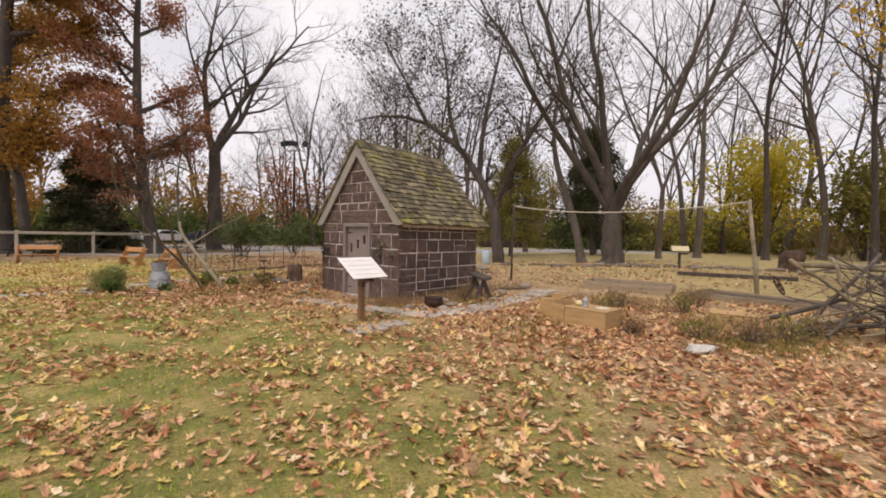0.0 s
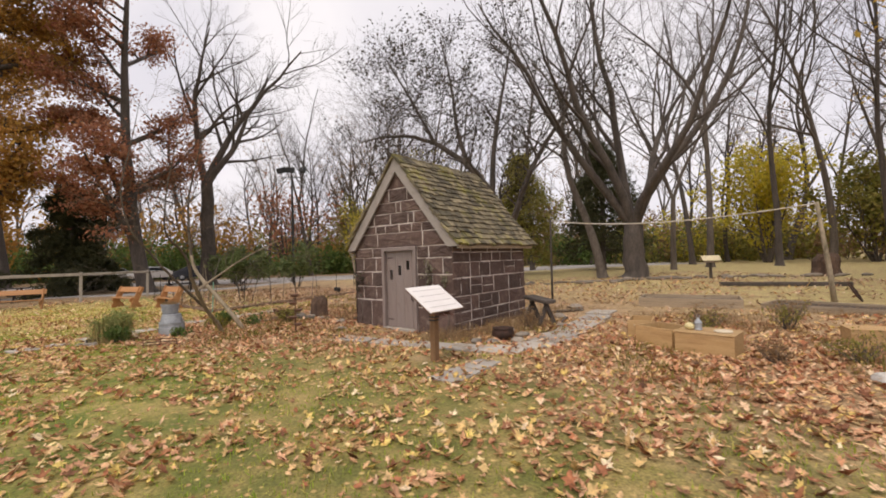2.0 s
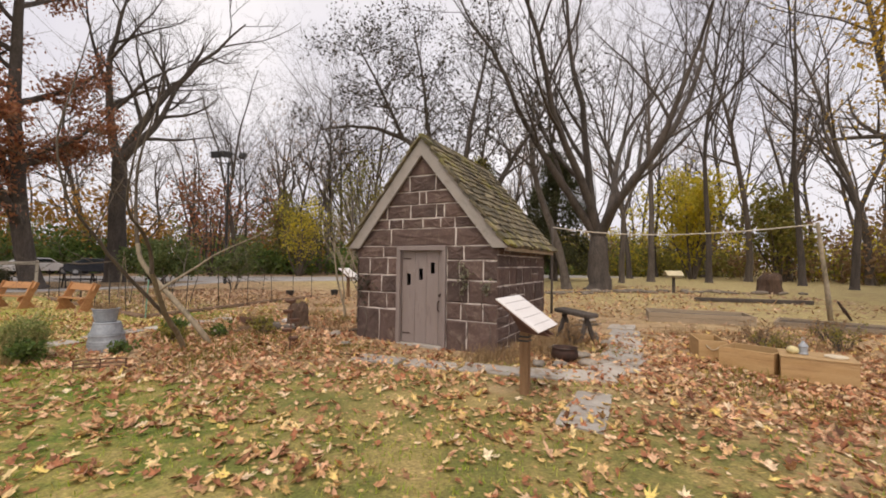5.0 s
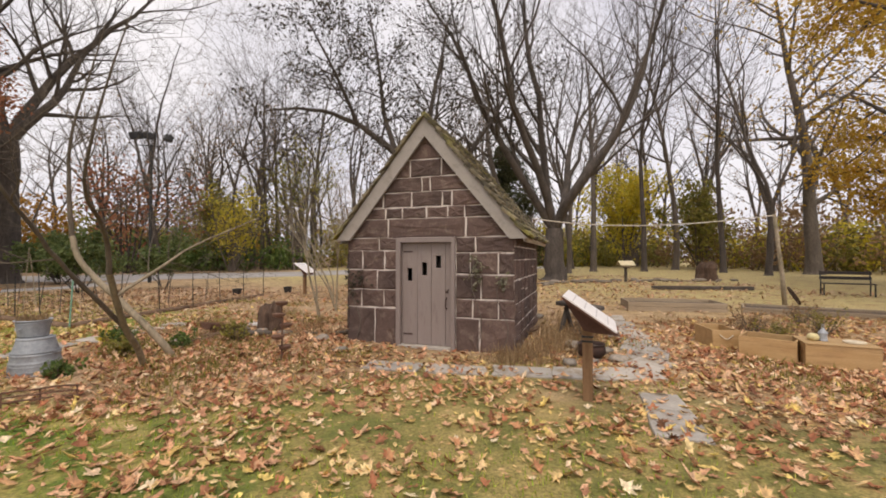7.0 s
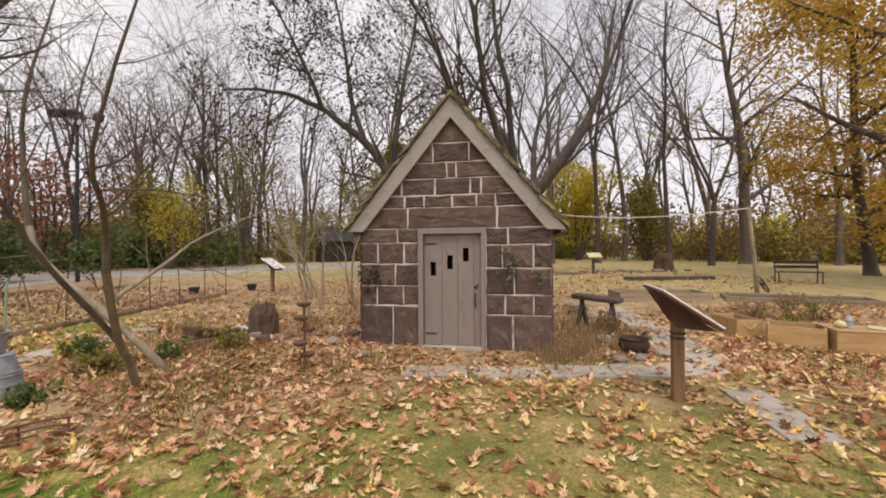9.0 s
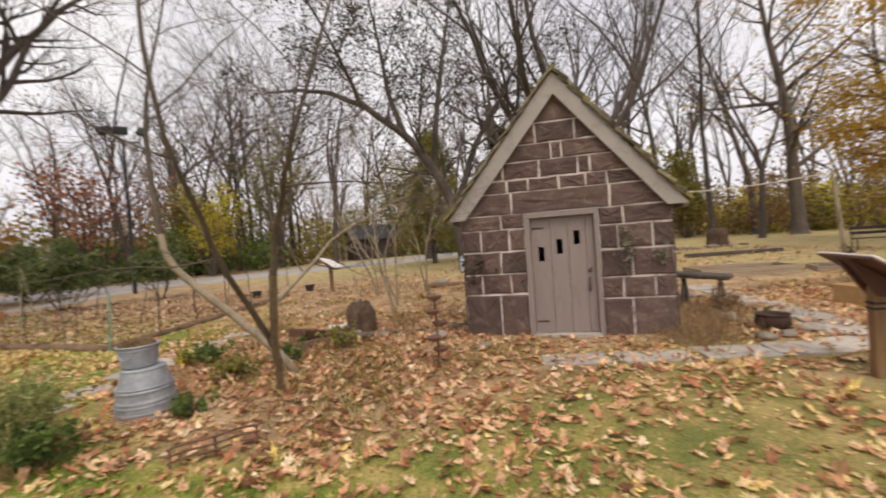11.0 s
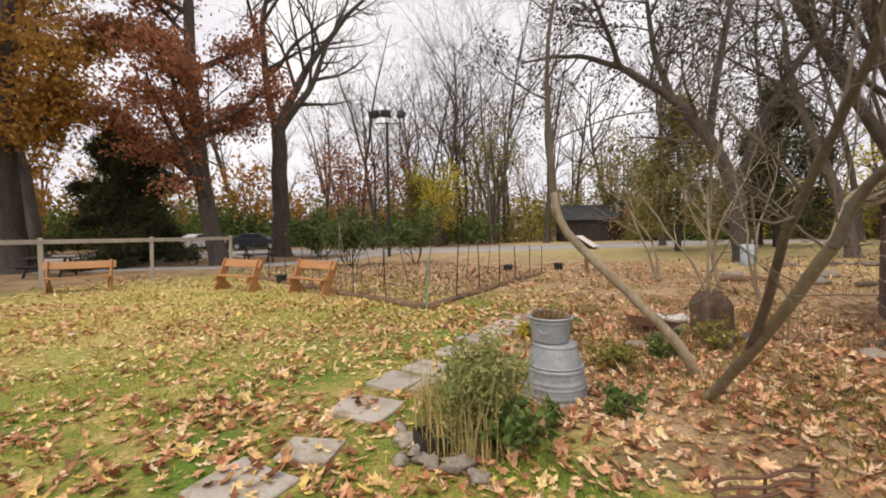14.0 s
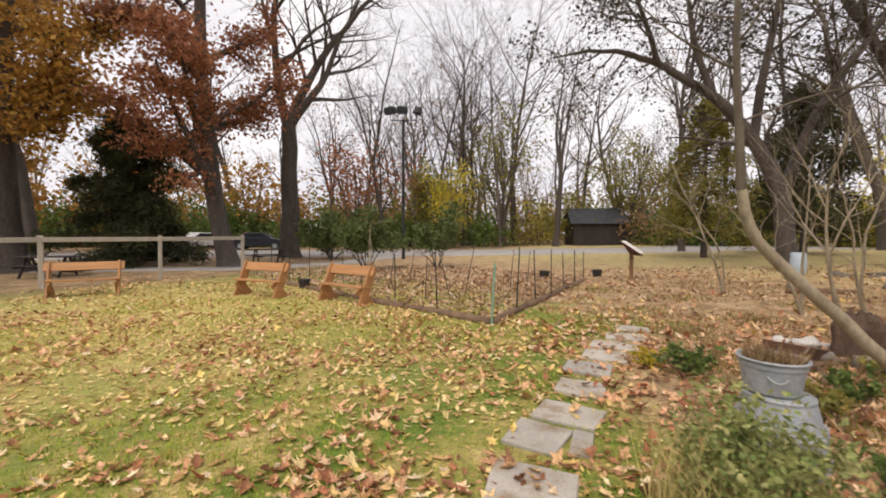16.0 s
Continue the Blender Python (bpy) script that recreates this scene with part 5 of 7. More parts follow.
def tub(z0, r0, r1, h, m, label, bands, group="zinc tubs", up=False, handle=True):
    """A zinc wash tub; r0 at its foot, r1 at its top."""
    t = thing("zinc_tub", m, label, "tub", group)
    prof = [(r0 - 0.012, 0), (r0, 0.004), (r0, 0.014)]
    n = 22
    for i in range(1, n):
        z = h * i / n
        r = r0 + (r1 - r0) * i / n
        if any(abs(z / h - b) < 0.035 for b in bands):
            r += 0.008
        prof.append((r, z))
    if up:
        prof += [(r1 + 0.012, h - 0.006), (r1 + 0.012, h + 0.006), (r1 - 0.006, h + 0.004), (r1 - 0.02, h - 0.05)]
    else:
        prof += [(r1, h - 0.004), (r1 - 0.01, h)]
    part("body", Mesh().lathe(prof, 36), ZINC, t, smooth=True)
    part("rim", Mesh().tube([((r0 + 0.006) * math.cos(a * 0.1963), (r0 + 0.006) * math.sin(a * 0.1963), 0.012) for a in range(33)] if not up else
                            [((r1 + 0.008) * math.cos(a * 0.1963), (r1 + 0.008) * math.sin(a * 0.1963), h) for a in range(33)], 0.009, 6, caps=False), ZINC, t, smooth=True)
    if handle:
        for s in (-1, 1):
            zc, rr = h * (0.62 if up else 0.40), r0 + (r1 - r0) * (0.6 if up else 0.4)
            hd = [((rr + 0.008 + 0.022 * math.sin(k * 0.52)) * math.cos(-1.9 + s * 1.57 + 0.1 * (k - 3)), (rr + 0.008 + 0.022 * math.sin(k * 0.52)) * math.sin(-1.9 + s * 1.57 + 0.1 * (k - 3)), zc - 0.03 * math.sin(k * 0.52)) for k in range(7)]
            part("handle", Mesh().tube(hd, 0.006, 6), ZINC, t)
    return t


TX, TY = -7.70, 11.34
TG = gz(TX, TY) - 0.01
tub(0, 0.275, 0.250, 0.29, pose(TX, TY, TG), "upturned ribbed galvanised wash tub at the foot of a stack", (0.2, 0.32, 0.44, 0.56, 0.93), handle=True)
tub(0, 0.242, 0.188, 0.20, pose(TX, TY, TG + 0.289, 0, 0, 40), "smooth upturned galvanised tub in the middle of a stack", (0.93,), handle=False)
tub(0, 0.155, 0.185, 0.225, pose(TX - 0.035, TY + 0.01, TG + 0.488, 0, 0, 80), "galvanised bucket planted with dry stalks on the stack", (0.82,), up=True)
solid("tub_soil", Mesh().lathe([(0.15, 0), (0.165, 0.03), (0.1, 0.04)], 20), SOIL, pose(TX - 0.035, TY + 0.01, TG + 0.635), "dark soil filling the top tub", "soil")


def tuft(name, x, y, z, count, height, spread, material, label, seed, lean=0.35, width=0.006, cat="plant", kind="", place=None):
    """A tuft of thin blades or stalks."""
    g = np.random.RandomState(seed)
    if place is None:
        r, a = spread * np.sqrt(g.uniform(0, 1, count)), g.uniform(0, 6.283, count)
        P = np.stack([r * np.cos(a), r * np.sin(a), np.zeros(count)], 1)
    else:
        P = place
    a = g.uniform(0, 6.283, count)
    L = height * g.uniform(0.45, 1.1, count)
    tilt = g.normal(0, lean, count)
    D = np.stack([np.cos(a) * np.sin(tilt), np.sin(a) * np.sin(tilt), np.abs(np.cos(tilt))], 1) * L[:, None]
    b = g.uniform(0, 6.283, count)
    W = np.stack([np.cos(b), np.sin(b), 0 * b], 1) * width
    bend = np.stack([np.cos(a), np.sin(a), -0.6 + 0 * a], 1) * (L * g.uniform(0.0, 0.35, count))[:, None]
    V = np.stack([P - W, P + W, P + D * 0.55 + W * 0.8, P + D * 0.55 - W * 0.8, P + D + bend], 1).reshape(-1, 3)
    i = np.arange(count)[:, None] * 5
    F = np.concatenate([i + [0, 1, 2], i + [0, 2, 3], i + [3, 2, 4]], 0)
    ob = new(name, mesh_np(name, V, F, material))
    ob.matrix_basis = pose(x, y, z)
    return tagged(ob, label, cat, "", kind)


tuft("dry_stalk_tuft", TX - 0.035, TY + 0.01, TG + 0.66, 420, 0.15, 0.155, STRAW, "dry brown stalks growing in the top tub", 5)
# the evergreen perennial clump beside the path
SX, SY = -8.44, 10.58
solid_bush = bush("perennial_clump", SX, SY, 0.56, 0.40, L_CLUMP, "leafy perennial clump with yellow-green stems beside the path", 111, 4200, 0.021, 36, surface("olive_stems", (0.20, 0.19, 0.06), (0.32, 0.27, 0.10), 6, 40, 0.7, 0.1), "plant", 0.0)
tuft("tan_stem_tuft", SX - 0.08, SY - 0.02, gz(SX, SY) - 0.02, 520, 0.66, 0.38, surface("tan_stem", (0.36, 0.30, 0.11), (0.50, 0.39, 0.17), 9, 50, 0.8, 0.1, island=0.3), "upright tan stems rising from the clump", 6, 0.16, 0.004, "plant", "stuff")
bush("low_green_plant", SX + 0.16, SY - 0.22, 0.30, 0.30, L_GREEN, "glossy dark green leaves at the foot of the clump", 112, 900, 0.034, 14, None, "plant", 0.0)
for i, (x, y, h, w, n, m) in enumerate([(-7.22, 13.05, 0.26, 0.26, 420, L_GREEN), (-7.30, 10.92, 0.17, 0.2, 260, L_GREEN), (-6.9, 11.9, 0.25, 0.3, 420, L_OLIVE), (-6.2, 12.3, 0.22, 0.25, 260, L_GREEN), (-7.55, 13.3, 0.2, 0.2, 160, L_YELLOW), (-5.4, 12.6, 0.3, 0.3, 300, L_OLIVE)]):
    bush("low_green_plant", x, y, h, w, m, "low green garden plant among the fallen leaves", 120 + i, n, 0.034, 12, None, "plant", 0.0, "low plants")

for i, (x, y, h, w, m) in enumerate([(4.25, 6.75, 0.34, 0.36, L_OLIVE), (4.85, 6.45, 0.38, 0.42, L_BROWN), (5.5, 6.55, 0.34, 0.40, L_OLIVE), (6.2, 6.9, 0.32, 0.36, L_BROWN), (3.55, 8.85, 0.36, 0.34, L_OLIVE), (4.2, 9.7, 0.40, 0.40, L_BROWN), (5.3, 9.1, 0.42, 0.45, L_OLIVE), (6.1, 9.9, 0.40, 0.42, L_BROWN), (3.2, 6.9, 0.26, 0.26, L_BROWN), (0.55, 10.35, 0.36, 0.3, L_BROWN)]):
    bush("garden_herb", x, y, h, w, m, ("faded olive garden herb between the planters", "dry brown garden herb between the planters")[m is L_BROWN], 160 + i, 420, 0.022, 14, None, "plant", 0.0, "garden herbs")

for i, (x, y, s) in enumerate([(-8.95, 10.55, 0.10), (-8.88, 10.38, 0.08), (-9.02, 10.72, 0.07), (-8.80, 10.25, 0.09), (-8.62, 10.18, 0.10), (-8.98, 10.28, 0.06), (-8.5, 10.05, 0.08)]):
    solid("edging_stone", Mesh().blob((0, 0, s * 0.35), (s, s * 0.75, s * 0.42), i + 1, 1.1), ROCK, pose(x, y, gz(x, y), 0, 0, i * 50), "rounded pale edging stone by the clump", "stone", "edging stones", smooth=True)
fb = thing("plant_crate", pose(-8.78, 10.44, gz(-8.78, 10.44), 0, 0, 20), "small dark wooden crate beside the clump", "crate")
for s in (-1, 1):
    part("side", Mesh().box((s * 0.10, 0, 0.06), (0.02, 0.22, 0.13), None, 0.003), SHEDW, fb)
    part("end", Mesh().box((0, s * 0.10, 0.06), (0.178, 0.02, 0.13), None, 0.003), SHEDW, fb)

# wrought iron edging hoop lying in the leaves
hoop = thing("iron_edging", pose(-7.0, 9.80, gz(-7, 9.8), 0, 0, 9), "rusty iron garden edging standing in the leaves", "edging")
for s in (-1, 0, 1):
    part("stake", Mesh().tube([(s * 0.30, 0, -0.05), (s * 0.30, 0, 0.16)], 0.010, 6), RUST, hoop)
for z in (0.05, 0.10, 0.155):
    part("bar", Mesh().tube([(-0.32 + 0.064 * k, 0.02 * math.sin(k), z + 0.012 * math.sin(k * 0.31 * 1.0)) for k in range(11)], 0.010, 6), RUST, hoop)


def stump(x, y, r, h, label, seed, rz=0):
    rng = random.Random(seed)
    mb, n = Mesh(), 20
    lev = [(1.3, 0.0), (1.05, 0.12), (0.92, 0.4), (0.95, 0.7), (0.78, 0.9), (0.55, 1.0)]
    for j, (q, z) in enumerate(lev):
        for k in range(n):
            a = 6.2832 * k / n
            w = r * q * (1 + 0.14 * math.sin(3 * a + seed + 0.5 * j) + 0.08 * math.sin(7 * a + seed * 2) + rng.uniform(-0.07, 0.07))
            mb.v.append((w * math.cos(a), w * math.sin(a), -0.04 + (h + 0.04) * z + (rng.uniform(-0.05, 0.06) if j >= 4 else 0)))
    for j in range(len(lev) - 1):
        for k in range(n):
            a, b = j * n + k, j * n + (k + 1) % n
            mb.f.append((a, b, b + n, a + n))
    mb.v.append((0, 0, h * 0.86))
    e = (len(lev) - 1) * n
    mb.f += [(e + k, e + (k + 1) % n, len(mb.v) - 1) for k in range(n)]
    return solid("tree_stump", mb, surface("old_stump_%d" % seed, (0.07, 0.042, 0.03), (0.15, 0.092, 0.06), 5, 30, 0.95, 1.0, stretch=(2, 2, 0.4), grain=0.45, dist=0.03), pose(x, y, gz(x, y), 0, 0, rz), label, "stump")


stump(-4.82, 13.62, 0.25, 0.55, "rotting brown tree stump in the leaf litter", 3)


stump(16.8, 20.0, 0.50, 1.0, "broken red-brown tree stump at the yard's edge", 8, 30)

# rusty tray tipped on a stone, and the pale stones behind it
tray = thing("rusty_tray", pose(-5.74, 13.45, gz(-5.74, 13.45) + 0.03, 0, 0, 32) @ pose(0, 0, 0, 0, 12, 0), "rusty brown sheet-metal tray tipped up in the leaves", "tray")
part("base", Mesh().box((0, 0, 0.06), (0.62, 0.36, 0.008), None, 0.002), RUST, tray)
for q in (-1, 1):
    part("side", Mesh().box((0, q * 0.20, 0.11), (0.66, 0.008, 0.13), pose(0, 0, 0, q * -22).to_3x3(), 0.002), RUST, tray)
    part("end", Mesh().box((q * 0.335, 0, 0.11), (0.008, 0.37, 0.13), pose(0, 0, 0, 0, q * 22).to_3x3(), 0.002), RUST, tray)
for i, (x, y, q) in enumerate([(-5.02, 14.1, 0.19), (-4.85, 13.98, 0.12), (-5.2, 14.28, 0.13)]):
    solid("pale_stone", Mesh().blob((0, 0, q * 0.2), (q * 0.85, q * 0.7, q * 0.5), i + 81, 0.8), surface("pale_stone_%d" % i, (0.50, 0.46, 0.43), (0.66, 0.63, 0.60), 5.0, 40.0, 0.85, 0.4), pose(x, y, gz(x, y), 0, 0, i * 61), "pale grey stone behind the rusty tray", "stone", "pale stones", smooth=True)


def iron_wheel(x, y):
    """A small spoked wheel leaning back."""
    w = thing("garden_ornament", pose(x, y, gz(x, y) + 0.27, 62, 0, 40), "dark iron spoked wheel leaning by the pole", "ornament")
    ring = [(0.28 * math.cos(k * 0.2618), 0.28 * math.sin(k * 0.2618), 0) for k in range(25)]
    part("rim", Mesh().tube(ring, 0.022, 6, caps=False), IRON, w, smooth=True)
    part("hub", Mesh().lathe([(0.035, -0.05), (0.05, -0.03), (0.05, 0.03), (0.035, 0.05)], 12), IRON, w)
    for k in range(6):
        a = k * 1.0472
        part("spoke", Mesh().tube([(0.04 * math.cos(a), 0.04 * math.sin(a), 0), (0.27 * math.cos(a), 0.27 * math.sin(a), 0)], 0.011, 5), IRON, w)


iron_wheel(9.75, 12.05)


def bird_feeder(x, y):
    b = thing("lantern_stake", pose(x, y, gz(x, y)), "rusty iron garden stake with small cups", "garden stake")
    part("pole", Mesh().tube([(0, 0, -0.05), (0.01, 0, 0.4), (0, 0, 0.85)], 0.014, 6), RUST, b)
    for z, dx in ((0.22, 0.05), (0.38, -0.05), (0.54, 0.06), (0.70, -0.04), (0.87, 0.0)):
        part("cup", Mesh().lathe([(0.03, z - 0.05), (0.08, z - 0.03), (0.095, z + 0.01), (0.075, z + 0.015)], 14, (dx, dx * 0.5, 0)), RUST, b)


bird_feeder(-4.62, 10.76)
# fallen branches and old logs in the litter
rl = random.Random(77)
for i, (x, y, ln, r, rz) in enumerate([(-5.6, 13.2, 0.9, 0.05, 20), (-5.1, 13.0, 0.6, 0.07, -15), (-5.9, 12.9, 0.7, 0.035, 50), (-4.3, 13.0, 0.8, 0.03, -30), (-3.9, 10.6, 1.1, 0.02, -35), (-3.3, 12.6, 0.7, 0.045, 10), (0.9, 9.9, 0.9, 0.025, 30), (1.6, 11.2, 1.2, 0.03, 60), 
                                       (0.3, 11.6, 0.7, 0.05, 40), (2.2, 12.6, 1.0, 0.04, 15), (-0.6, 18.6, 1.5, 0.08, -8), (1.5, 17.4, 1.2, 0.07, 20)]):
    pts = [(-ln / 2 + ln * k / 5, rl.gauss(0, 0.02), r * 0.8 + rl.gauss(0, 0.006)) for k in range(6)]
    solid("fallen_branch", Mesh().tube(pts, [r * q for q in (1, 0.97, 0.95, 0.9, 0.8, 0.7)], 8), (LOGB, BARK)[i % 2], pose(x, y, gz(x, y), 0, 0, rz), "old brown branch lying among fallen leaves", "branch", "fallen branches", smooth=True)
for i, (x, y, s) in enumerate([(-5.4, 13.5, 0.16), (-5.0, 13.35, 0.11), (-5.75, 13.75, 0.13), (-4.6, 13.0, 0.09), (-3.7, 11.2, 0.10), (-3.9, 12.2, 0.12), (1.7, 11.8, 0.14), (2.6, 13.2, 0.16), (1.2, 12.9, 0.15), (0.6, 17.8, 0.2), (-0.4, 19.4, 0.22), (1.8, 19.0, 0.25), (-6.3, 12.75, 0.1)]):
    solid("loose_stone", Mesh().blob((0, 0, s * 0.3), (s * 1.3, s, s * 0.55), i + 61, 0.5), ROCK, pose(x, y, gz(x, y), 0, 0, i * 47), "grey field stone among the fallen leaves", "stone", "loose stones", smooth=True)
# cauldron, low bench and stones by the shed's side
cd = thing("iron_cauldron", pose(-0.18, 9.30, gz(-0.18, 9.3)), "black round iron pot set on the ground", "pot")
part("bowl", Mesh().lathe([(0.08, 0.0), (0.17, 0.03), (0.215, 0.10), (0.205, 0.18), (0.19, 0.21), (0.21, 0.225), (0.20, 0.23), (0.18, 0.20), (0.17, 0.14)], 26), IRON, cd, smooth=True)
part("soil", Mesh().lathe([(0.15, 0.15), (0.17, 0.17), (0.05, 0.19)], 18), SOIL, cd)
lb = thing("low_bench", pose(0.98, 11.0, gz(0.98, 11.0), 0, 0, -72), "low dark mossy plank bench by the shed's side wall", "bench")
part("seat", Mesh().box((0, 0, 0.57), (0.95, 0.30, 0.085), pose(0, 0, 0, 2, 3, 0).to_3x3(), 0.02), BARKD, lb)
for s in (-1, 1):
    for q in (-1, 1):
        part("leg", Mesh().box((s * 0.30, q * 0.09, 0.26), (0.06, 0.10, 0.58), pose(0, 0, 0, q * 24).to_3x3(), 0.012), BARKD, lb)
for i, (x, y, s) in enumerate([(-0.42, 9.0, 0.10), (-0.72, 9.12, 0.11), (0.05, 8.95, 0.12), (0.25, 9.5, 0.13), (0.55, 9.1, 0.09), (1.35, 10.4, 0.12), (0.05, 10.0, 0.13)]):
    solid("loose_stone", Mesh().blob((0, 0, s * 0.3), (s * 1.3, s, s * 0.5), i + 21, 0.5), ROCK, pose(x, y, gz(x, y), 0, 0, i * 70), "loose field stone among the leaves by the shed", "stone", "loose stones", smooth=True)
solid("flat_rock", Mesh().blob((0, 0, 0.05), (0.27, 0.13, 0.06), 33, 0.5, 14, 8), surface("flat_rock", (0.46, 0.43, 0.39), (0.64, 0.61, 0.57), 6.0, 45.0, 0.85, 0.4), pose(3.72, 5.92, gz(3.7, 5.9), 0, 0, 25), "flat pale rock lying in the leaves", "rock", smooth=True)


# low dry wall of flat stones across the yard
YARDROCK = surface("dull_field_stone", (0.14, 0.115, 0.09), (0.27, 0.23, 0.185), 5.0, 40.0, 0.9, 0.6, vary=0.35)


def stone_row():
    rng = random.Random(12)
    row = thing("stone_row", pose(0, 0, 0), "low row of flat field stones across the yard", "stone edging")
    forms = [Mesh().blob((0, 0, 0.09), (0.42 + 0.1 * k, 0.24, 0.13), 40 + k, 0.6).data("stone", YARDROCK, True) for k in range(4)]
    for i in range(52):
        t = i / 51
        if rng.random() < 0.2:
            continue
        q = rng.uniform(0.35, 0.95)
        x, y = 3.2 + 15.0 * t + rng.uniform(-0.2, 0.2), 22.4 - 2.6 * t + rng.uniform(-0.6, 0.6)
        ob = new("stone", forms[i % 4])
        ob.parent = row
        ob.matrix_basis = pose(x, y, gz(x, y) + rng.uniform(-0.03, 0.0), 0, 0, rng.uniform(0, 360)) @ Matrix.Diagonal((q, q * rng.uniform(0.7, 1.2), q * 0.9, 1))


stone_row()
fd = thing("feeder_table", pose(11.7, 20.6, gz(11.7, 20.6)), "wooden feeder with a pale sloping roof on a post", "bird feeder")
part("post", Mesh().box((0, 0, 0.45), (0.14, 0.14, 0.9)), BARKD, fd)
part("tray", Mesh().box((0, 0, 0.92), (0.72, 0.6, 0.05)), WEATHER, fd)
part("roof", Mesh().box((0, -0.16, 1.13), (0.95, 0.50, 0.03), pose(0, 0, 0, 33).to_3x3()).box((0, 0.22, 1.13), (0.95, 0.46, 0.03), pose(0, 0, 0, -33).to_3x3()), surface("pale_cedar_roof", (0.55, 0.47, 0.29), (0.66, 0.58, 0.39), 4, 40, 0.8, 0.2), fd, "pale wooden roof")
for s in (-1, 1):
    part("upright", Mesh().box((s * 0.3, 0, 1.06), (0.05, 0.05, 0.26)), WEATHER, fd)
fd.matrix_basis = pose(11.7, 20.6, gz(11.7, 20.6), 0, 0, -20) @ Matrix.Diagonal((0.8, 0.8, 0.86, 1))

ib = thing("iron_bench", pose(14.0, 12.75, gz(14.0, 12.75), 0, 0, -52), "dark slatted iron garden bench on the far lawn", "bench")
for k in range(3):
    part("seat_slat", Mesh().box((0, -0.16 + 0.15 * k, 0.43), (1.4, 0.12, 0.03)), SHEDW, ib)
for k in range(2):
    part("back_slat", Mesh().box((0, 0.27 + 0.02 * k, 0.62 + 0.18 * k), (1.4, 0.03, 0.11)), SHEDW, ib)
for s in (-1, 1):
    part("frame", Mesh().tube([(s * 0.66, -0.22, 0), (s * 0.66, -0.22, 0.42), (s * 0.66, 0.22, 0.42), (s * 0.66, 0.34, 0.88)], 0.022, 6).tube([(s * 0.66, 0.22, 0.42), (s * 0.66, 0.28, 0)], 0.022, 6), BLACK, ib)


def brush_pile():
    rng = random.Random(17)
    b = thing("brush_pile", pose(7.9, 6.3, gz(7.9, 6.3)), "heap of cut grey branches leaning together", "brush pile")
    for i in range(44):
        a, q = rng.uniform(0, 6.28), rng.uniform(0.2, 1.0)
        o = Vector((rng.uniform(-1.1, 1.1), rng.uniform(-0.9, 0.9), 0.03))
        d = Vector((math.cos(a), math.sin(a), rng.uniform(0.08, 0.75))).normalized()
        ln, r = rng.uniform(1.4, 2.9), rng.uniform(0.014, 0.05)
        s = o - d * ln * 0.45
        s.z = 0.03 + rng.uniform(0, 0.12)
        lines = []
        branch_lines(rng, s, d, ln, r, 2, dict(levels=3, kids=(3, 3, 3), segs=(6, 6, 6, 4), wobble=0.05, up=-0.01, angle=(20, 45), ratio=(0.3, 0.5), tip=0.4), lines)
        part("branch", wood_mesh(lines), (BARK, BARKL)[i % 3 == 0], b, smooth=True)
    # long poles laid against the heap
    for i, (p, q, r) in enumerate((((-1.8, 1.0, 0.05), (1.2, 0.2, 0.9), 0.05), ((-1.7, 1.5, 0.1), (1.0, 0.8, 1.3), 0.045), ((-1.5, 1.2, 1.15), (1.3, 0.6, 1.05), 0.05), ((-0.6, 0.9, 0.0), (-1.0, 1.1, 1.35), 0.04),
                                   ((-1.2, 1.3, 0.0), (-0.3, 0.9, 1.4), 0.045), ((-1.9, 0.9, 1.25), (-0.6, 0.6, 0.25), 0.035), ((-1.1, 1.6, 1.0), (0.6, 0.4, 1.35), 0.04))):
        p, q = Vector(p), Vector(q)
        pts = [p.lerp(q, k / 6) + Vector([rng.gauss(0, 0.025) for _ in range(3)]) for k in range(7)]
        part("pole", Mesh().tube(pts, [r * (1 - 0.07 * k) for k in range(7)], 7), (BARKL, BARK, BARKO)[i % 3], b, smooth=True)


brush_pile()

# ---- fenced garden plot ----
C0, CR, CL = Vector((-9.0, 15.7)), Vector((-5.3, 21.7)), Vector((-15.4, 22.6))


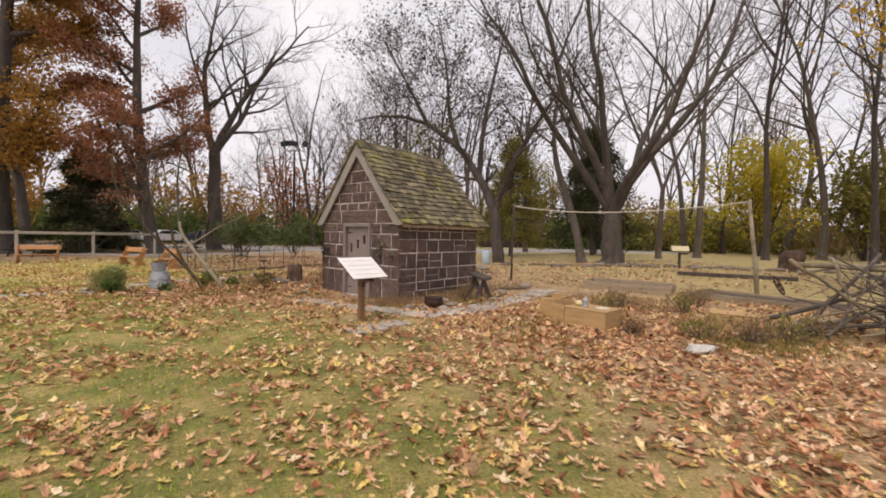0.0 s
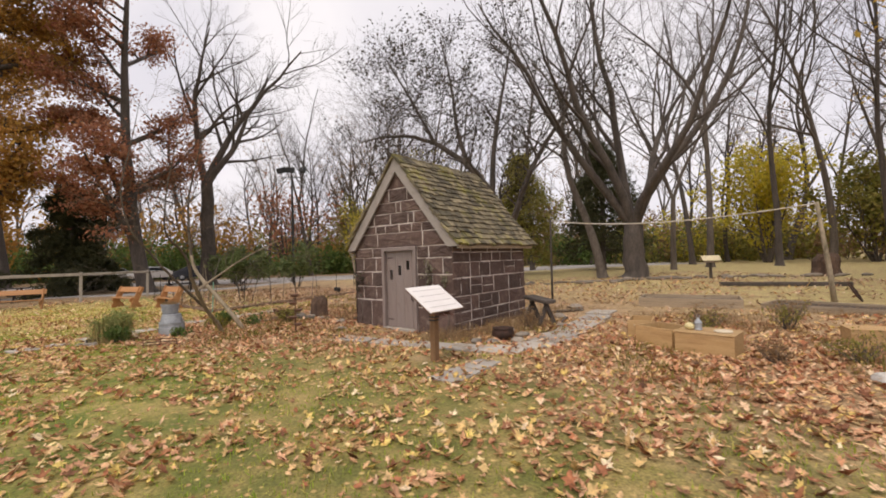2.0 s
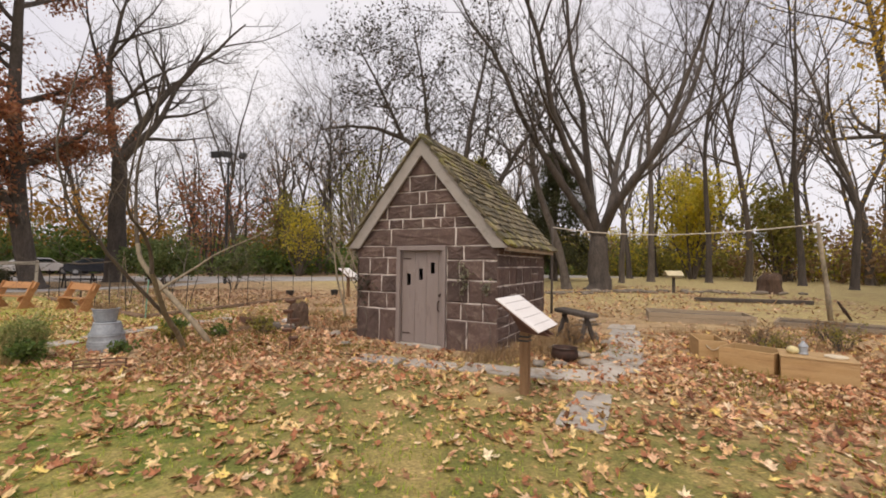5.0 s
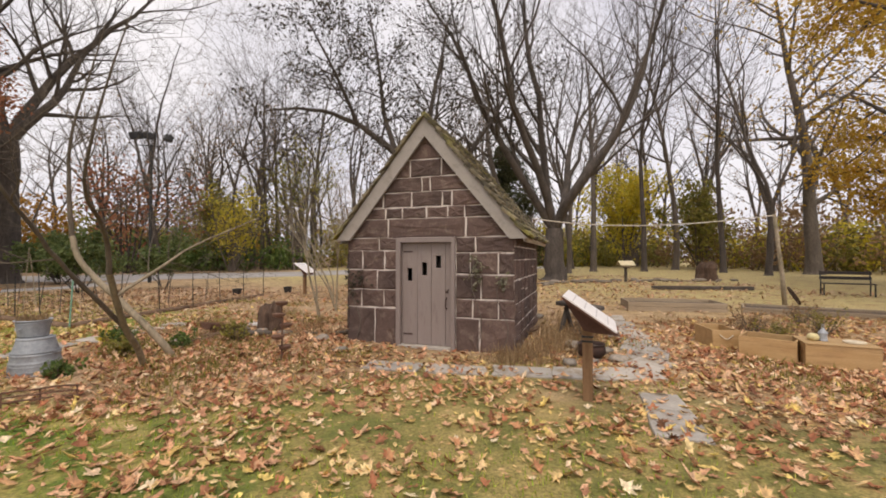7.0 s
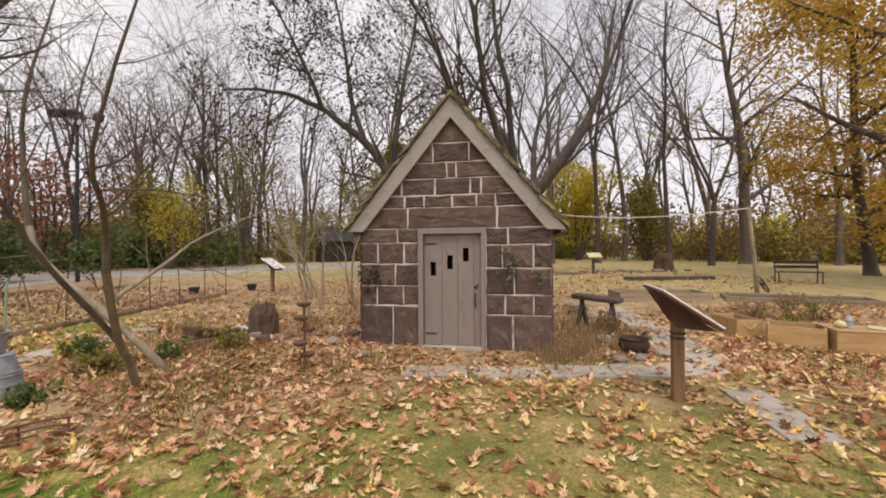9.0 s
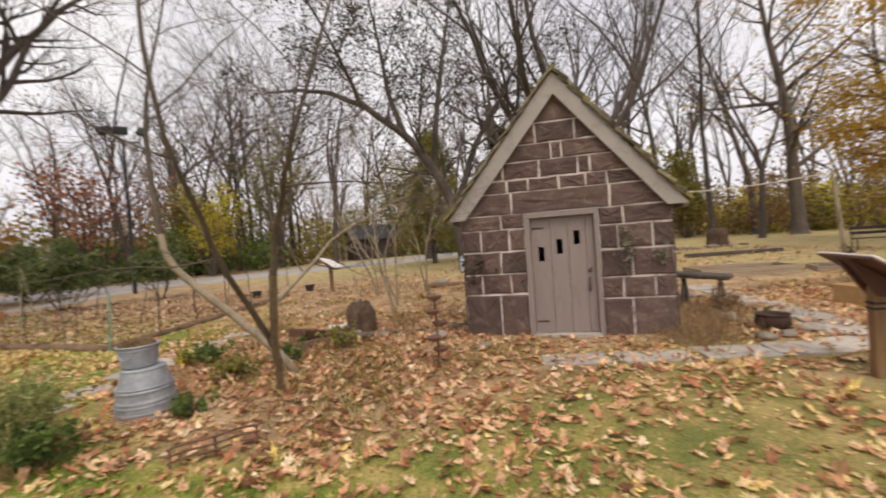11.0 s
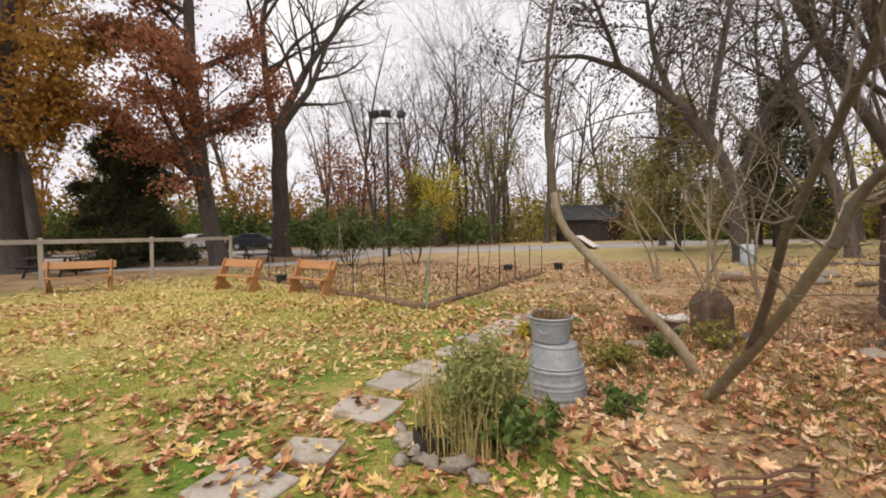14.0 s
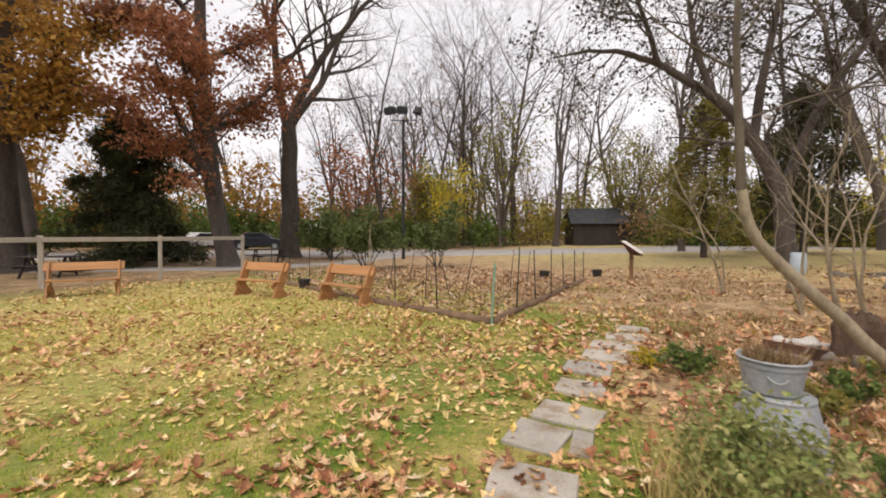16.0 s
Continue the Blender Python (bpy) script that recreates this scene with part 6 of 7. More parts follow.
def garden_plot():
    rng = random.Random(23)
    g = thing("plot_fence", pose(0, 0, 0), "thin metal stakes and netting round a garden plot", "garden fence")
    for a, b, n in ((C0, CR, 6), (C0, CL, 7)):
        for i in range(n + 1):
            p = a.lerp(b, i / n)
            if i == 0 and b is CL:
                continue
            z = gz(p.x, p.y)
            green = i == 0
            part("stake", Mesh().tube([(p.x, p.y, z - 0.05), (p.x + rng.uniform(-0.06, 0.06), p.y, z + (1.05 if green else rng.uniform(0.95, 1.3)))], 0.018 if green else 0.012, 6),
                 surface("green_stake", (0.16, 0.33, 0.24), (0.22, 0.40, 0.30), 5, 40, 0.5, 0.05) if green else BLACK, g, "green painted stake" if green else "")
        net = Mesh()
        d = (b - a)
        k = int(d.length / 0.25)
        for i in range(k + 1):
            p = a.lerp(b, i / k)
            z = gz(p.x, p.y)
            net.tube([(p.x, p.y, z), (p.x, p.y, z + 0.85)], 0.0022, 3, caps=False)
        for h in (0.1, 0.25, 0.4, 0.55, 0.7, 0.85):
            net.tube([(*a.lerp(b, i / 12), gz(*a.lerp(b, i / 12)) + h) for i in range(13)], 0.0022, 3, caps=False)
        part("netting", net, BLACK, g, kind="stuff")
    for a, b in ((C0, CR), (C0, CL)):
        n = 4
        for i in range(n):
            p, q = a.lerp(b, (i + 0.02) / n), a.lerp(b, (i + 0.98) / n)
            o = Vector((rng.uniform(-0.05, 0.05), rng.uniform(-0.05, 0.05)))
            solid("edging_log", Mesh().tube([(p.x, p.y, gz(p.x, p.y) + 0.025), (*(p.lerp(q, 0.5) + o), gz(*p.lerp(q, 0.5)) + 0.03), (q.x, q.y, gz(q.x, q.y) + 0.02)], [0.085, 0.08, 0.065], 8),
                  LOGB, pose(0, 0, 0), "brown log edging of the garden plot", "log", "edging logs", smooth=True)
    for i, (x, y, h, dx, dy, mat) in enumerate([(-11.9, 20.4, 1.9, 0.12, 0, BARKL), (-11.6, 20.5, 1.7, -0.25, 0.1, BARKL), (-11.2, 19.6, 1.3, 0.2, 0, BARK), (-9.6, 19.2, 1.2, -0.3, 0.2, BARK), (-9.2, 19.3, 1.2, 0.25, 0.2, BARK), (-10.2, 18.3, 1.0, 0.05, 0, BARK),
                                                (-12.8, 21.6, 1.2, -0.1, 0.1, BARK), (-8.0, 19.6, 1.1, 0.1, 0, BARK), (-13.2, 23, 1.2, 0.1, 0, BARK), (-10.8, 22.0, 1.3, 0.2, 0.1, BARK), (-11.2, 22.6, 1.2, -0.25, 0.1, BARK), (-7.2, 21.2, 1.0, 0.1, 0, BARK)]):
        solid("bamboo_stake", Mesh().tube([(0, 0, -0.05), (dx * 0.5, dy * 0.5, h / 2), (dx, dy, h)], [0.014, 0.013, 0.01], 6), mat, pose(x, y, gz(x, y)), "thin garden cane stuck in the plot", "cane", "garden canes")
    for x, y in ((-4.4, 22.9), (-6.3, 22.6), (-13.8, 20.9)):
        p = thing("dark_pot", pose(x, y, gz(x, y)), "dark plastic plant pot by the garden plot", "plant pot", "dark pots")
        part("body", Mesh().lathe([(0.13, 0), (0.17, 0.22), (0.185, 0.225), (0.185, 0.25), (0.16, 0.25), (0.15, 0.2)], 18), BLACK, p)
        part("soil", Mesh().lathe([(0.14, 0.19), (0.15, 0.21), (0.04, 0.22)], 14), SOIL, p)


garden_plot()

# ---- pale saplings, barrel ----
for i, (x, y, h) in enumerate([(-3.75, 14.9, 3.4), (-3.2, 16.2, 3.0), (-2.4, 15.8, 3.2), (-3.0, 18.6, 3.6)]):
    tree("pale_sapling", x, y, grown(130 + i, h, 0.035, dict(TALL, levels=3, kids=(6, 4, 2), first=0.35, min_r=0.003, wobble=0.12), (0.15 * math.sin(i * 2.0), 0, 1)) +
         grown(140 + i, h * 0.9, 0.03, dict(TALL, levels=3, kids=(6, 4, 2), first=0.35, min_r=0.003, wobble=0.12), (-0.22, 0.1, 1)), BARKL, "pale many-stemmed sapling in the leaf litter", 130 + i, None, "pale saplings")
br = thing("rain_barrel", pose(2.35, 22.6, gz(2.35, 22.6)) @ Matrix.Diagonal((0.8, 0.8, 0.9, 1)), "pale blue plastic barrel at the foot of a tree", "barrel")
part("body", Mesh().lathe([(0.24, 0), (0.27, 0.05), (0.29, 0.4), (0.27, 0.8), (0.24, 0.85), (0.2, 0.86)], 22), surface("pale_blue_plastic", (0.36, 0.44, 0.52), (0.44, 0.52, 0.60), 4, 40, 0.5, 0.05, grain=0.08), br, smooth=True)
part("lid", Mesh().lathe([(0.22, 0.861), (0.23, 0.87), (0.1, 0.885)], 22), BLACK, br)

# ---- dark boarded shed across the drive ----


def board_shed():
    s = thing("board_shed", pose(4.7, 52.9, gz(7.5, 53), 0, 0, -4), "dark stained boarded shed with a gable roof", "shed")
    w, d, h, rz = 5.5, 4.0, 2.5, 4.0
    body = part("wall", Mesh().box((w / 2, d / 2, h / 2), (w, d, h), None, 0.02), SHEDW, s)
    for k in range(22):
        part("board", Mesh().box((0.125 + k * 0.25, -0.012, h / 2), (0.235, 0.02, h - 0.02), None, 0.004), SHEDW, body)
    for xx in (0.02, w - 0.02):
        part("gable", Mesh().prism([(0, h), (d, h), (d / 2, rz - 0.06)], -0.02, 0.02), SHEDW, s).matrix_basis = pose(xx, 0, 0, 0, 0, 90)
    for k in range(16):
        part("board", Mesh().box((w + 0.012, 0.125 + k * 0.25, h / 2), (0.02, 0.235, h - 0.02), None, 0.004), SHEDW, body)
    for q in (-1, 1):
        ang = math.degrees(math.atan2(rz - h, d / 2))
        part("roof", Mesh().box((w / 2, d / 2 + q * (d / 4 + 0.14), (h + rz) / 2 - 0.09), (w + 0.7, math.hypot(d / 2, rz - h) + 0.4, 0.07), pose(0, 0, 0, -q * ang).to_3x3(), 0.01), TARROOF, s)


board_shed()


def flood_lamp():
    f = thing("flood_light", pose(-11.85, 33.0, gz(-11.85, 33)), "tall dark pole with three floodlight heads", "street lamp")
    part("pole", Mesh().tube([(0, 0, 0), (0, 0, 4), (0, 0, 8.1)], [0.10, 0.085, 0.07], 10), BLACK, f)
    part("crossarm", Mesh().tube([(-0.75, 0, 8.3), (-0.75, 0, 8.0), (0.75, 0, 8.0), (0.75, 0, 8.5)], 0.035, 6), BLACK, f)
    for x, y, a in ((-0.75, 0, -20), (-0.05, -0.15, 10), (0.85, 0.0, 65)):
        hd = part("lamp_head", Mesh().box((x, y, 8.55), (0.62 if a < 60 else 0.3, 0.45, 0.42), pose(0, 0, 0, 14, a * 0.3, a).to_3x3(), 0.05), BLACK, f)
        part("lens", Mesh().box(Vector((x, y, 8.55)) + pose(0, 0, 0, 14, a * 0.3, a).to_3x3() @ Vector((0, -0.23, 0)), (0.44 if a < 60 else 0.2, 0.012, 0.32), pose(0, 0, 0, 14, a * 0.3, a).to_3x3(), 0.004), TARROOF, hd)


flood_lamp()


def car(x, y, rz, paint, label):
    c = thing("parked_car", pose(x, y, gz(x, y) + 0.03, 0, 0, rz), label, "car", "parked cars")
    prof = [(-2.15, 0.35), (2.1, 0.35), (2.2, 0.6), (2.1, 0.85), (1.15, 0.98), (0.55, 1.42), (-0.9, 1.47), (-1.75, 1.05), (-2.2, 0.95), (-2.25, 0.6)]
    body = Mesh()
    n = len(prof)
    for yy, q, dz in ((-0.88, 0.96, -0.02), (-0.80, 1.0, 0), (0.80, 1.0, 0), (0.88, 0.96, -0.02)):
        body.v += [(px * q, yy * (0.82 if pz > 1.2 else 1.0), pz + dz) for px, pz in prof]
    for j in range(3):
        for i in range(n):
            a, b = j * n + i, j * n + (i + 1) % n
            body.f.append((a, b, b + n, a + n))
    body.f += [tuple(range(n - 1, -1, -1)), tuple(range(3 * n, 4 * n))]
    b = part("body", body, paint, c)
    glass = surface("car_glass", (0.02, 0.025, 0.03), (0.03, 0.035, 0.04), 3, 30, 0.1, 0.0, grain=0.05)
    for s in (-1, 1):
        part("side_window", Mesh().prism([(-1.35, 1.05), (0.85, 1.05), (0.42, 1.36), (-0.85, 1.39)], s * 0.80 - 0.06, s * 0.80 + 0.06), glass, c)
        for wx in (-1.35, 1.38):
            w = part("wheel", Mesh().tube([(wx, s * 0.70, 0.32), (wx, s * 0.90, 0.32)], 0.32, 18), BLACK, c)
            part("rim", Mesh().tube([(wx, s * 0.86, 0.32), (wx, s * 0.915, 0.32)], 0.19, 12), ZINC, w)
        part("headlight", Mesh().box((2.08, s * 0.62, 0.70), (0.16, 0.3, 0.13), None, 0.02), WHITE, c)
    part("windscreen", Mesh().box((0.87, 0, 1.21), (0.04, 1.25, 0.5), pose(0, 0, 0, 0, -53).to_3x3(), 0.004), glass, c)


car(-25.0, 44.5, 10, surface("dark_car_paint", (0.02, 0.022, 0.03), (0.03, 0.032, 0.04), 3, 30, 0.25, 0.0, grain=0.05), "dark parked car across the drive")
car(-30.5, 46.0, 60, surface("white_car_paint", (0.72, 0.72, 0.72), (0.78, 0.78, 0.78), 3, 30, 0.25, 0.0, grain=0.04), "white parked car across the drive")
car(-35.5, 47.0, 70, surface("silver_car_paint", (0.45, 0.46, 0.48), (0.52, 0.53, 0.55), 3, 30, 0.3, 0.0, grain=0.04), "silver parked car across the drive")


def brick_house():
    h = thing("brick_house", pose(-57, 42, gz(-57, 42), 0, 0, 38), "red brick house with a grey hipped roof", "house")
    brick = surface("dark_red_brick", (0.16, 0.06, 0.045), (0.24, 0.10, 0.075), 2, 18, 0.9, 0.3)
    part("wall", Mesh().box((0, 0, 1.9), (12, 8, 3.8)), brick, h)
    rf = part("roof", Mesh(), TARROOF, h)
    rf.data.from_pydata([(-6.8, -4.8, 3.7), (6.8, -4.8, 3.7), (6.8, 4.8, 3.7), (-6.8, 4.8, 3.7), (-3, 0, 7.4), (3, 0, 7.4)], [], [(0, 1, 5, 4), (1, 2, 5), (2, 3, 4, 5), (3, 0, 4), (3, 2, 1, 0)])
    rf.data.update()
    dm = part("dormer", Mesh().box((0, -2.6, 5.6), (2.2, 2.0, 1.1)), brick, h)
    part("dormer_roof", Mesh().box((0, -2.7, 6.25), (2.8, 2.6, 0.16)), TARROOF, dm)
    part("chimney", Mesh().box((2.6, 0.6, 7.4), (0.8, 0.8, 1.6)), brick, h)
    part("porch_roof", Mesh().box((0, -5.0, 2.9), (11, 2.4, 0.2), pose(0, 0, 0, 8).to_3x3()), TARROOF, h)
    for k in range(4):
        part("porch_post", Mesh().box((-5 + 3.33 * k, -5.9, 1.4), (0.18, 0.18, 2.8)), FENCEW, h)
        win = part("window", Mesh().box((-4.4 + 2.95 * k, -4.02, 1.9), (1.1, 0.08, 1.6)), FENCEW, h)
        part("pane", Mesh().box((-4.4 + 2.95 * k, -4.07, 1.9), (0.9, 0.03, 1.4)), DARK, win)


brick_house()

# ---- climbing vines on the shed's gable ----


def vine(u, z, w, h, n, seed, material, label):
    g = np.random.RandomState(seed)
    m = HOUSE
    P = [(u + g.normal(0, w), 0.02 + g.uniform(-0.02, 0.02), z + g.normal(0, h)) for _ in range(n)]
    mb = Mesh()
    pts = [(u + 0.1 * math.sin(k), 0.03, 0.05 + (z + h - 0.05) * k / 6) for k in range(7)]
    mb.tube(pts, [0.008] * 7, 4, caps=False)
    t = thing("climbing_vine", m, label, "vine", "wall vines")
    part("stem", mb, BARK, t)
    ob = new("leaves", leaf_cloud("leaves", random.Random(seed), [Vector(p) for p in P], n, 0.035, 0.008, material))
    ob.parent = t


L_IVY = leafy("dusty_ivy_leaves", [(0.16, 0.16, 0.09), (0.30, 0.28, 0.19), (0.10, 0.11, 0.06), (0.46, 0.42, 0.34)], 0.6)
vine(0.92, 1.35, 0.07, 0.17, 95, 3, L_IVY, "small ivy with pale leaves on the stone wall")
vine(1.36, 1.15, 0.06, 0.06, 45, 4, L_IVY, "small ivy with pale leaves on the stone wall")
vine(-1.36, 1.08, 0.12, 0.14, 110, 5, L_MAG, "small dull ivy on the stone wall")

# ---- flagstones ----


def slab(x, y, w, d, rz, seed, name="flagstone", label="grey flagstone set in the ground", group="flagstones"):
    rng = random.Random(seed)
    mb, poly = Mesh(), []
    for sx, sy in ((-1, -1), (0, -1), (1, -1), (1, 0), (1, 1), (0, 1), (-1, 1), (-1, 0)):
        poly.append((sx * w / 2 * rng.uniform(0.92, 1.06), sy * d / 2 * rng.uniform(0.92, 1.06)))
    n = len(poly)
    mb.v = [(px, py, -0.06) for px, py in poly] + [(px, py, 0.018) for px, py in poly] + [(px * 0.965, py * 0.965, 0.028) for px, py in poly] + [(0, 0, 0.03)]
    for r in range(2):
        mb.f += [(r * n + i, r * n + (i + 1) % n, (r + 1) * n + (i + 1) % n, (r + 1) * n + i) for i in range(n)]
    mb.f += [(2 * n + i, 2 * n + (i + 1) % n, 3 * n) for i in range(n)]
    return solid(name, mb, BLUESTONE, pose(x, y, gz(x, y) + 0.004, rng.uniform(-1, 1), rng.uniform(-1, 1), rz), label, "paving stone", group)


PATH = [(-11.02, 8.86, 0.52, 0.44, -23), (-10.66, 9.02, 0.60, 0.42, -37), (-10.20, 9.42, 0.60, 0.58, -31), (-9.91, 10.07, 0.54, 0.42, -30), (-9.62, 10.46, 0.40, 0.30, -10), (-9.36, 11.13, 0.52, 0.44, -22), (-9.17, 11.77, 0.42, 0.44, -33), (-8.88, 11.63, 0.15, 0.36, -24),
        (-8.83, 12.14, 0.54, 0.40, -33), (-8.52, 12.70, 0.46, 0.42, -28), (-8.25, 13.27, 0.52, 0.42, -28), (-7.87, 13.72, 0.50, 0.42, -26), (-7.55, 14.18, 0.58, 0.40, -25), (-7.19, 14.64, 0.54, 0.40, -22), (-6.86, 15.13, 0.52, 0.40, -18),
        (-3.12, 10.0, 0.85, 0.42, -32), (-2.32, 9.5, 0.88, 0.44, -32), (-1.58, 9.02, 0.80, 0.46, -33), (-0.95, 8.62, 0.70, 0.48, -34), (-0.35, 8.36, 0.70, 0.5, -22), (0.25, 8.62, 0.66, 0.55, 20), (0.72, 9.08, 0.75, 0.6, 42), (1.12, 9.6, 0.8, 0.62, 46), (1.52, 10.15, 0.8, 0.62, 48),
        (2.0, 10.8, 0.8, 0.6, 50), (2.5, 11.5, 0.8, 0.6, 50), (3.0, 12.3, 0.8, 0.6, 50), (-0.86, 7.42, 0.56, 0.42, 51), (-1.25, 6.93, 0.64, 0.44, 51)]
for i, (x, y, w, d, rz) in enumerate(PATH):
    slab(x, y, w, d, rz, 300 + i)

# ---- fallen leaves, grass and dry weeds ----


def on_ground(xs, ys):
    return np.array([gz(float(a), float(b)) for a, b in zip(xs, ys)])


def inside_things(xs, ys):
    """True where a leaf would lie inside the shed or a box."""
    dx, dy = xs - HX, ys - HY
    c, s = math.cos(radians(39.8)), math.sin(radians(39.8))
    u, v = dx * c - dy * s, dx * s + dy * c
    out = (np.abs(u) < 1.62) & (v > 0.04) & (v < 3.4)
    for bx, by, rz, w, d in BOXES:
        c, s = math.cos(radians(rz)), math.sin(radians(rz))
        dx, dy = xs - bx, ys - by
        out |= (np.abs(dx * c + dy * s) < w / 2 + 0.03) & (np.abs(dy * c - dx * s) < d / 2 + 0.03)
    return out


STAR = [(1.0, 0.0), (0.45, 0.22), (0.72, 0.62), (0.2, 0.36), (0.02, 0.85), (-0.28, 0.34), (-0.62, 0.30), (-0.9, 0.0), (-0.62, -0.30), (-0.28, -0.34), (0.02, -0.85), (0.2, -0.36), (0.72, -0.62), (0.45, -0.22)]


def litter(name, n, region, size, material, label, seed, keep=None, lobed=True, lift=0.012):
    """Fallen leaves strewn over a stretch of ground, each curled and tilted in its own way."""
    g = np.random.RandomState(seed)
    x0, x1, y0, y1 = region
    xs, ys = g.uniform(x0, x1, n), g.uniform(y0, y1, n)
    ok = ~inside_things(xs, ys)
    if keep is not None:
        ok &= keep(xs, ys, g)
    xs, ys = xs[ok], ys[ok]
    n = len(xs)
    zs = on_ground(xs, ys)
    for px, py, w, d, _ in PATH:
        near = np.hypot(xs - px, ys - py) < 0.5 * max(w, d)
        zs[near] += np.where(g.uniform(0, 1, near.sum()) < (0.25 if px < -6 else 0.4), 0.026, -0.03)
    shape = np.array(STAR if lobed else [(1.0, 0.0), (0.1, 0.55), (-0.9, 0.1), (-0.1, -0.5)])
    k = len(shape)
    s = size * g.uniform(0.55, 1.35, n)
    a = g.uniform(0, 6.283, n)
    curl = g.uniform(-0.1, 1.1, n)
    tx, ty = g.normal(0, 0.36, n), g.normal(0, 0.36, n)
    jx = shape[None, :, 0] * (1 + g.normal(0, 0.13, (n, k)))
    jy = shape[None, :, 1] * (1 + g.normal(0, 0.13, (n, k))) * g.uniform(0.6, 1.0, n)[:, None]
    jz = curl[:, None] * (jx ** 2 * 0.25 + jy ** 2 * 0.7) + g.normal(0, 0.05, (n, k)) + tx[:, None] * jx + ty[:, None] * jy
    jz -= np.minimum(jz.min(1), 0)[:, None] * 0.8
    X = np.concatenate([jx, np.zeros((n, 1))], 1) * s[:, None]
    Y = np.concatenate([jy, np.zeros((n, 1))], 1) * s[:, None]
    Z = np.concatenate([jz, (-np.minimum(0, 0 * curl))[:, None] + 0.06], 1) * s[:, None]
    c, sn = np.cos(a)[:, None], np.sin(a)[:, None]
    V = np.stack([xs[:, None] + X * c - Y * sn, ys[:, None] + X * sn + Y * c, zs[:, None] + lift + Z], 2).reshape(-1, 3)
    i = np.arange(n)[:, None, None] * (k + 1)
    tri = np.array([[j, (j + 1) % k, k] for j in range(k)])[None]
    F = (i + tri).reshape(-1, 3)
    return tagged(new(name, mesh_np(name, V, F, material)), label, "leaves", "", "stuff")


def patchy(scale, level, soft=0.15, off=0.0):
    def keep(xs, ys, g):
        v = np.array([noise.noise(Vector((float(a) * scale + off, float(b) * scale, 5.0))) for a, b in zip(xs, ys)])
        bed = np.clip(1.5 - np.hypot(xs + 5.2, (ys - 12.0) * 0.9) / 2.8, 0, 0.85)
        w = np.array([noise.noise(Vector((float(a) * scale * 3.1, float(b) * scale * 3.1, 8.0 + off))) for a, b in zip(xs, ys)])
        return g.uniform(0, 1, len(xs)) < np.clip((v + 0.55 * w - level) / soft * 0.5 + 0.5, 0.07, 1) * (1 - bed)
    return keep


litter("fallen_leaves", 50000, (-15, 9, -2.5, 11.5), 0.052, FALLEN, "yellow and tan fallen maple leaves on the lawn", 1, patchy(1.1, -0.05, 0.35))
litter("fallen_leaves_far", 9000, (-21, 12, 14, 24), 0.065, FALLEN, "yellow and tan fallen leaves on the far lawn", 2, patchy(0.7, -0.05, 0.5), False)
litter("lawn_leaves", 12000, (-19, -6, 9, 17), 0.054, FALLEN, "yellow and tan fallen maple leaves by the benches", 12, patchy(0.9, 0.0, 0.35))
litter("bench_lawn_scraps", 15000, (-20, -8.5, 12, 22), 0.042, TANLEAF, "small tan leaf scraps on the thin grass by the benches", 13, patchy(0.6, -0.35, 0.5), False)


def bed_keep(xs, ys, g):
    d1 = np.hypot(xs + 5.4, (ys - 11.9) * 0.9)
    d2 = np.hypot(xs - 2.5, ys - 7.0)
    d3 = np.hypot(xs - 4.5, ys - 3.2)
    return g.uniform(0, 1, len(xs)) < np.clip(np.maximum(np.maximum(1.45 - d1 / 3.0, 1.2 - d2 / 3.5), 0.95 - d3 / 4.5), 0, 1)


litter("bed_leaves", 36000, (-8.6, 8.5, 0.5, 17), 0.055, BEDLEAF, "brown and pink fallen oak leaves heaped in the beds", 3, bed_keep, True, 0.02)
litter("leaf_scraps", 26000, (-8.6, 8.5, 0.5, 17), 0.04, FALLEN, "small curled leaf scraps among the fallen leaves of the beds", 31, bed_keep, False, 0.024)
litter("lawn_scraps", 20000, (-15, 4, 0, 12), 0.034, FALLEN, "small curled leaf scraps on the lawn", 32, patchy(1.1, 0.0, 0.3), False, 0.014)


def plot_keep(xs, ys, g):
    """Inside the fenced plot."""
    e1, e2 = CR - C0, CL - C0
    det = e1.x * e2.y - e1.y * e2.x
    px, py = xs - C0.x, ys - C0.y
    a, b = (px * e2.y - py * e2.x) / det, (e1.x * py - e1.y * px) / det
    return (a > 0) & (b > 0) & (a < 1.2) & (b < 1.3)


litter("plot_leaves", 10500, (-17, -4, 15.5, 28), 0.075, DULLLEAF, "brown fallen leaves covering the garden plot", 4, plot_keep, False, 0.02)
litter("yard_leaves", 12000, (-8, 16, 12, 26), 0.07, DULLLEAF, "brown fallen leaves over the far yard", 5, patchy(0.5, -0.1, 0.5), False, 0.02)


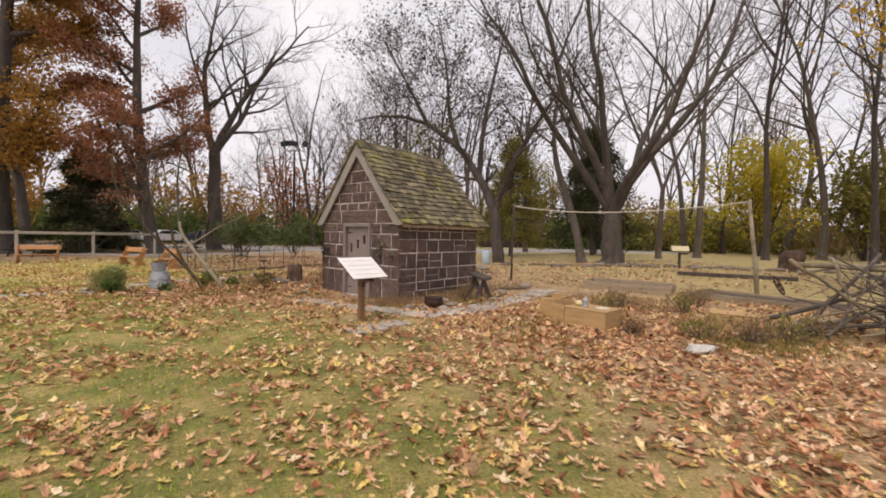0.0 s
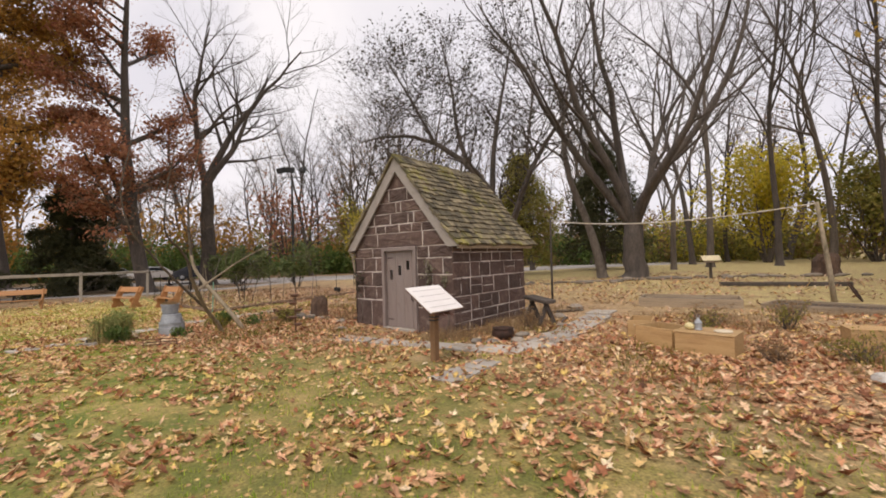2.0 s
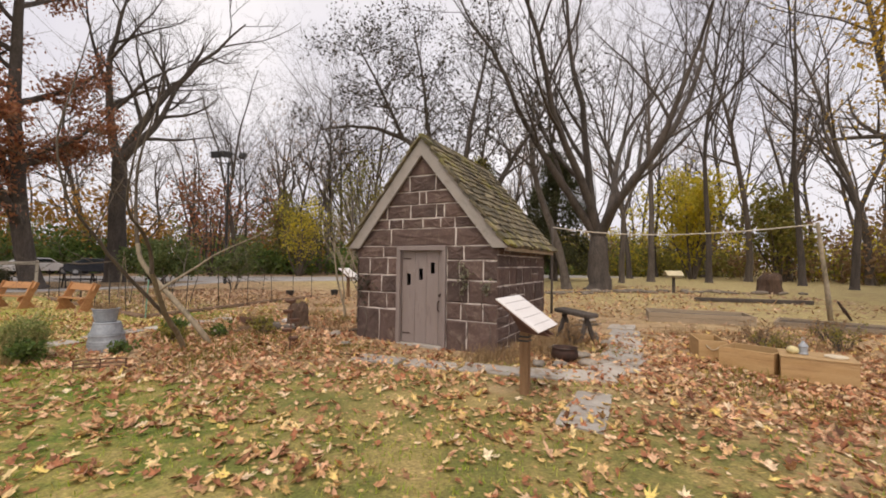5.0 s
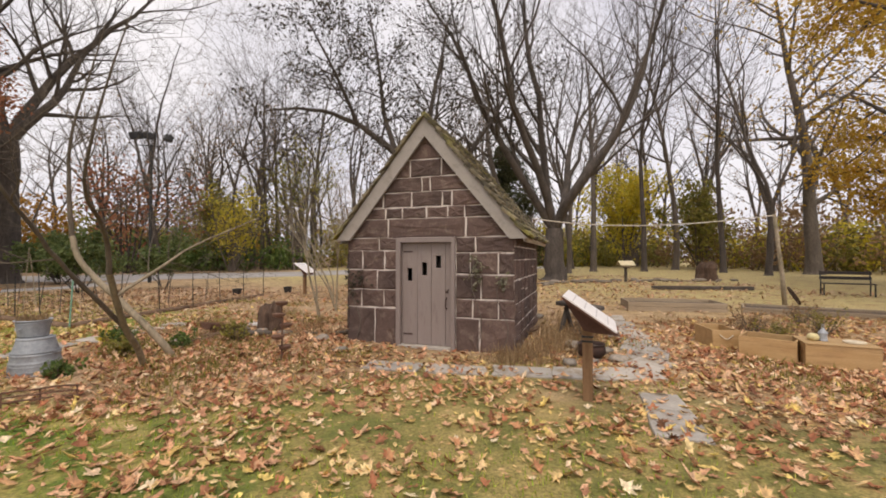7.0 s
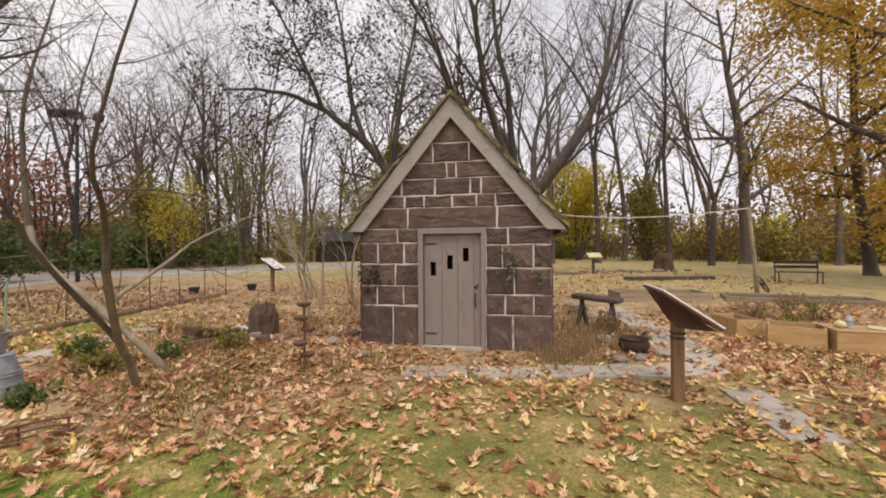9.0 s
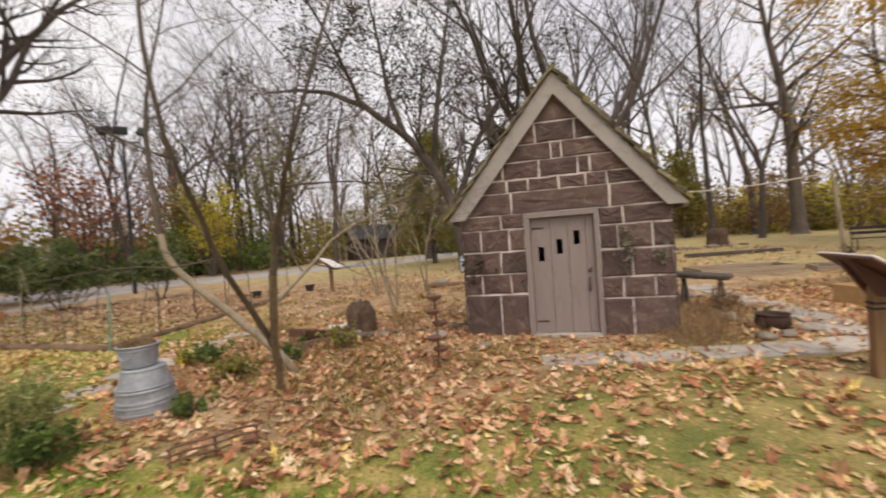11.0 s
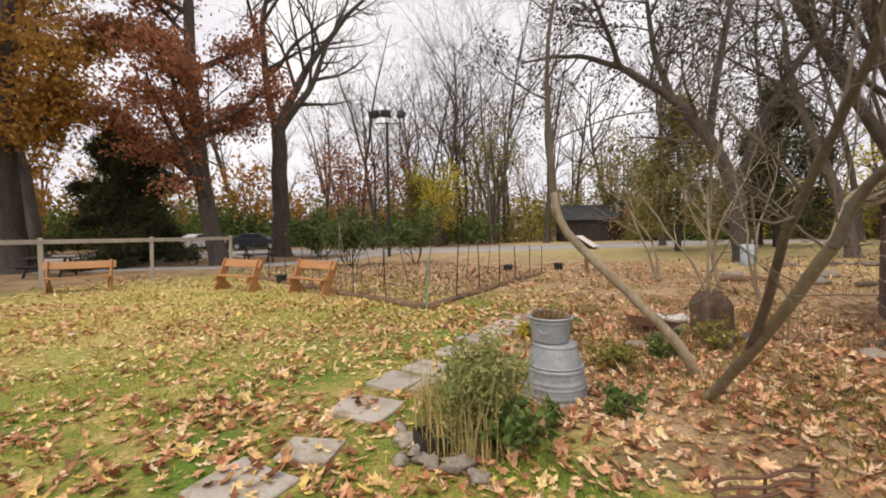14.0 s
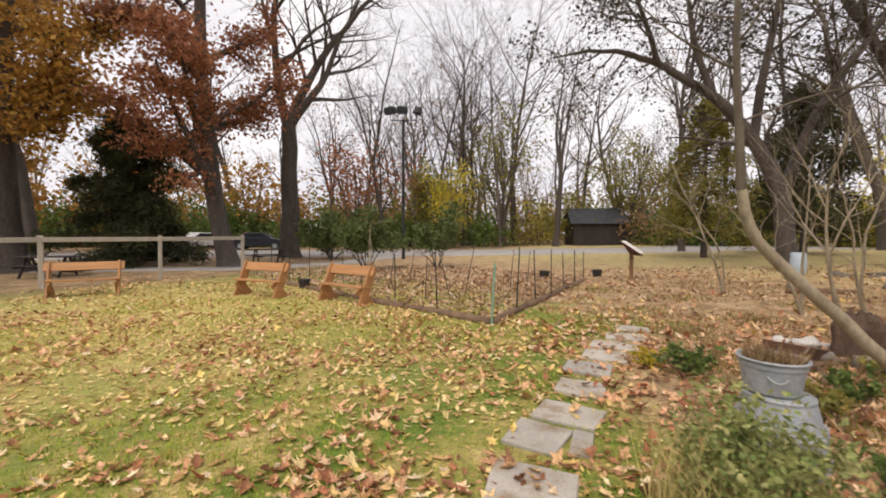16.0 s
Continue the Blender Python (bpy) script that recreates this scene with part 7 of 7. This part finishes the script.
def grass():
    g = np.random.RandomState(8)
    n = 250000
    xs, ys = g.uniform(-17, 4, n), g.uniform(1.0, 19, n)
    side = xs * 0.30 + ys * 0.20
    v = np.array([noise.noise(Vector((float(a) * 0.55, float(b) * 0.55, 9.0))) for a, b in zip(xs, ys)])
    ok = (side < 1.3 + 1.2 * v) & (np.hypot(xs + 5.2, ys - 12.3) > 2.9 + 0.8 * v) & (g.uniform(0, 1, n) < np.clip(0.5 + 1.6 * v, 0.1, 1) * np.clip(0.45 - (xs + 5.0) * 0.18, 0.45, 1)) & ~inside_things(xs, ys)
    for x, y, w, d, _ in PATH:
        ok &= np.hypot(xs - x, ys - y) > 0.42 * max(w, d)
    xs, ys = xs[ok], ys[ok]
    P = np.stack([xs, ys, on_ground(xs, ys) - 0.004], 1)
    tuft("grass", 0, 0, 0, len(xs), 0.075, 1, GRASSM, "short patchy autumn lawn grass", 9, 0.7, 0.0042, "grass", "stuff", P)


grass()


def weeds(name, n, centres, height, material, label, seed, spread=0.5, lean=0.4, width=0.004):
    g = np.random.RandomState(seed)
    c = np.array(centres)[g.randint(0, len(centres), n)]
    xy = c + g.normal(0, spread, (n, 2))
    ok = ~inside_things(xy[:, 0], xy[:, 1])
    xy = xy[ok]
    P = np.stack([xy[:, 0], xy[:, 1], on_ground(xy[:, 0], xy[:, 1])], 1)
    tuft(name, 0, 0, 0, len(P), height, 1, material, label, seed + 1, lean, width, "weeds", "stuff", P)


weeds("dry_grass_by_wall", 1500, [(-1.55, 9.75), (-1.2, 9.55), (-0.8, 9.75), (-0.35, 10.1), (0.1, 10.6), (0.5, 11.1), (-1.0, 9.8)], 0.32, STRAW, "dry straw-coloured grass along the shed wall", 41, 0.24, 0.75)
weeds("garden_weeds", 2600, [(4.6, 10.5), (4.8, 9.2), (4.6, 10.2), (5.2, 9.4), (5.6, 10.4), (3.6, 11.0), (4.4, 11.4), (7.4, 11.2), (7.9, 10.4), (8.4, 9.6), (4.6, 6.7), (5.2, 6.6), (4.9, 7.8)], 0.2, STRAW, "dry brown garden weeds between the beds", 43, 0.38, 0.5)
weeds("green_weeds", 8500, [(-6.6, 13.6), (-6.2, 14.8), (-7.2, 15.6), (-4.6, 15.6), (-5.4, 10.9), (-5.0, 11.8), (-6.0, 16.6), (-3.6, 14.4), (-4.4, 18.0), (-5.8, 19.6), (-5.9, 9.9), (-6.7, 12.7), (-2.4, 16.8), (2.0, 8.0), (1.4, 7.2), (1.7, 6.4), (3.4, 8.8), (-4.3, 10.6), (-5.6, 10.4), (-6.2, 11.0), (-3.6, 11.0), (-5.8, 12.4), (4.7, 6.5), (5.4, 6.4), (6.0, 6.8), (4.3, 6.3), (5.0, 6.1), (-6.6, 11.9), (-5.2, 13.0), (1.0, 10.0)], 0.13, L_OLIVE, "low green weeds among the litter", 45, 0.35, 0.6, 0.006)
weeds("dry_perennials", 1700, [(-5.6, 12.8), (-4.2, 12.9), (-3.9, 13.7), (-5.9, 13.5), (-3.0, 13.6), (-3.7, 12.6), (0.2, 10.3), (0.8, 10.5), (1.1, 11.5), (1.5, 12.3), (2.1, 12.7), (-6.8, 13.6), (-6.2, 14.8), (-4.6, 15.5), (-2.8, 15.2), (-0.2, 9.9)], 0.30, STRAW, "brown dead perennials standing in the beds", 51, 0.22, 0.55, 0.005)
weeds("plot_weeds", 2500, [(-12, 20), (-10, 18.5), (-8.5, 19.5), (-7, 20.5), (-11, 22), (-3.2, 20.5), (-2.0, 19.5), (-1.0, 18.0), (0.2, 17.0)], 0.3, STRAW, "dry stalks standing in the garden plot", 47, 0.8, 0.4)
